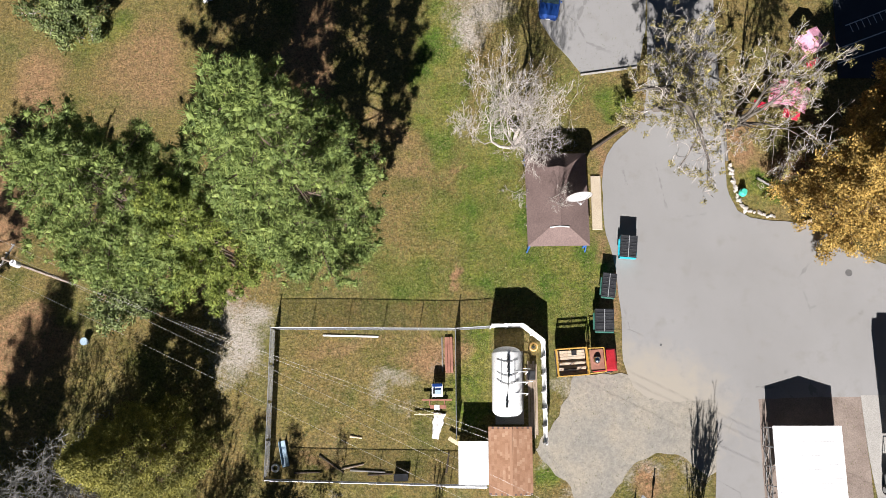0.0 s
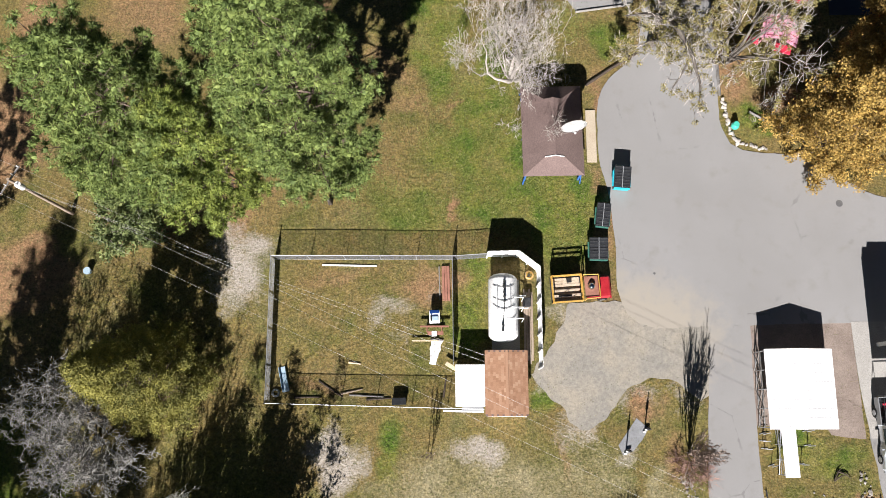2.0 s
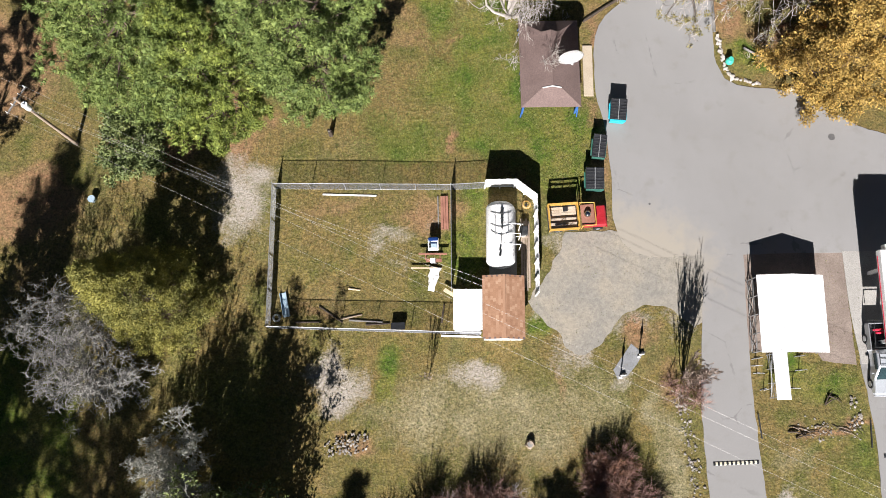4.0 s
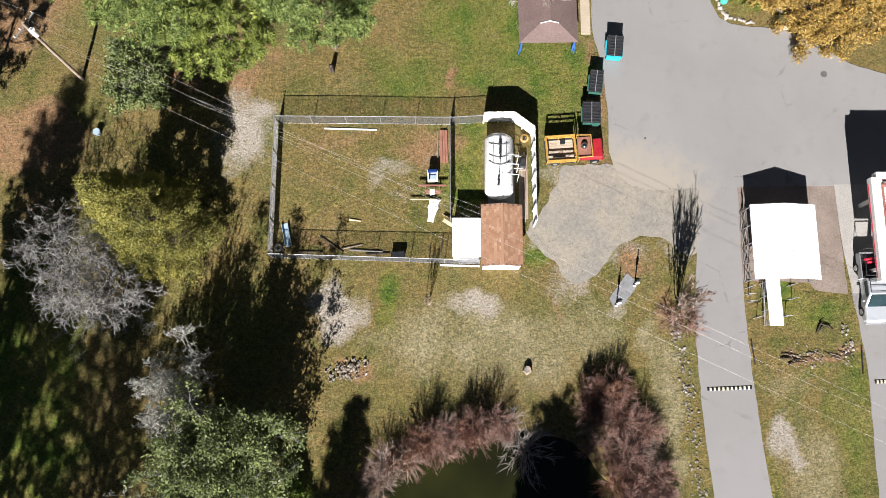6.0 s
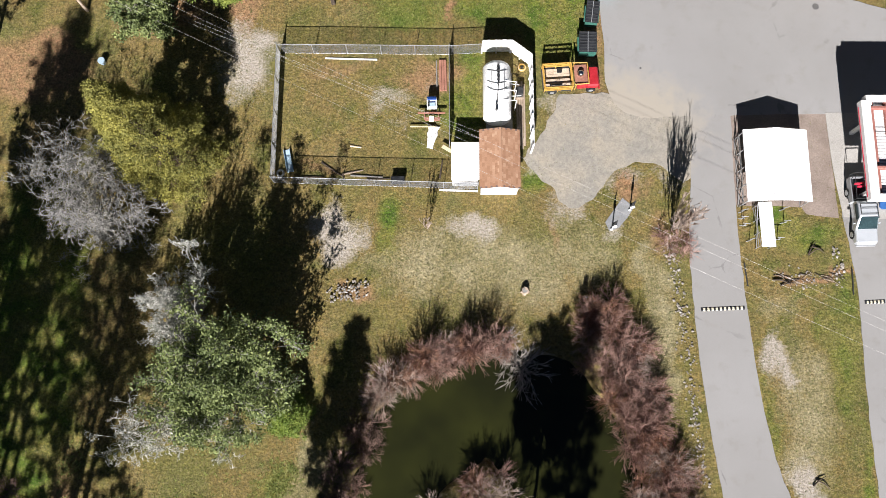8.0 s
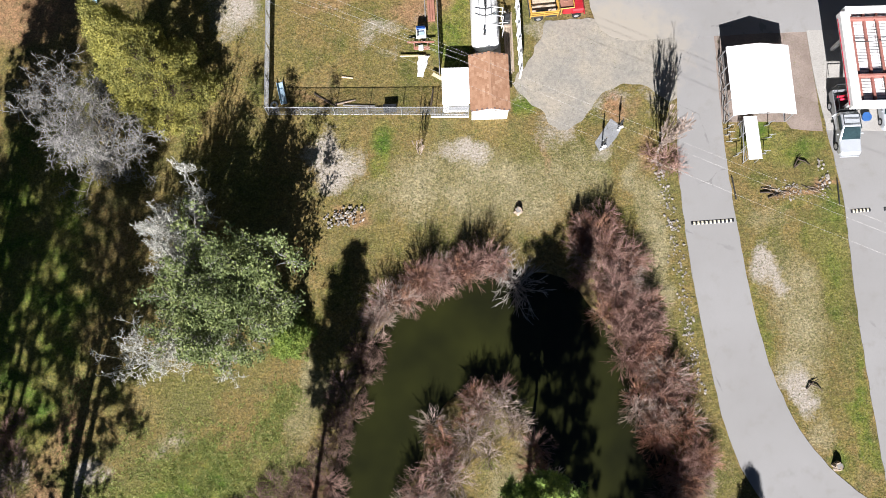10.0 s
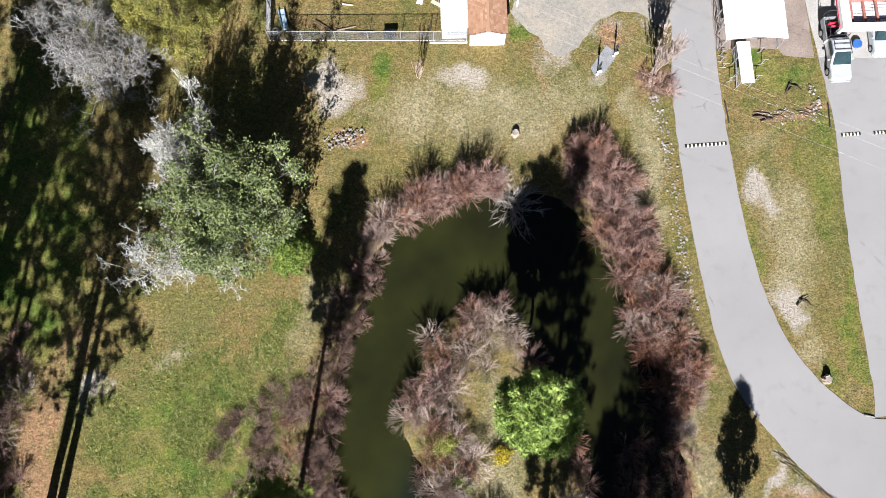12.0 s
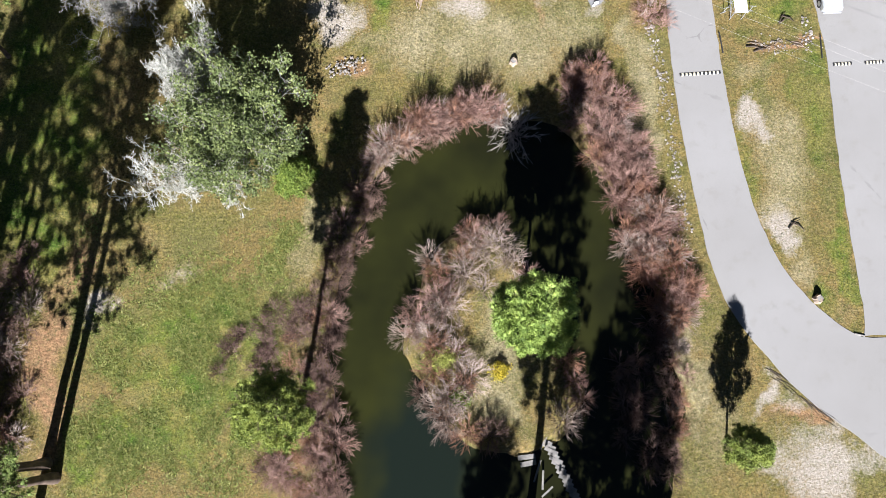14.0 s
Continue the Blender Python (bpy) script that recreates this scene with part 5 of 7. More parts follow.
# ---- shed and annex ----
def shed():
    x0, x1, y0, y1, ze, zr = 3.62, 6.98, -11.5, -6.35, 2.15, 2.78
    xm = (x0 + x1) / 2
    ob = thing("shed", xm, (y0 + y1) / 2, 0, 0, "small shed with a brown shingled gable roof and white walls", "shed")
    w, d = x1 - x0, y1 - y0
    hw, hd = w / 2 - 0.15, d / 2 - 0.12
    for sy in (-1, 1):
        bm = bmesh.new()
        y = sy * (hd - 0.05)
        v = [bm.verts.new(p) for p in ((-hw, y, 0), (hw, y, 0), (hw, y, ze), (0, y, zr - 0.03), (-hw, y, ze))]
        f = bm.faces.new(v)
        r = bmesh.ops.extrude_face_region(bm, geom=[f])
        bmesh.ops.translate(bm, verts=[q for q in r["geom"] if isinstance(q, bmesh.types.BMVert)], vec=(0, sy * 0.1, 0))
        bmesh.ops.recalc_face_normals(bm, faces=bm.faces)
        part("gable_wall", bm, WHITE, ob)
    for sx in (-1, 1):
        part("side_wall", boxes((sx * (hw - 0.05), 0, ze / 2, 0.1, 2 * hd - 0.2, ze)), WHITE, ob)
    slope = math.degrees(math.atan2(zr - ze, w / 2))
    run = math.hypot(w / 2, zr - ze)
    door = part("door", boxes((0.3, -hd - 0.02, 1.0, 0.85, 0.05, 2.0), bev=0.01), WHITE, ob)
    part("door_handle", rods(((0.62, -hd - 0.05, 1.0), (0.62, -hd - 0.12, 1.0), 0.03)), DARK_STEEL, door)
    roof = part("roof", boxes(), BROWN_ROOF, ob)
    bm = bmesh.new()
    for sx in (-1, 1):
        m = pose(0, 0, zr, 0, sx * slope, 0)
        box(bm, sx * run / 2, 0, -0.04, run, d, 0.06, m)
    bm.to_mesh(roof.data)
    bm.free()
    me = bpy.data.meshes.new("shingle")
    bm = boxes((0, 0, 0, 0.27, 0.335, 0.016))
    bm.to_mesh(me)
    bm.free()
    me.materials.append(SHINGLE)
    courses, cols = 8, 16
    for sx in (-1, 1):
        for i in range(courses):
            for j in range(cols):
                q = new("shingle", me)
                q.parent = roof
                yy = -d / 2 + 0.165 + ((j + (0.5 if i % 2 else 0.0)) * (d - 0.33) / (cols - 0.5))
                u = run * (i + 0.5) / courses
                q.matrix_basis = pose(0, 0, zr, 0, sx * slope, 0) @ pose(sx * u, yy + rnd.uniform(-0.01, 0.01), 0.0 + rnd.uniform(0, 0.006), 0, -sx * 3, 0)
    part("ridge_cap", boxes((0, 0, zr + 0.03, 0.22, d, 0.04), bev=0.01), SHINGLE, ob)
    part("fascia", boxes((0, -d / 2 - 0.01, ze - 0.02, w - 0.3, 0.03, 0.12)), WHITE, ob)
    part("downpipe", rods(((w / 2 - 0.02, d / 2 - 0.1, ze), (w / 2 - 0.02, d / 2 - 0.1, 0.1), 0.05)), WHITE, ob)
    return ob


shed()
annex = thing("annex", 2.42, -9.1, 0, 0, "low lean-to with a flat white metal roof", "shed")
part("roof", boxes((0, 0, 2.06, 2.34, 3.3, 0.08), bev=0.01), WHITE_METAL, annex)
for k in range(9):
    part("roof_rib", boxes((-1.12 + 0.28 * k, 0, 2.115, 0.04, 3.28, 0.03)), WHITE_METAL, annex)
for x, y, sx, sy in ((-1.05, 0, 0.08, 3.0), (0, 1.5, 2.1, 0.08), (0, -1.55, 2.1, 0.08)):
    part("wall", boxes((x, y, 1.0, sx, sy, 2.0)), WHITE, annex)
part("step_ledge", boxes((0.2, -1.82, 1.5, 1.7, 0.3, 0.06)), GALV, annex)
leaning = thing("loose_board", 0.9, -7.5, 0.4, -32, "pale loose board leaning by the annex", "board")
part("plank", boxes((0, 0, 0.1, 0.95, 0.32, 0.04), bev=0.01), PALE_WOOD, leaning)
brd = thing("board", 1.9, -11.1, 0.05, -1.5, "long white board lying along the fence", "board")
part("plank", boxes((0, 0, 0.03, 3.3, 0.16, 0.05), bev=0.01), WHITE, brd)


# ---- clutter in the fenced yard ----
stack = thing("timber_stack", 0.5, -0.6, 0, 1.5, "stack of reddish timbers beside the fence", "timber stack")
for k in range(3):
    part("beam", boxes((-0.2 + 0.22 * k, 0, 0.12, 0.2, 2.9, 0.2), bev=0.015), RED_WOOD, stack)
part("beam", boxes((-0.52, 0.05, 0.07, 0.1, 2.8, 0.1), bev=0.01), GREY_WOOD, stack)
mach = thing("machine", -0.42, -3.5, 0, 2, "blue-topped machine on a small stand", "machine")
part("table", boxes((0, 0, 0.82, 0.88, 1.05, 0.08), bev=0.02), WHITE, mach)
part("motor", boxes((0, 0.42, 0.95, 0.8, 0.28, 0.25), bev=0.04), BLUE_CAR, mach)
part("cover", boxes((0.05, -0.15, 0.92, 0.5, 0.4, 0.14), bev=0.03), LIGHT_BLUE, mach)
part("blade_guard", boxes((-0.28, -0.1, 0.95, 0.12, 0.45, 0.2), bev=0.03), BLACK, mach)
for sx in (-0.36, 0.36):
    for sy in (-0.42, 0.42):
        part("leg", boxes((sx, sy, 0.4, 0.06, 0.06, 0.8)), DARK_STEEL, mach)
bench = thing("sawhorse", -0.45, -4.55, 0, 0, "low timber trestle with cross beams", "trestle")
part("beam", boxes((0, 0.3, 0.55, 2.4, 0.14, 0.12), bev=0.01), RED_WOOD, bench)
part("beam", boxes((0.1, -0.25, 0.5, 1.3, 0.3, 0.08), bev=0.01), RED_WOOD, bench)
part("beam", boxes((-0.75, -0.85, 0.25, 2.2, 0.1, 0.08), bev=0.01), PALE_WOOD, bench)
part("box", boxes((0.0, -0.3, 0.68, 0.42, 0.42, 0.28), bev=0.03), WHITE, bench)
for sx in (-0.6, 0.6):
    part("leg", boxes((sx, 0.1, 0.25, 0.08, 0.5, 0.5)), RED_WOOD, bench)


def crumpled(name, x, y, w, d, rz, label, material, taper=0.5):
    bm = bmesh.new()
    bmesh.ops.create_grid(bm, x_segments=12, y_segments=18, size=0.5)
    for v in bm.verts:
        u = v.co.y + 0.5
        nz = noise.noise((v.co.x * 5, v.co.y * 6, 2.0))
        v.co.x *= w * (taper + (1 - taper) * u) * (1 + 0.3 * noise.noise((v.co.y * 5, 1, 0)))
        v.co.y *= d
        v.co.z = 0.12 + 0.12 * nz
    r = bmesh.ops.extrude_face_region(bm, geom=list(bm.faces))
    bmesh.ops.translate(bm, verts=[q for q in r["geom"] if isinstance(q, bmesh.types.BMVert)], vec=(0, 0, -0.03))
    bmesh.ops.recalc_face_normals(bm, faces=bm.faces)
    ob = part(name, bm, material, smooth=True)
    ob.matrix_basis = pose(x, y, 0, 0, 0, rz)
    return tagged(ob, label, "sheet")


crumpled("tarpaulin", -0.42, -6.3, 1.0, 2.1, -10, "crumpled white tarpaulin lying on the grass", TARP)
trough = thing("metal_trough", -12.75, -8.5, 0, 12, "pale blue metal trough lying in the yard", "trough")
part("base", boxes((0, 0, 0.06, 0.52, 2.05, 0.05), bev=0.01), LIGHT_BLUE, trough)
for sx in (-0.26, 0.26):
    part("side", boxes((sx, 0, 0.2, 0.03, 2.05, 0.3)), LIGHT_BLUE, trough)
tyre = thing("old_tyre", -13.4, -9.6, 0.0, 0, "old tyre lying in the fence corner", "tyre")
s = Soup()
q = np.linspace(0, 6.283, 15)
s.tube(np.stack([np.cos(q) * 0.27, np.sin(q) * 0.27, np.full(15, 0.1)], axis=1), [0.09] * 15, 6)
part("tread", s.data(), GALV, tyre)
crate = thing("black_crate", -3.3, -10.3, 0, 2, "black crate standing by the fence", "crate")
part("body", boxes((0, 0, 0.32, 1.1, 0.5, 0.62), bev=0.03), BLACK, crate)
part("lid", boxes((0, 0, 0.66, 1.16, 0.56, 0.05), bev=0.01), BLACK, crate)
for k, (x, y, ln, rz, m) in enumerate(((-8.9, -9.3, 2.4, -34, DARK_WOOD), (-6.0, -9.85, 2.8, -3, GREY_WOOD), (-10.8, -9.95, 2.2, 1, DARK_WOOD), (-7.2, -9.5, 1.8, 12, WOOD), (-5.0, -10.1, 2.0, 3, DARK_WOOD), (-7.0, -7.2, 1.0, -8, PALE_WOOD), (0.4, -9.2, 1.6, 82, DARK_WOOD))):
    lg = part("log", rods(((-ln / 2, 0, 0.08), (ln / 2, 0, 0.08), 0.09, 0.06)), m)
    lg.matrix_basis = pose(x, y, 0, 0, 0, rz)
    tagged(lg, "old log lying along the yard fence", "log", "logs in the yard")


# ---- carport ----
def gable_roof(parent, w, d, ze, zr, material, ribs=0, thick=0.05):
    slope = math.degrees(math.atan2(zr - ze, w / 2))
    run = math.hypot(w / 2, zr - ze)
    for sx in (-1, 1):
        m = pose(0, 0, zr, 0, sx * slope, 0)
        bm = bmesh.new()
        box(bm, sx * run / 2, 0, -thick / 2, run, d, thick, m)
        p = part("roof_panel", bm, material, parent)
        for k in range(ribs):
            bm = bmesh.new()
            box(bm, sx * run / 2, -d / 2 + d * (k + 0.5) / ribs, 0.004, run - 0.02, 0.05, 0.012, m)
            part("rib", bm, material, p)


port = thing("carport", 28.45, -9.42, 0, 0, "steel carport with a white metal gable roof", "carport")
gable_roof(port, 5.36, 6.25, 2.28, 2.85, WHITE_METAL, 18)
for sx in (-1, 1):
    for k in range(5):
        y = -3.0 + 1.5 * k
        part("post", rods(((sx * 2.6, y, 0), (sx * 2.55, y, 2.3), 0.04)), GALV, port)
        part("brace", rods(((sx * 2.6, y, 1.5), (sx * 2.2, y, 2.28), 0.025)), GALV, port)
    part("side_rail", rods(((sx * 2.6, -3.0, 1.0), (sx * 2.6, 3.0, 1.0), 0.03)), GALV, port)
    part("base_rail", rods(((sx * 2.6, -3.05, 0.06), (sx * 2.6, 3.05, 0.06), 0.04)), GALV, port)
    part("gutter", rods(((sx * 2.66, -3.1, 2.27), (sx * 2.66, 3.1, 2.27), 0.04), sides=6), WHITE_METAL, port)
for k in range(5):
    y = -3.0 + 1.5 * k
    part("tie_beam", rods(((-2.55, y, 2.25), (2.55, y, 2.25), 0.03)), GALV, port)
    if k < 4:
        part("lattice", rods(((-2.75, y, 0.05), (-2.75, y + 1.5, 1.6), 0.025), ((-2.75, y + 1.5, 0.05), (-2.75, y, 1.6), 0.025), ((-2.75, y, 1.6), (-2.75, y + 1.5, 1.6), 0.025)), GREY_WOOD, port)
ramp = thing("ramp_cover", 27.5, -14.3, 0, 1.0, "narrow white metal cover over a frame", "canopy")
part("panel", boxes((0, 0, 1.55, 1.15, 3.85, 0.08), bev=0.02), WHITE_METAL, ramp)
for k in range(4):
    for sx in (-0.52, 0.52):
        part("leg", rods(((sx, -1.75 + 1.15 * k, 0), (sx, -1.75 + 1.15 * k, 1.52), 0.035)), GALV, ramp)
part("side_truss", rods(((-0.56, -1.8, 0.3), (-0.56, 1.8, 1.4), 0.025), ((-0.56, -1.8, 1.4), (-0.56, 1.8, 0.3), 0.025), ((-0.56, -1.8, 0.8), (-0.56, 1.8, 0.8), 0.025)), GALV, ramp)
for x, y in ((26.0, -12.9), (26.05, -14.1), (26.5, -15.4), (25.95, -13.5), (28.85, -15.3), (29.5, -13.85), (29.5, -12.7)):
    st = part("steel_stand", rods(((-0.28, 0, 0.03), (0.28, 0.05, 0.03), 0.035), ((0, 0, 0), (0, 0, 0.95), 0.035), ((-0.3, 0, 0.95), (0.3, 0, 0.95), 0.03)), GALV)
    st.matrix_basis = pose(x, y, 0, 0, 0, rnd.uniform(-5, 15))
    tagged(st, "low galvanised steel stand on the grass", "stand", "steel stands")

# ---- canopy building ----
can = thing("canopy_building", 34.45, -8.7, 0, 0, "open steel canopy with white fascia and red beams", "canopy")
CW, CD = 11.0, 8.8
# The deck's grey stands in for shading in the gaps between white slats.
part("deck", boxes((CW / 2, 0, 4.34, CW - 0.6, CD - 0.6, 0.06)), GALV, can)
slat_me = bpy.data.meshes.new("deck_slat")
bm = boxes((0, 0, 0, 9.8, 0.17, 0.09))
bm.to_mesh(slat_me)
bm.free()
slat_me.materials.append(WHITE_METAL)
for k in range(32):
    q = new("deck_slat", slat_me)
    q.parent = can
    q.matrix_basis = pose(5.6, -3.95 + 0.255 * k, 4.45)
for x, y, sx, sy in ((0.38, 0, 0.75, CD - 0.9), (CW / 2, CD / 2 - 0.25, CW - 0.9, 0.5), (CW / 2, -CD / 2 + 0.25, CW, 0.5)):
    part("fascia", boxes((x, y, 4.75, sx, sy, 0.75), bev=0.04), WHITE, can)
part("fascia_corner", boxes((0.62, CD / 2 - 0.6, 4.74, 0.75, 0.75, 0.72, pose(0, 0, 0)), bev=0.2), WHITE, can)
part("trim_line", boxes((-0.015, -0.3, 4.6, 0.03, CD - 1.2, 0.08)), BRIGHT_RED, can)
for k in range(9):
    part("purlin", boxes((1.05 + 1.08 * k, 0, 4.62, 0.2, CD - 1.0, 0.26), bev=0.02), RED_BEAM, can)
for y in (3.35, -1.7):
    part("cross_beam", boxes((CW / 2, y, 4.8, CW - 1.4, 0.2, 0.5), bev=0.02), RED_BEAM, can)
part("conduit", rods(((1.0, 1.3, 4.88), (10.0, 1.35, 4.88), 0.03), ((2.9, 3.6, 4.9), (2.9, -3.4, 4.9), 0.03)), DARK_STEEL, can)
for x in (1.6, 8.6):
    for y in (2.9, -2.9):
        part("column", boxes((x, y, 2.2, 0.3, 0.3, 4.4), bev=0.02), WHITE, can)


# ---- vehicles ----
def hull(parent, name, sections, material, label=""):
    """A body lofted through rounded cross-sections: (y, half width, z low, z high)."""
    bm = bmesh.new()
    rings = []
    for y, w, z0, z1 in sections:
        c = min(0.14, w * 0.3, (z1 - z0) * 0.45)
        pts = [(-w, z0), (w, z0), (w, z1 - c), (w - c * 0.35, z1 - c * 0.3), (w - c, z1), (-w + c, z1), (-w + c * 0.35, z1 - c * 0.3), (-w, z1 - c)]
        rings.append([bm.verts.new((x, y, z)) for x, z in pts])
    for a, b in zip(rings, rings[1:]):
        for k in range(8):
            bm.faces.new((a[k], a[(k + 1) % 8], b[(k + 1) % 8], b[k]))
    bm.faces.new(rings[0])
    bm.faces.new(list(reversed(rings[-1])))
    bmesh.ops.recalc_face_normals(bm, faces=bm.faces)
    return part(name, bm, material, parent, label)


def wheel(parent, x, y, r=0.38, w=0.24):
    wh = part("wheel", rods(((x - w / 2, y, r), (x + w / 2, y, r), r), sides=18), RUBBER, parent)
    s = 1 if x > 0 else -1
    part("rim", rods(((x + s * w * 0.5, y, r), (x + s * (w * 0.5 + 0.02), y, r), r * 0.62), sides=14), GALV, wh)
    return wh


def pickup(x, y, rz):
    """A crew-cab pickup; its front points along -y."""
    ob = thing("pickup_truck", x, y, 0.06, rz, "silver pickup truck with an open bed carrying red gear", "pickup truck")
    hull(ob, "bonnet", [(-2.95, 0.78, 0.45, 0.85), (-2.75, 0.9, 0.4, 0.98), (-1.7, 0.93, 0.4, 1.08)], SILVER)
    hull(ob, "cab", [(-1.7, 0.93, 0.4, 1.08), (-1.05, 0.86, 0.4, 1.55), (-0.7, 0.78, 0.4, 1.78), (0.35, 0.78, 0.4, 1.8), (0.62, 0.82, 0.4, 1.6), (0.7, 0.93, 0.4, 1.1)], SILVER)
    wind = bmesh.new()
    v = [wind.verts.new(p) for p in ((-0.82, -1.68, 1.12), (0.82, -1.68, 1.12), (0.68, -0.82, 1.75), (-0.68, -0.82, 1.75))]
    wind.faces.new(v)
    r = bmesh.ops.extrude_face_region(wind, geom=list(wind.faces))
    bmesh.ops.translate(wind, verts=[q for q in r["geom"] if isinstance(q, bmesh.types.BMVert)], vec=(0, -0.02, 0.03))
    bmesh.ops.recalc_face_normals(wind, faces=wind.faces)
    part("windscreen", wind, GLASS, ob)
    for sx in (-1, 1):
        part("side_window", boxes((sx * 0.85, -0.25, 1.42, 0.06, 1.3, 0.42), bev=0.02), GLASS, ob)
        part("bed_side", boxes((sx * 0.88, 1.75, 0.82, 0.1, 2.1, 0.66), bev=0.03), GREY_CAR, ob)
        part("mirror", boxes((sx * 1.05, -1.2, 1.15, 0.2, 0.12, 0.16), bev=0.03), SILVER, ob)
        part("headlight", boxes((sx * 0.68, -2.86, 0.78, 0.26, 0.12, 0.14), bev=0.03), WHITE, ob)
        for y0 in (-2.0, 1.65):
            wheel(ob, sx * 0.86, y0)
    part("bed_floor", boxes((0, 1.75, 0.55, 1.7, 2.1, 0.08)), BLACK, ob)
    part("tailgate", boxes((0, 2.83, 0.82, 1.8, 0.08, 0.62), bev=0.02), GREY_CAR, ob)
    part("bumper", boxes((0, -3.0, 0.48, 1.7, 0.14, 0.2), bev=0.04), GALV, ob)
    part("roof_rack", rods(((-0.7, -0.6, 1.86), (-0.7, 0.3, 1.88), 0.025), ((0.7, -0.6, 1.86), (0.7, 0.3, 1.88), 0.025), ((-0.7, -0.6, 1.86), (0.7, -0.6, 1.86), 0.025), ((-0.7, -0.1, 1.88), (0.7, -0.1, 1.88), 0.025), ((-0.7, 0.3, 1.88), (0.7, 0.3, 1.88), 0.025)), DARK_STEEL, ob)
    part("headache_rack", rods(((-0.85, 0.8, 0.9), (-0.85, 0.8, 1.75), 0.03), ((0.85, 0.8, 0.9), (0.85, 0.8, 1.75), 0.03), ((-0.85, 0.8, 1.75), (0.85, 0.8, 1.75), 0.03)), DARK_STEEL, ob)
    part("ladder_rack", rods(((-0.85, 3.0, 0.9), (-0.85, 3.0, 1.95), 0.03), ((0.85, 3.0, 0.9), (0.85, 3.0, 1.95), 0.03), ((-0.85, 3.0, 1.95), (0.85, 3.0, 1.95), 0.035), ((-0.85, 3.0, 1.95), (-0.85, 0.8, 1.75), 0.025), ((0.85, 3.0, 1.95), (0.85, 0.8, 1.75), 0.025)), DARK_STEEL, ob)
    for k, (gx, gy) in enumerate(((-0.2, 2.3), (0.3, 2.35), (0.0, 2.05), (0.5, 2.1))):
        part("gear", boxes((gx, gy, 0.9, 0.5, 0.2, 0.25), bev=0.06), BRIGHT_RED if k != 1 else RED, ob)
    part("toolbox", boxes((0.0, 1.1, 0.8, 1.6, 0.45, 0.35), bev=0.03), BLACK, ob)
    return ob


pickup(35.95, -12.9, 1.5)


def sedan(x, y, rz, paint, label):
    ob = thing("car", x, y, 0.05, rz, label, "car")
    hull(ob, "body", [(-2.25, 0.72, 0.35, 0.7), (-2.0, 0.86, 0.28, 0.85), (-0.9, 0.9, 0.25, 0.98), (1.4, 0.9, 0.25, 1.0), (2.1, 0.86, 0.28, 0.92), (2.25, 0.75, 0.4, 0.75)], paint)
    hull(ob, "cabin", [(-0.95, 0.8, 0.9, 0.98), (-0.25, 0.66, 0.9, 1.42), (0.9, 0.66, 0.9, 1.43), (1.55, 0.78, 0.9, 1.0)], GLASS)
    part("roof", boxes((0, 0.33, 1.45, 1.2, 1.15, 0.05), bev=0.02), paint, ob)
    for sx in (-1, 1):
        for y0 in (-1.4, 1.35):
            wheel(ob, sx * 0.82, y0, 0.32, 0.2)
        part("mirror", boxes((sx * 0.98, -0.7, 0.98, 0.16, 0.1, 0.12), bev=0.02), paint, ob)
    part("number_plate", boxes((0, -2.27, 0.5, 0.4, 0.02, 0.12)), WHITE, ob)
    return ob


sedan(40.1, -11.4, 0, SILVER, "light silver car parked under the canopy")
sedan(9.7, 31.3, -8, BLUE_CAR, "dark blue car parked behind the bare tree")
kart = thing("blue_tub", 38.1, -12.3, 0.06, 20, "small bright blue plastic tub beneath the canopy", "tub")
part("body", rods(((0, 0, 0), (0, 0, 0.4), 0.3, 0.42), sides=14), BLUE_POST, kart)


TRUCK_PLANK = mottled("pale_worn_plank", (0.42, 0.34, 0.25), (0.58, 0.49, 0.38), 1.5, 18, 0.9, bump=0.3)


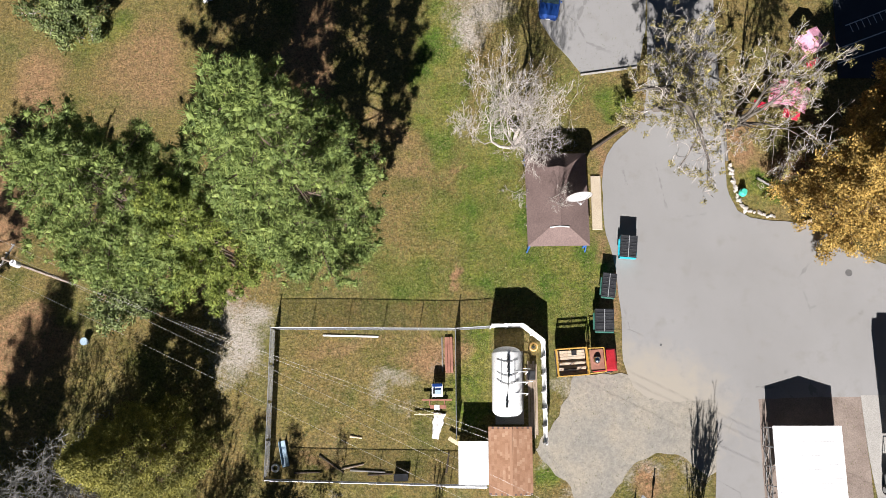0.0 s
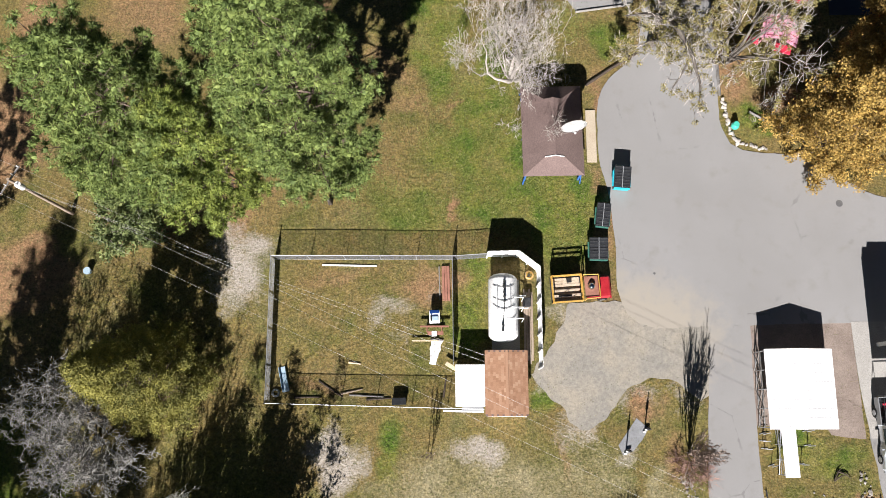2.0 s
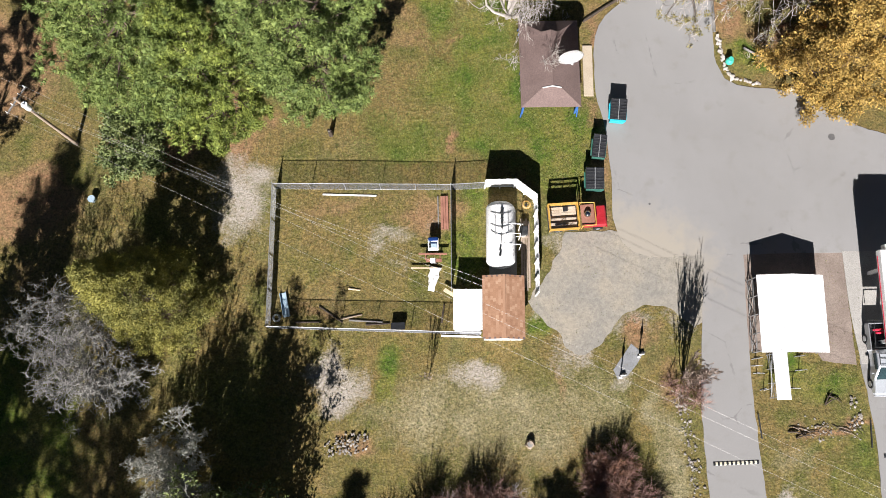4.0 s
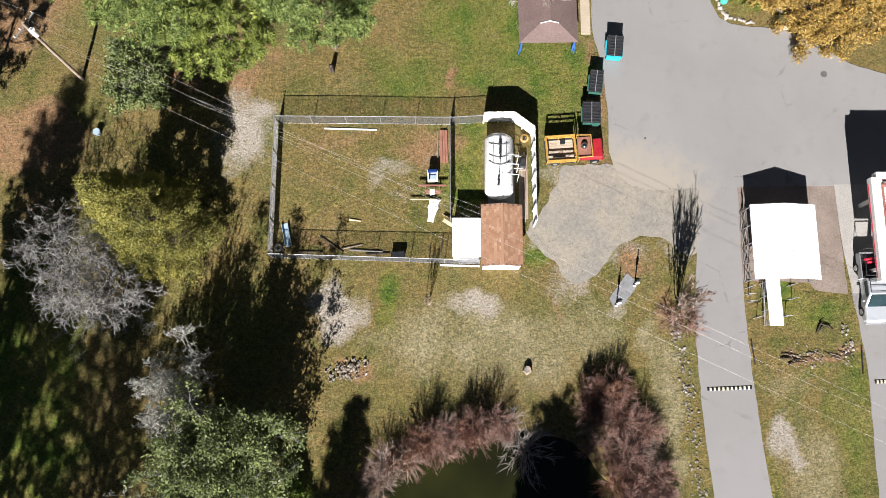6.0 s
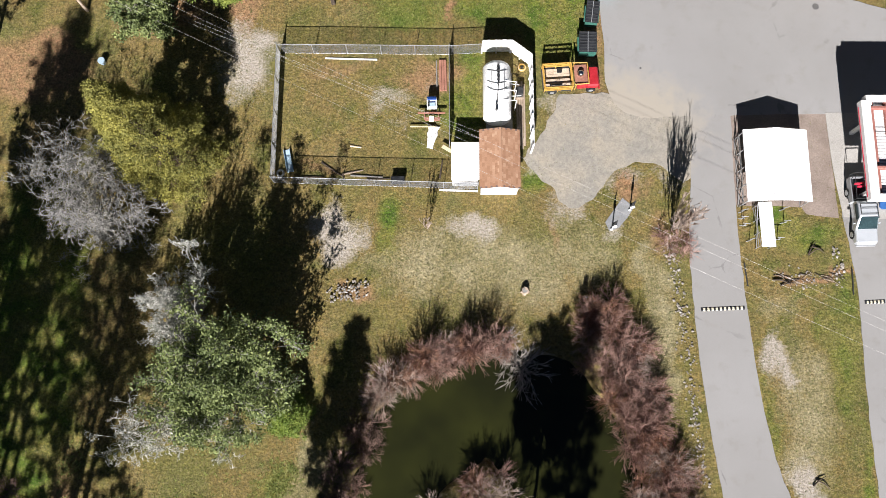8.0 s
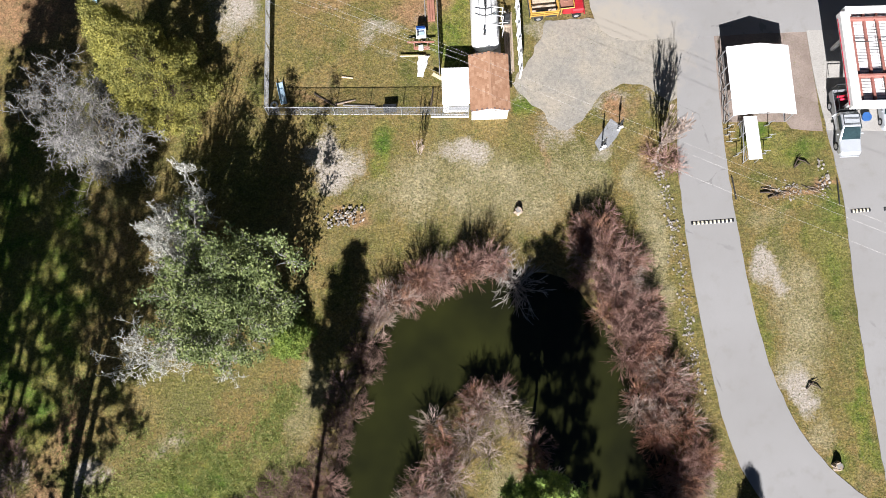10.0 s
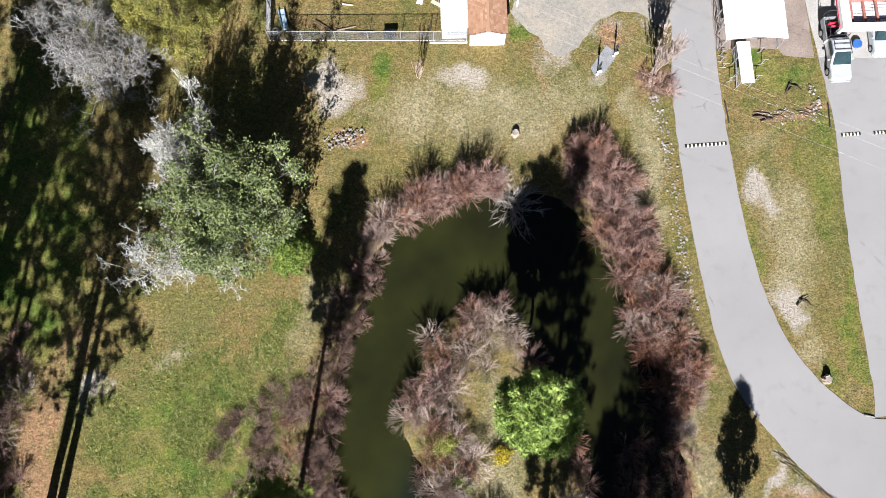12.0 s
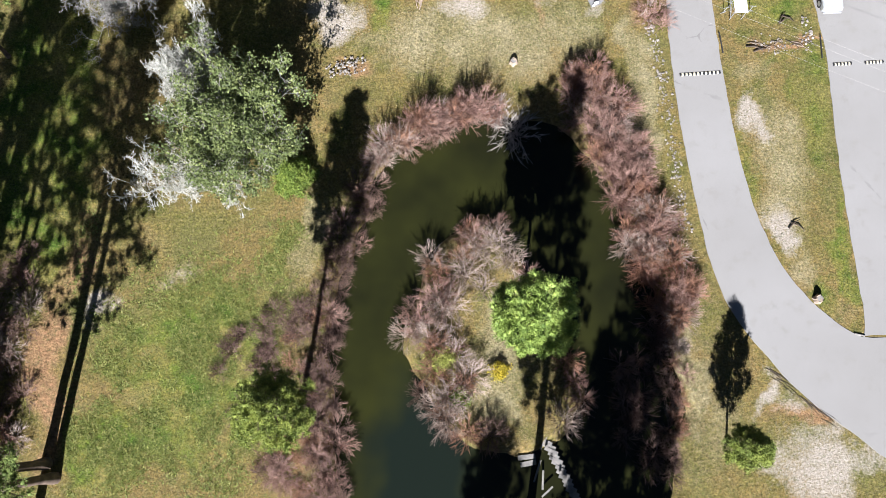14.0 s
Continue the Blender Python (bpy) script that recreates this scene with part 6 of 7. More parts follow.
def farm_truck():
    """An old flatbed; its front points along +x."""
    ob = thing("farm_truck", 11.7, -1.2, 0, 4, "old red truck with worn yellow stake racks on its bed", "truck")
    bm = bmesh.new()
    box(bm, 1.75, 0, 0.95, 1.15, 1.8, 0.7, bev=0.12)
    part("bonnet", bm, RED, ob)
    part("cab", boxes((0.85, 0, 1.2, 0.9, 1.8, 1.1), bev=0.1), RED, ob)
    part("windscreen", boxes((1.3, 0, 1.45, 0.06, 1.5, 0.4), bev=0.02), GLASS, ob)
    part("bumper", boxes((2.42, 0, 0.5, 0.12, 1.8, 0.2), bev=0.03), RED, ob)
    part("bed", boxes((-1.3, 0, 0.85, 2.5, 2.1, 0.14), bev=0.02), DARK_STEEL, ob)
    for k in range(8):
        part("bed_plank", boxes((-1.3, -0.86 + 0.245 * k, 0.95, 2.35, 0.225, 0.06), bev=0.008), TRUCK_PLANK, ob)
    for y in (-1.08, 1.08):
        rack = part("side_rack", rods(((-2.5, y, 0.9), (-2.5, y, 1.85), 0.04), ((-1.3, y, 0.9), (-1.3, y, 1.85), 0.04), ((-0.08, y, 0.9), (-0.08, y, 1.85), 0.04)), YELLOW, ob)
        for z in (1.25, 1.55, 1.85):
            part("rack_rail", boxes((-1.3, y, z, 2.5, 0.05, 0.12)), YELLOW, rack)
        part("side_board", boxes((-1.3, y, 1.05, 2.5, 0.04, 0.32)), DARK_STEEL, rack)
        part("rack_brace", rods(((-2.5, y, 0.95), (-1.3, y, 1.85), 0.025), ((-1.3, y, 0.95), (-0.08, y, 1.85), 0.025)), YELLOW, rack)
    for x in (-2.5, -0.08):
        end = part("end_rack", boxes((x, 0, 1.85, 0.1, 2.2, 0.1), (x, 0, 1.4, 0.06, 2.2, 0.1)), YELLOW, ob)
    part("frame_cage", rods(((0.05, -1.0, 1.98), (1.3, -0.95, 1.94), 0.05), ((0.05, 1.0, 1.98), (1.3, 0.95, 1.94), 0.05), ((1.3, -0.95, 1.94), (1.3, 0.95, 1.94), 0.05), ((0.2, -1.0, 0.9), (0.2, -1.0, 1.98), 0.05), ((0.2, 1.0, 0.9), (0.2, 1.0, 1.98), 0.05), sides=4), YELLOW, ob)
    part("cab_tray", boxes((0.68, 0, 1.8, 1.1, 1.7, 0.08), bev=0.02), RED_WOOD, ob)
    bm = bmesh.new()
    bmesh.ops.create_uvsphere(bm, u_segments=16, v_segments=8, radius=0.3, matrix=Matrix.Translation((0.65, 0.0, 1.95)))
    part("chrome_dome", bm, mottled("chrome", (0.6, 0.6, 0.6), (0.7, 0.7, 0.7), 1, 10, 0.15, 1.0, 0.0), ob, "polished chrome dome", smooth=True)
    part("pole", boxes((-1.4, -0.55, 1.05, 1.1, 0.08, 0.08)), BLACK, ob)
    part("tool_box", boxes((-1.0, 0.75, 1.1, 0.4, 0.4, 0.2), bev=0.02), BLACK, ob)
    for x in (-1.7, 1.7):
        for y in (-0.85, 0.85):
            w = part("wheel", rods(((x, y - 0.14, 0.4), (x, y + 0.14, 0.4), 0.4), sides=18), RUBBER, ob)
            part("rim", rods(((x, y - 0.16, 0.4), (x, y + 0.16, 0.4), 0.2), sides=12), GALV, w)
    return ob


farm_truck()


def dumpster(x, y, rz, w, d, h, paint, label):
    ob = thing("dumpster", x, y, 0.05, rz, label, "dumpster", "dumpsters")
    bm = bmesh.new()
    lo = [bm.verts.new((sx * (w / 2 - 0.06), sy * (d / 2 - (0.16 if sy < 0 else 0.04)), 0.1)) for sx, sy in ((-1, -1), (1, -1), (1, 1), (-1, 1))]
    hi = [bm.verts.new((sx * w / 2, sy * d / 2, h - (0.22 if sy < 0 else 0))) for sx, sy in ((-1, -1), (1, -1), (1, 1), (-1, 1))]
    bm.faces.new(list(reversed(lo)))
    bm.faces.new(hi)
    for k in range(4):
        bm.faces.new((lo[k], lo[(k + 1) % 4], hi[(k + 1) % 4], hi[k]))
    bmesh.ops.recalc_face_normals(bm, faces=bm.faces)
    part("body", bm, paint, ob)
    tilt = math.degrees(math.atan2(0.22, d))
    m = pose(0, 0, h - 0.09, tilt, 0, 0)
    bm = bmesh.new()
    box(bm, 0, 0.06, 0.02, w + 0.04, d - 0.1, 0.05, m)
    lid = part("lid", bm, BLACK, ob)
    for k in range(7):
        bm = bmesh.new()
        box(bm, 0, -d / 2 + 0.22 + (d - 0.3) * k / 6, 0.06, w - 0.06, 0.07, 0.04, m)
        part("lid_rib", bm, DARK_STEEL, lid)
    bm = bmesh.new()
    box(bm, 0, 0.06, 0.07, 0.05, d - 0.14, 0.05, m)
    part("lid_seam", bm, GALV, lid)
    for sx in (-1, 1):
        part("lift_pocket", boxes((sx * (w / 2 + 0.05), 0, h * 0.6, 0.12, d * 0.7, 0.14), bev=0.01), paint, ob)
        for sy in (-1, 1):
            part("caster", rods(((sx * (w / 2 - 0.2), sy * (d / 2 - 0.3), 0.0), (sx * (w / 2 - 0.2), sy * (d / 2 - 0.3), 0.12), 0.06)), RUBBER, ob)
    return ob


dumpster(15.45, 8.2, -5, 1.35, 1.95, 1.3, CYAN, "bright cyan dumpster with a ribbed black lid")
dumpster(13.7, 4.95, -7, 1.1, 2.1, 1.2, DARK_GREEN, "dark green narrow dumpster with a black lid")
dumpster(13.2, 2.05, -1, 1.5, 1.95, 1.3, DARK_GREEN, "green dumpster with a ribbed black lid")


# ---- pavilion ----
def pavilion():
    x0, x1, y0, y1, ze, zr = 6.95, 12.05, 8.1, 16.0, 2.15, 3.4
    w, d = x1 - x0, y1 - y0
    ob = thing("pavilion", (x0 + x1) / 2, (y0 + y1) / 2, 0, 0.8, "pavilion with a brown hipped roof on blue posts", "pavilion")
    hip = 1.45
    zg = zr - 0.35
    bm = bmesh.new()
    e = [bm.verts.new((sx * w / 2, sy * d / 2, ze)) for sx, sy in ((-1, -1), (1, -1), (1, 1), (-1, 1))]
    gs = [bm.verts.new((q, -d / 2 + hip, zg)) for q in (-0.72, 0.72)]
    gn = [bm.verts.new((q, d / 2 - hip, zg)) for q in (-0.72, 0.72)]
    rs, rn = bm.verts.new((0, -d / 2 + hip, zr)), bm.verts.new((0, d / 2 - hip, zr))
    for f in ((e[0], e[1], gs[1], gs[0]), (e[2], e[3], gn[0], gn[1]), (e[1], e[2], gn[1], rn, rs, gs[1]), (e[3], e[0], gs[0], rs, rn, gn[0]), (gs[0], gs[1], rs), (gn[1], gn[0], rn), (e[3], e[2], e[1], e[0])):
        bm.faces.new(f)
    bmesh.ops.recalc_face_normals(bm, faces=bm.faces)
    bmesh.ops.triangulate(bm, faces=bm.faces)
    roof = part("roof", bm, BROWN_ROOF, ob)
    part("ridge_cap", boxes((0, 0, zr + 0.02, 0.18, d - 2 * hip, 0.05), bev=0.01), BROWN_ROOF, roof)
    part("gable_trim", rods(((-0.78, -d / 2 + hip - 0.06, zg), (0, -d / 2 + hip - 0.06, zr + 0.02), 0.05), ((0, -d / 2 + hip - 0.06, zr + 0.02), (0.78, -d / 2 + hip - 0.06, zg), 0.05), sides=4), WHITE, roof)
    for sx in (-1, 1):
        part("eave_board", boxes((sx * (w / 2 - 0.02), 0, ze - 0.06, 0.04, d, 0.12)), BROWN_ROOF, roof)
        for sy in (-1, 0, 1):
            part("post", boxes((sx * (w / 2 - 0.25), sy * (d / 2 - 0.28), ze / 2, 0.16, 0.16, ze), bev=0.01), BLUE_POST, ob)
        for sy in (-1, 1):
            part("post_brace", rods(((sx * (w / 2 - 0.1), sy * (d / 2 + 0.12), 0.1), (sx * (w / 2 - 0.2), sy * (d / 2 - 0.2), 1.6), 0.06), sides=4), BLUE_POST, ob)
    part("floor_slab", boxes((0, 0.5, 0.05, w - 1.4, d - 2.2, 0.1), bev=0.01), CONCRETE, ob)
    return ob


pavilion()


def satellite_dish(x, y, z):
    ob = thing("satellite_dish", x, y, z, 0, "large white satellite dish mounted over the pavilion roof", "satellite dish")
    m = pose(0, 0, 0.75, 84, 0, 8)
    bm = bmesh.new()
    rings = []
    for k in range(7):
        r = 1.08 * k / 6
        zz = 0.26 * (r / 1.08) ** 2
        rings.append([bm.verts.new(m @ Vector((r * math.cos(a * math.pi / 12), r * math.sin(a * math.pi / 12), zz))) for a in range(24)] if k else [bm.verts.new(m @ Vector((0, 0, 0)))])
    for a in range(24):
        bm.faces.new((rings[0][0], rings[1][a], rings[1][(a + 1) % 24]))
    for p, q in zip(rings[1:], rings[2:]):
        for a in range(24):
            bm.faces.new((p[a], q[a], q[(a + 1) % 24], p[(a + 1) % 24]))
    bmesh.ops.solidify(bm, geom=list(bm.faces), thickness=0.02)
    part("reflector", bm, WHITE, ob, smooth=True)
    focus = m @ Vector((0, 0, 0.95))
    for a in (0.5, 2.6, 4.7):
        part("feed_strut", rods((tuple(m @ Vector((1.05 * math.cos(a), 1.05 * math.sin(a), 0.26))), tuple(focus), 0.015), sides=4), GALV, ob)
    part("feed_horn", rods((tuple(focus), tuple(m @ Vector((0, 0, 0.8))), 0.07)), WHITE, ob)
    part("mast", rods(((0, 0.1, -1.0), (0, 0.1, 0.75), 0.05)), GALV, ob)
    return ob


satellite_dish(11.0, 12.0, 3.25)
kerb_log = part("kerb_log", rods(((12.85, 17.0, 0.12), (15.2, 18.6, 0.12), 0.14), ((15.2, 18.6, 0.12), (17.65, 20.1, 0.12), 0.14)), DARK_WOOD)
tagged(kerb_log, "dark timber kerb between lawn and yard", "kerb")
for x1, y1, x2, y2 in ((27.0, 14.5, 30.9, 12.1), (24.55, 16.0, 24.5, 20.5), (12.2, 24.0, 17.2, 24.7)):
    ed = part("timber_edging", rods(((x1, y1, 0.09), (x2, y2, 0.09), 0.13), sides=4), GREY_WOOD)
    tagged(ed, "grey squared timber edging a planted bed", "timber", "timber edgings")
urn = thing("garden_urn", 25.6, 13.1, 0, 0, "round teal glazed garden urn on the lawn", "urn")
bm = bmesh.new()
bmesh.ops.create_uvsphere(bm, u_segments=18, v_segments=10, radius=0.36, matrix=Matrix.Translation((0, 0, 0.34)))
part("bowl", bm, TEAL, urn, smooth=True)
part("neck", rods(((0, 0, 0.6), (0, 0, 0.78), 0.2, 0.24), sides=16), TEAL, urn)
for x, y, ln, rz, m in ((30.9, 10.55, 0.9, 12, PALE_WOOD), (8.2, 33.5, 1.2, 20, GREY_WOOD)):
    sb = part("timber_block", boxes((0, 0, 0.15, ln, 0.3, 0.3), bev=0.02), m)
    sb.matrix_basis = pose(x, y, 0, 0, 0, rz)
    tagged(sb, "pale timber block at the verge", "block")
IRON = mottled("worn_iron", (0.10, 0.10, 0.10), (0.17, 0.165, 0.16), 3, 25, 0.7, 0.3, 0.1)
for x, y, r in ((34.05, 6.2, 0.3), (31.55, 8.3, 0.12), (18.0, 0.2, 0.1)):
    mh = part("drain_cover", rods(((x, y, 0.045), (x, y, 0.056), r), sides=20), IRON)
    tagged(mh, "round dark iron drain cover in asphalt", "drain cover", "drain covers")


# ---- play house ----
play = thing("play_house", 29.6, 21.2, 0, -18, "pink and red wooden play house under bare branches", "play house")
for sx in (-1, 1):
    bm = bmesh.new()
    box(bm, sx * 0.85, 0, 0, 1.8, 2.3, 0.06, pose(0, 0, 2.6, 0, sx * 24, 0))
    rp = part("roof_panel", bm, PINK_PAINT, play)
    for k in range(4):
        bm = bmesh.new()
        box(bm, sx * 0.85, -0.9 + 0.6 * k, 0.045, 1.75, 0.05, 0.03, pose(0, 0, 2.6, 0, sx * 24, 0))
        part("batten", bm, RED, rp)
for sx in (-1.2, 1.2):
    for sy in (-0.9, 0.9):
        part("post", boxes((sx, sy, 1.1, 0.1, 0.1, 2.2)), PINK_PAINT, play)
part("slide", boxes((-1.9, -1.0, 0.9, 1.1, 0.6, 0.08, pose(0, 0, 0, 0, 0, 0)), bev=0.03), BRIGHT_RED, play)
part("awning", boxes((0.6, -1.55, 1.8, 1.4, 0.8, 0.05), bev=0.02), BRIGHT_RED, play)
part("platform", boxes((0, 0, 1.1, 2.4, 2.0, 0.08)), WOOD, play)
play2 = thing("play_house", 32.0, 26.2, 0, 30, "small pink play house with a red step", "play house")
for sx in (-1, 1):
    bm = bmesh.new()
    box(bm, sx * 0.6, 0, 0, 1.3, 1.9, 0.06, pose(0, 0, 2.4, 0, sx * 24, 0))
    part("roof_panel", bm, PINK_PAINT, play2)
part("step", boxes((-0.4, -1.5, 0.8, 1.4, 0.6, 0.08), bev=0.02), BRIGHT_RED, play2)
for sx in (-0.9, 0.9):
    for sy in (-0.7, 0.7):
        part("post", boxes((sx, sy, 1.05, 0.1, 0.1, 2.1)), PINK_PAINT, play2)


# ---- utility poles and cables ----
def utility_pole(x, y, h, rz, with_can=True):
    ob = thing("utility_pole", x, y, 0, rz, "wooden utility pole with a cross-arm and transformer" if with_can else "wooden utility pole with a cross-arm", "utility pole", "utility poles")
    part("pole", rods(((0, 0, -0.2), (0, 0, h), 0.16, 0.11), sides=10), WOOD, ob)
    part("cross_arm", boxes((0.0, 0.14, h - 0.5, 2.5, 0.1, 0.12), bev=0.01), GREY_WOOD, ob)
    for q in (-1.15, -0.45, 0.45, 1.15):
        part("insulator", rods(((q, 0.14, h - 0.44), (q, 0.14, h - 0.2), 0.05, 0.035)), WHITE, ob)
    part("arm_brace", rods(((-0.6, 0.14, h - 0.5), (0, 0.12, h - 1.1), 0.02), ((0.6, 0.14, h - 0.5), (0, 0.12, h - 1.1), 0.02), sides=4), GALV, ob)
    if with_can:
        c = part("transformer", rods(((0, -0.42, h - 1.5), (0, -0.42, h - 0.7), 0.24), sides=14), WHITE, ob, "white cylindrical transformer")
        part("bushing", rods(((0, -0.42, h - 0.7), (0, -0.42, h - 0.5), 0.06)), GALV, c)
    return ob


P1, P2, ARM = Vector((-31.4, 5.55, 0)), Vector((79.0, -46.2, 0)), 62.0
utility_pole(P1.x, P1.y, 10.4, ARM)
utility_pole(P2.x, P2.y, 10.4, ARM, False)


def cable(a, b, sag, r=0.0065):
    n = 40
    q = np.linspace(0, 1, n)
    s = Soup()
    s.tube(np.stack([a[0] + (b[0] - a[0]) * q, a[1] + (b[1] - a[1]) * q, a[2] + (b[2] - a[2]) * q - sag * 4 * q * (1 - q)], axis=1), [r] * n, 4)
    ob = part("overhead_cable", s.data(), CABLE)
    return tagged(ob, "thin pale overhead cable strung between utility poles", "cable", "overhead cables")


ax, ay = math.cos(radians(ARM)), math.sin(radians(ARM))
for q in (-1.15, 0.45, 1.15):
    cable((P1.x + ax * q, P1.y + ay * q, 10.2), (P2.x + ax * q, P2.y + ay * q, 10.2), 1.6)
cable((P1.x, P1.y, 8.4), (3.6, -6.8, 2.75), 0.5)
cable((P1.x, P1.y, 7.9), (3.6, -7.3, 2.6), 0.6)
cable((P1.x + ax * 1.1, P1.y + ay * 1.1, 10.2), (P1.x - 48, P1.y + 21, 10), 1.2)

# ---- posts, speed bumps, stumps, dock ----
for x, y, h in ((14.95, -14.2, 2.1), (16.55, -12.5, 2.0)):
    ob = thing("gate_post", x, y, 0.03, 10, "dark steel post in a white-footed base", "post", "gate posts")
    part("shaft", rods(((0, 0, 0), (0, 0, h), 0.06, 0.05)), DARK_STEEL, ob)
    part("collar", rods(((0, 0, h * 0.55), (0, 0, h * 0.75), 0.11), sides=8), DARK_STEEL, ob)
    part("foot", boxes((0.16, -0.05, 0.12, 0.42, 0.2, 0.24), bev=0.04), WHITE, ob)
    part("foot_block", boxes((-0.12, -0.25, 0.08, 0.22, 0.16, 0.16), bev=0.03), WHITE, ob)


def speed_bump(x, y, ln, rz, n):
    ob = thing("speed_bump", x, y, 0.046, rz, "rubber speed bump with black and yellow stripes", "speed bump", "speed bumps")
    for k in range(n):
        bm = bmesh.new()
        w = ln / n
        v = [bm.verts.new((k * w + dx, dy, z)) for dx in (0.004, w - 0.004) for dy, z in ((-0.17, 0), (-0.09, 0.06), (0.09, 0.06), (0.17, 0))]
        for i in range(3):
            bm.faces.new((v[i], v[i + 1], v[i + 5], v[i + 4]))
        bm.faces.new((v[0], v[3], v[2], v[1]))
        bm.faces.new((v[4], v[5], v[6], v[7]))
        bm.faces.new((v[0], v[4], v[7], v[3]))
        bmesh.ops.recalc_face_normals(bm, faces=bm.faces)
        part("segment", bm, BLACK if k % 2 == 0 else mottled_yellow, ob)
    return ob


mottled_yellow = mottled("worn_yellow_stripe", (0.50, 0.45, 0.31), (0.62, 0.58, 0.46), 3, 20, 0.8, bump=0.1)
speed_bump(22.05, -21.25, 3.65, 2.5, 21)
speed_bump(35.75, -20.6, 1.7, 2.5, 11)
speed_bump(38.6, -20.5, 1.7, 2.5, 11)


def stump(x, y, r, h, label="weathered cut tree stump in the grass"):
    ob = thing("tree_stump", x, y, ground_z(x, y), rnd.uniform(0, 360), label, "stump", "tree stumps")
    bm = bmesh.new()
    n = 14
    lo = [bm.verts.new((math.cos(k * 6.283 / n) * r * (1.35 + 0.3 * math.sin(k * 2.1)), math.sin(k * 6.283 / n) * r * (1.35 + 0.3 * math.sin(k * 2.1)), -0.05)) for k in range(n)]
    hi = [bm.verts.new((math.cos(k * 6.283 / n) * r * (1 + 0.1 * math.sin(k * 3)), math.sin(k * 6.283 / n) * r * (1 + 0.1 * math.sin(k * 3)), h * (1 + 0.12 * math.sin(k)))) for k in range(n)]
    for k in range(n):
        bm.faces.new((lo[k], lo[(k + 1) % n], hi[(k + 1) % n], hi[k]))
    bm.faces.new(hi)
    bmesh.ops.recalc_face_normals(bm, faces=bm.faces)
    part("bark", bm, DARK_WOOD if h > 0.8 else WOOD, ob)
    part("cut_face", rods(((0, 0, h * 0.9), (0, 0, h * 1.02), r * 0.8), sides=12), GREY_WOOD, ob)
    return ob


stump(7.4, -19.75, 0.28, 0.45)
stump(12.3, -20.4, 0.14, 1.25, "tall thin dark broken stump by the shrubs")
stump(31.85, -41.5, 0.3, 0.6)
stump(-9.35, 6.4, 0.16, 1.15, "tall dark stump beneath the pine")
for x, y, rz in ((31.9, -16.3, 30), (32.2, -16.1, -25), (31.7, -16.0, 60), (29.1, -18.9, -20), (29.4, -19.1, 15), (28.8, -18.8, -5), (30.6, -35.0, 40), (30.9, -35.2, -30)):
    lg = part("dead_branch", rods(((-0.6, 0, 0.1), (0.1, 0.05, 0.2), 0.07, 0.05), ((0.1, 0.05, 0.2), (0.7, -0.1, 0.12), 0.05, 0.02)), DARK_WOOD)
    lg.matrix_basis = pose(x, y, 0, 0, 0, rz)
    tagged(lg, "dark broken branch lying on the grass", "branch", "dead branches")
for k in range(16):
    x, y, rz = rnd.uniform(28.9, 34.2), -18.6 + rng.normal() * 0.3, rnd.uniform(-35, 35)
    ln = rnd.uniform(0.3, 0.8)
    lg = part("dead_branch", rods(((-ln, 0, 0.05), (0.1, 0.06, 0.12), 0.03, 0.025), ((0.1, 0.06, 0.12), (ln, -0.1, 0.06), 0.025, 0.012)), DARK_WOOD if k % 3 else WOOD)
    lg.matrix_basis = pose(x, y, 0, 0, 0, rz)
    tagged(lg, "broken branch lying on the rubble ridge", "branch", "dead branches")
for k in range(18):
    u = rnd.random()
    ln = rnd.uniform(0.5, 1.1)
    lg = part("dead_branch", rods(((-ln, 0, 0.03), (0, 0.05, 0.06), 0.025, 0.02), ((0, 0.05, 0.06), (ln, 0.0, 0.03), 0.02, 0.01)), DARK_WOOD)
    lg.matrix_basis = pose(27.9 + 4.2 * u + rng.normal() * 0.2, -47.9 - 3.9 * u + rng.normal() * 0.3, 0, 0, 0, -42 + rnd.uniform(-10, 10))
    tagged(lg, "thin dark branch lying on bare earth", "branch", "dead branches")
kerb = part("kerb_stone", boxes((0, 0, 0.06, 0.9, 0.14, 0.12), bev=0.03), GREY_WOOD)
kerb.matrix_basis = pose(35.0, -44.55, 0, 0, 0, -14)
tagged(kerb, "short dark timber kerb at the verge tip", "kerb")
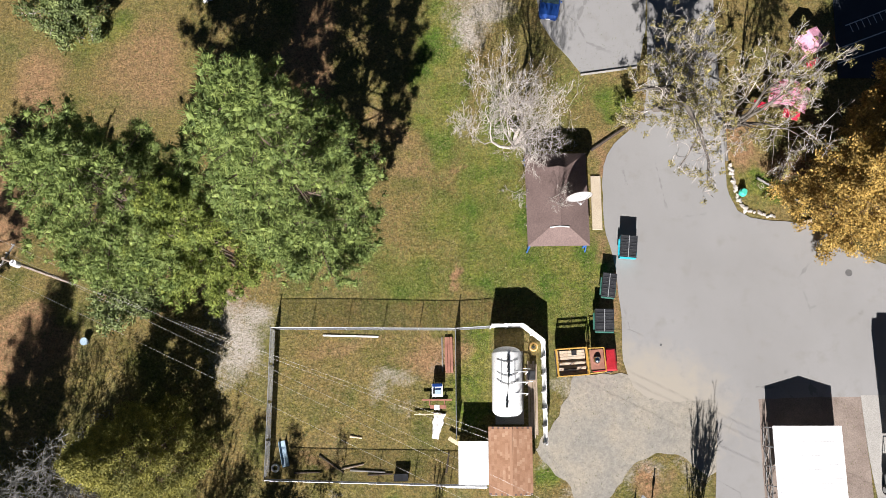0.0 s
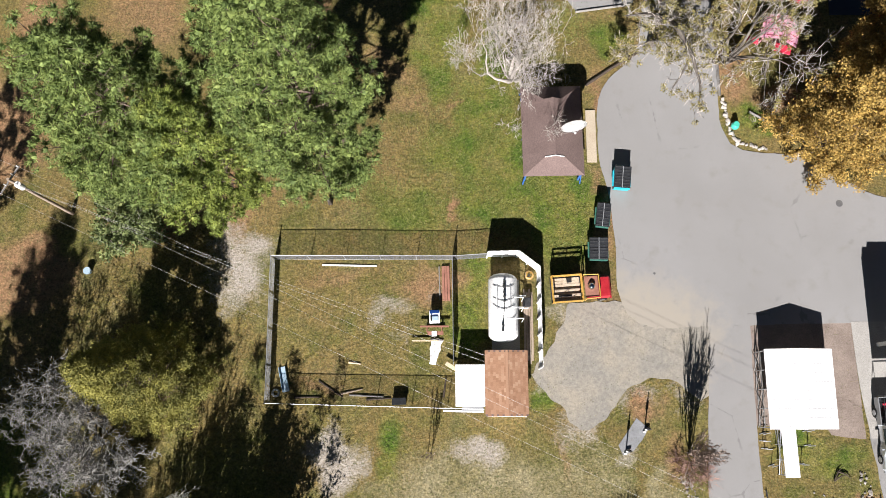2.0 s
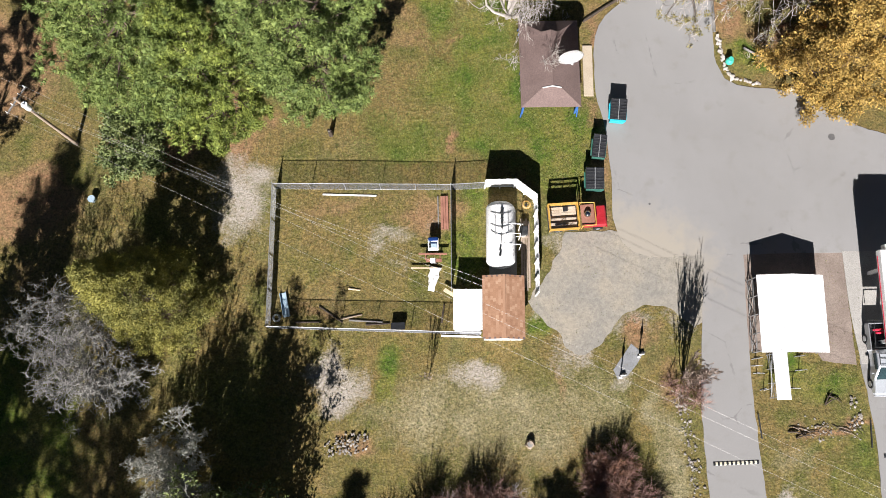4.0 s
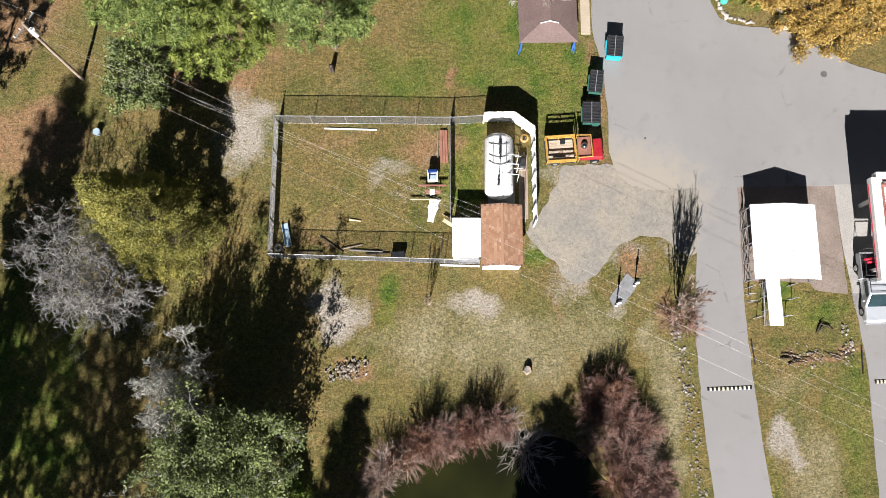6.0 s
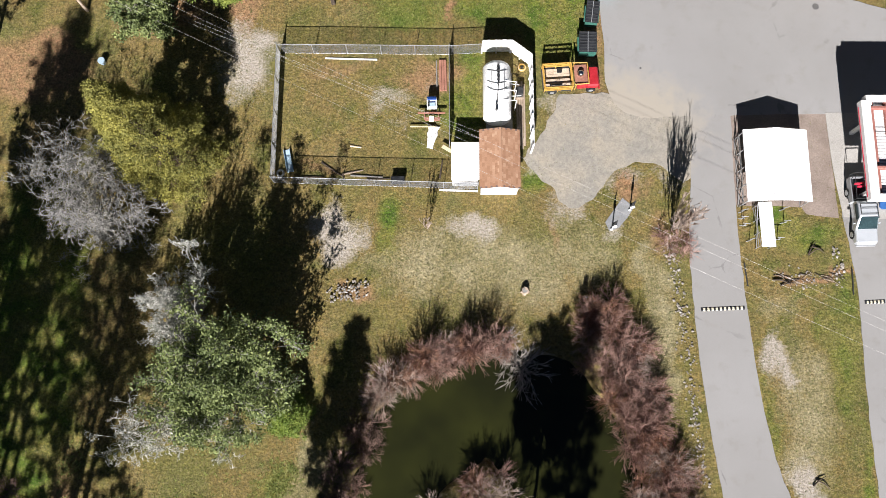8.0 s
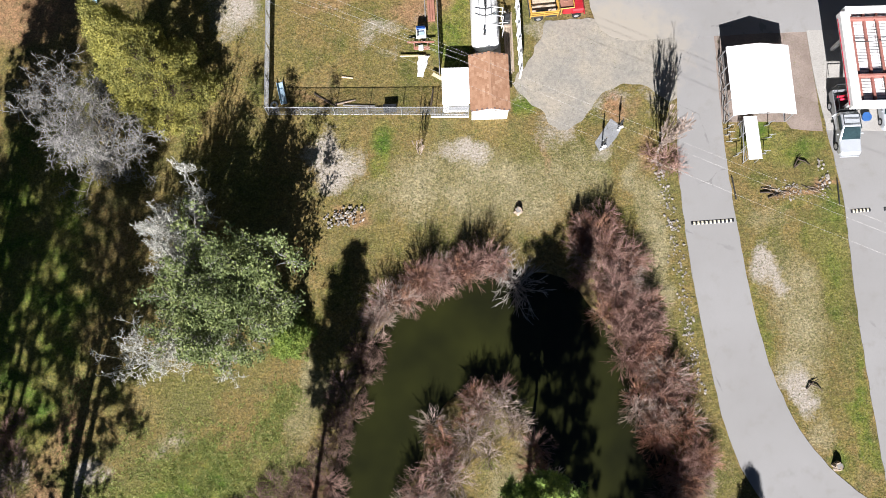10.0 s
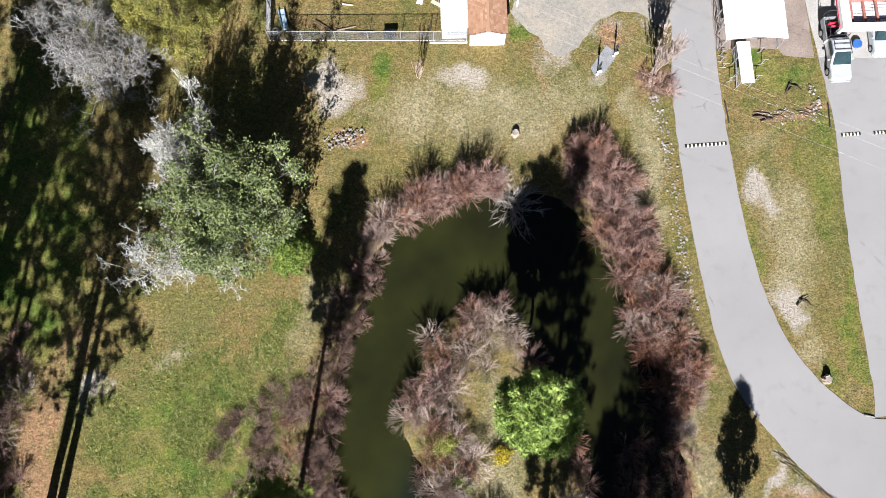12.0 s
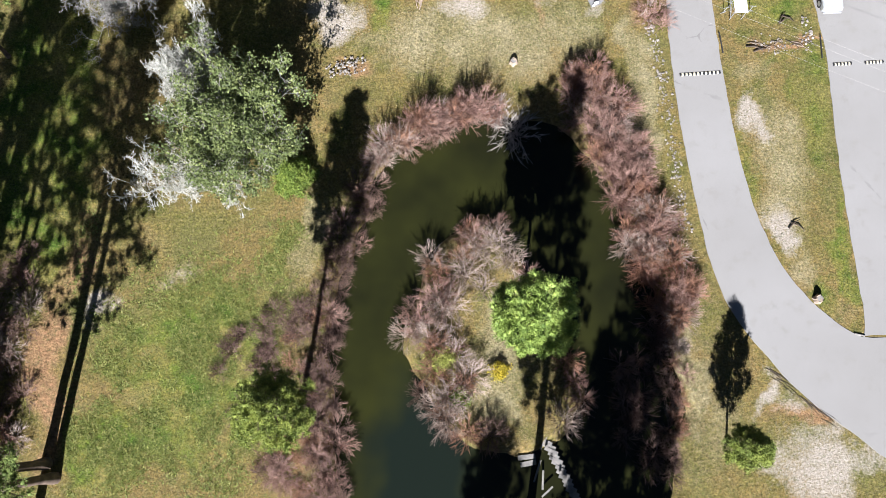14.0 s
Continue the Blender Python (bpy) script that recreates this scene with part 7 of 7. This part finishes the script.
for x, y, ln, rz in ((26.0, -18.3, 2.0, 95), (34.9, -18.9, 2.2, 88)):
    rl = part("edge_rail", boxes((0, 0, 0.1, ln, 0.08, 0.14), bev=0.01), DARK_STEEL)
    rl.matrix_basis = pose(x, y, 0, 0, 0, rz)
    tagged(rl, "low dark rail along the road edge", "rail", "edge rails")
jetty = thing("broken_jetty", 9.4, -53.4, -0.45, 0, "collapsed grey timber jetty at the island", "jetty")
for k in range(13):
    p = part("plank", boxes((0, 0, 0, 1.15 if k % 3 else 0.95, 0.3, 0.05), bev=0.01), GREY_WOOD, jetty)
    p.matrix_basis = pose(-0.75 + 0.17 * k, 0.95 - 0.36 * k, 0.35 + rnd.uniform(-0.04, 0.04), 0, rnd.uniform(-4, 4), -26 + rnd.uniform(-6, 6))
for k, (x, y, ln, rz) in enumerate(((-2.4, -0.2, 1.4, 5), (-2.3, -0.7, 1.3, 10), (-1.6, -1.3, 1.8, 70), (-1.2, -2.0, 1.5, 85), (-1.0, 0.9, 1.2, 60), (-0.9, -2.9, 1.2, 40))):
    p = part("loose_plank", boxes((0, 0, 0.2, ln, 0.16 if k > 1 else 0.4, 0.05), bev=0.01), GREY_WOOD, jetty)
    p.matrix_basis = pose(x, y, 0.05 * k, 0, 0, rz)
for x, y in ((-0.8, 0.6), (0.2, -1.4), (1.0, -3.2)):
    part("pile", rods(((x, y, -1.0), (x, y, 0.7), 0.09)), GREY_WOOD, jetty)
bucket = thing("blue_bucket", -29.5, 0.5, 0, 30, "pale blue plastic bucket on the ground", "bucket")
part("body", rods(((0, 0, 0), (0, 0, 0.5), 0.22, 0.3), sides=14), LIGHT_BLUE, bucket)
part("rim", rods(((0, 0, 0.5), (0, 0, 0.54), 0.32), sides=14), LIGHT_BLUE, bucket)
bale = thing("white_sacks", -21.4, 31.3, 0, 15, "white sacks lying on the bare grass", "sacks")
for k in range(3):
    part("sack", boxes((0.5 * k, 0.1 * k, 0.18, 0.45, 0.7, 0.3), bev=0.09), WHITE, bale)
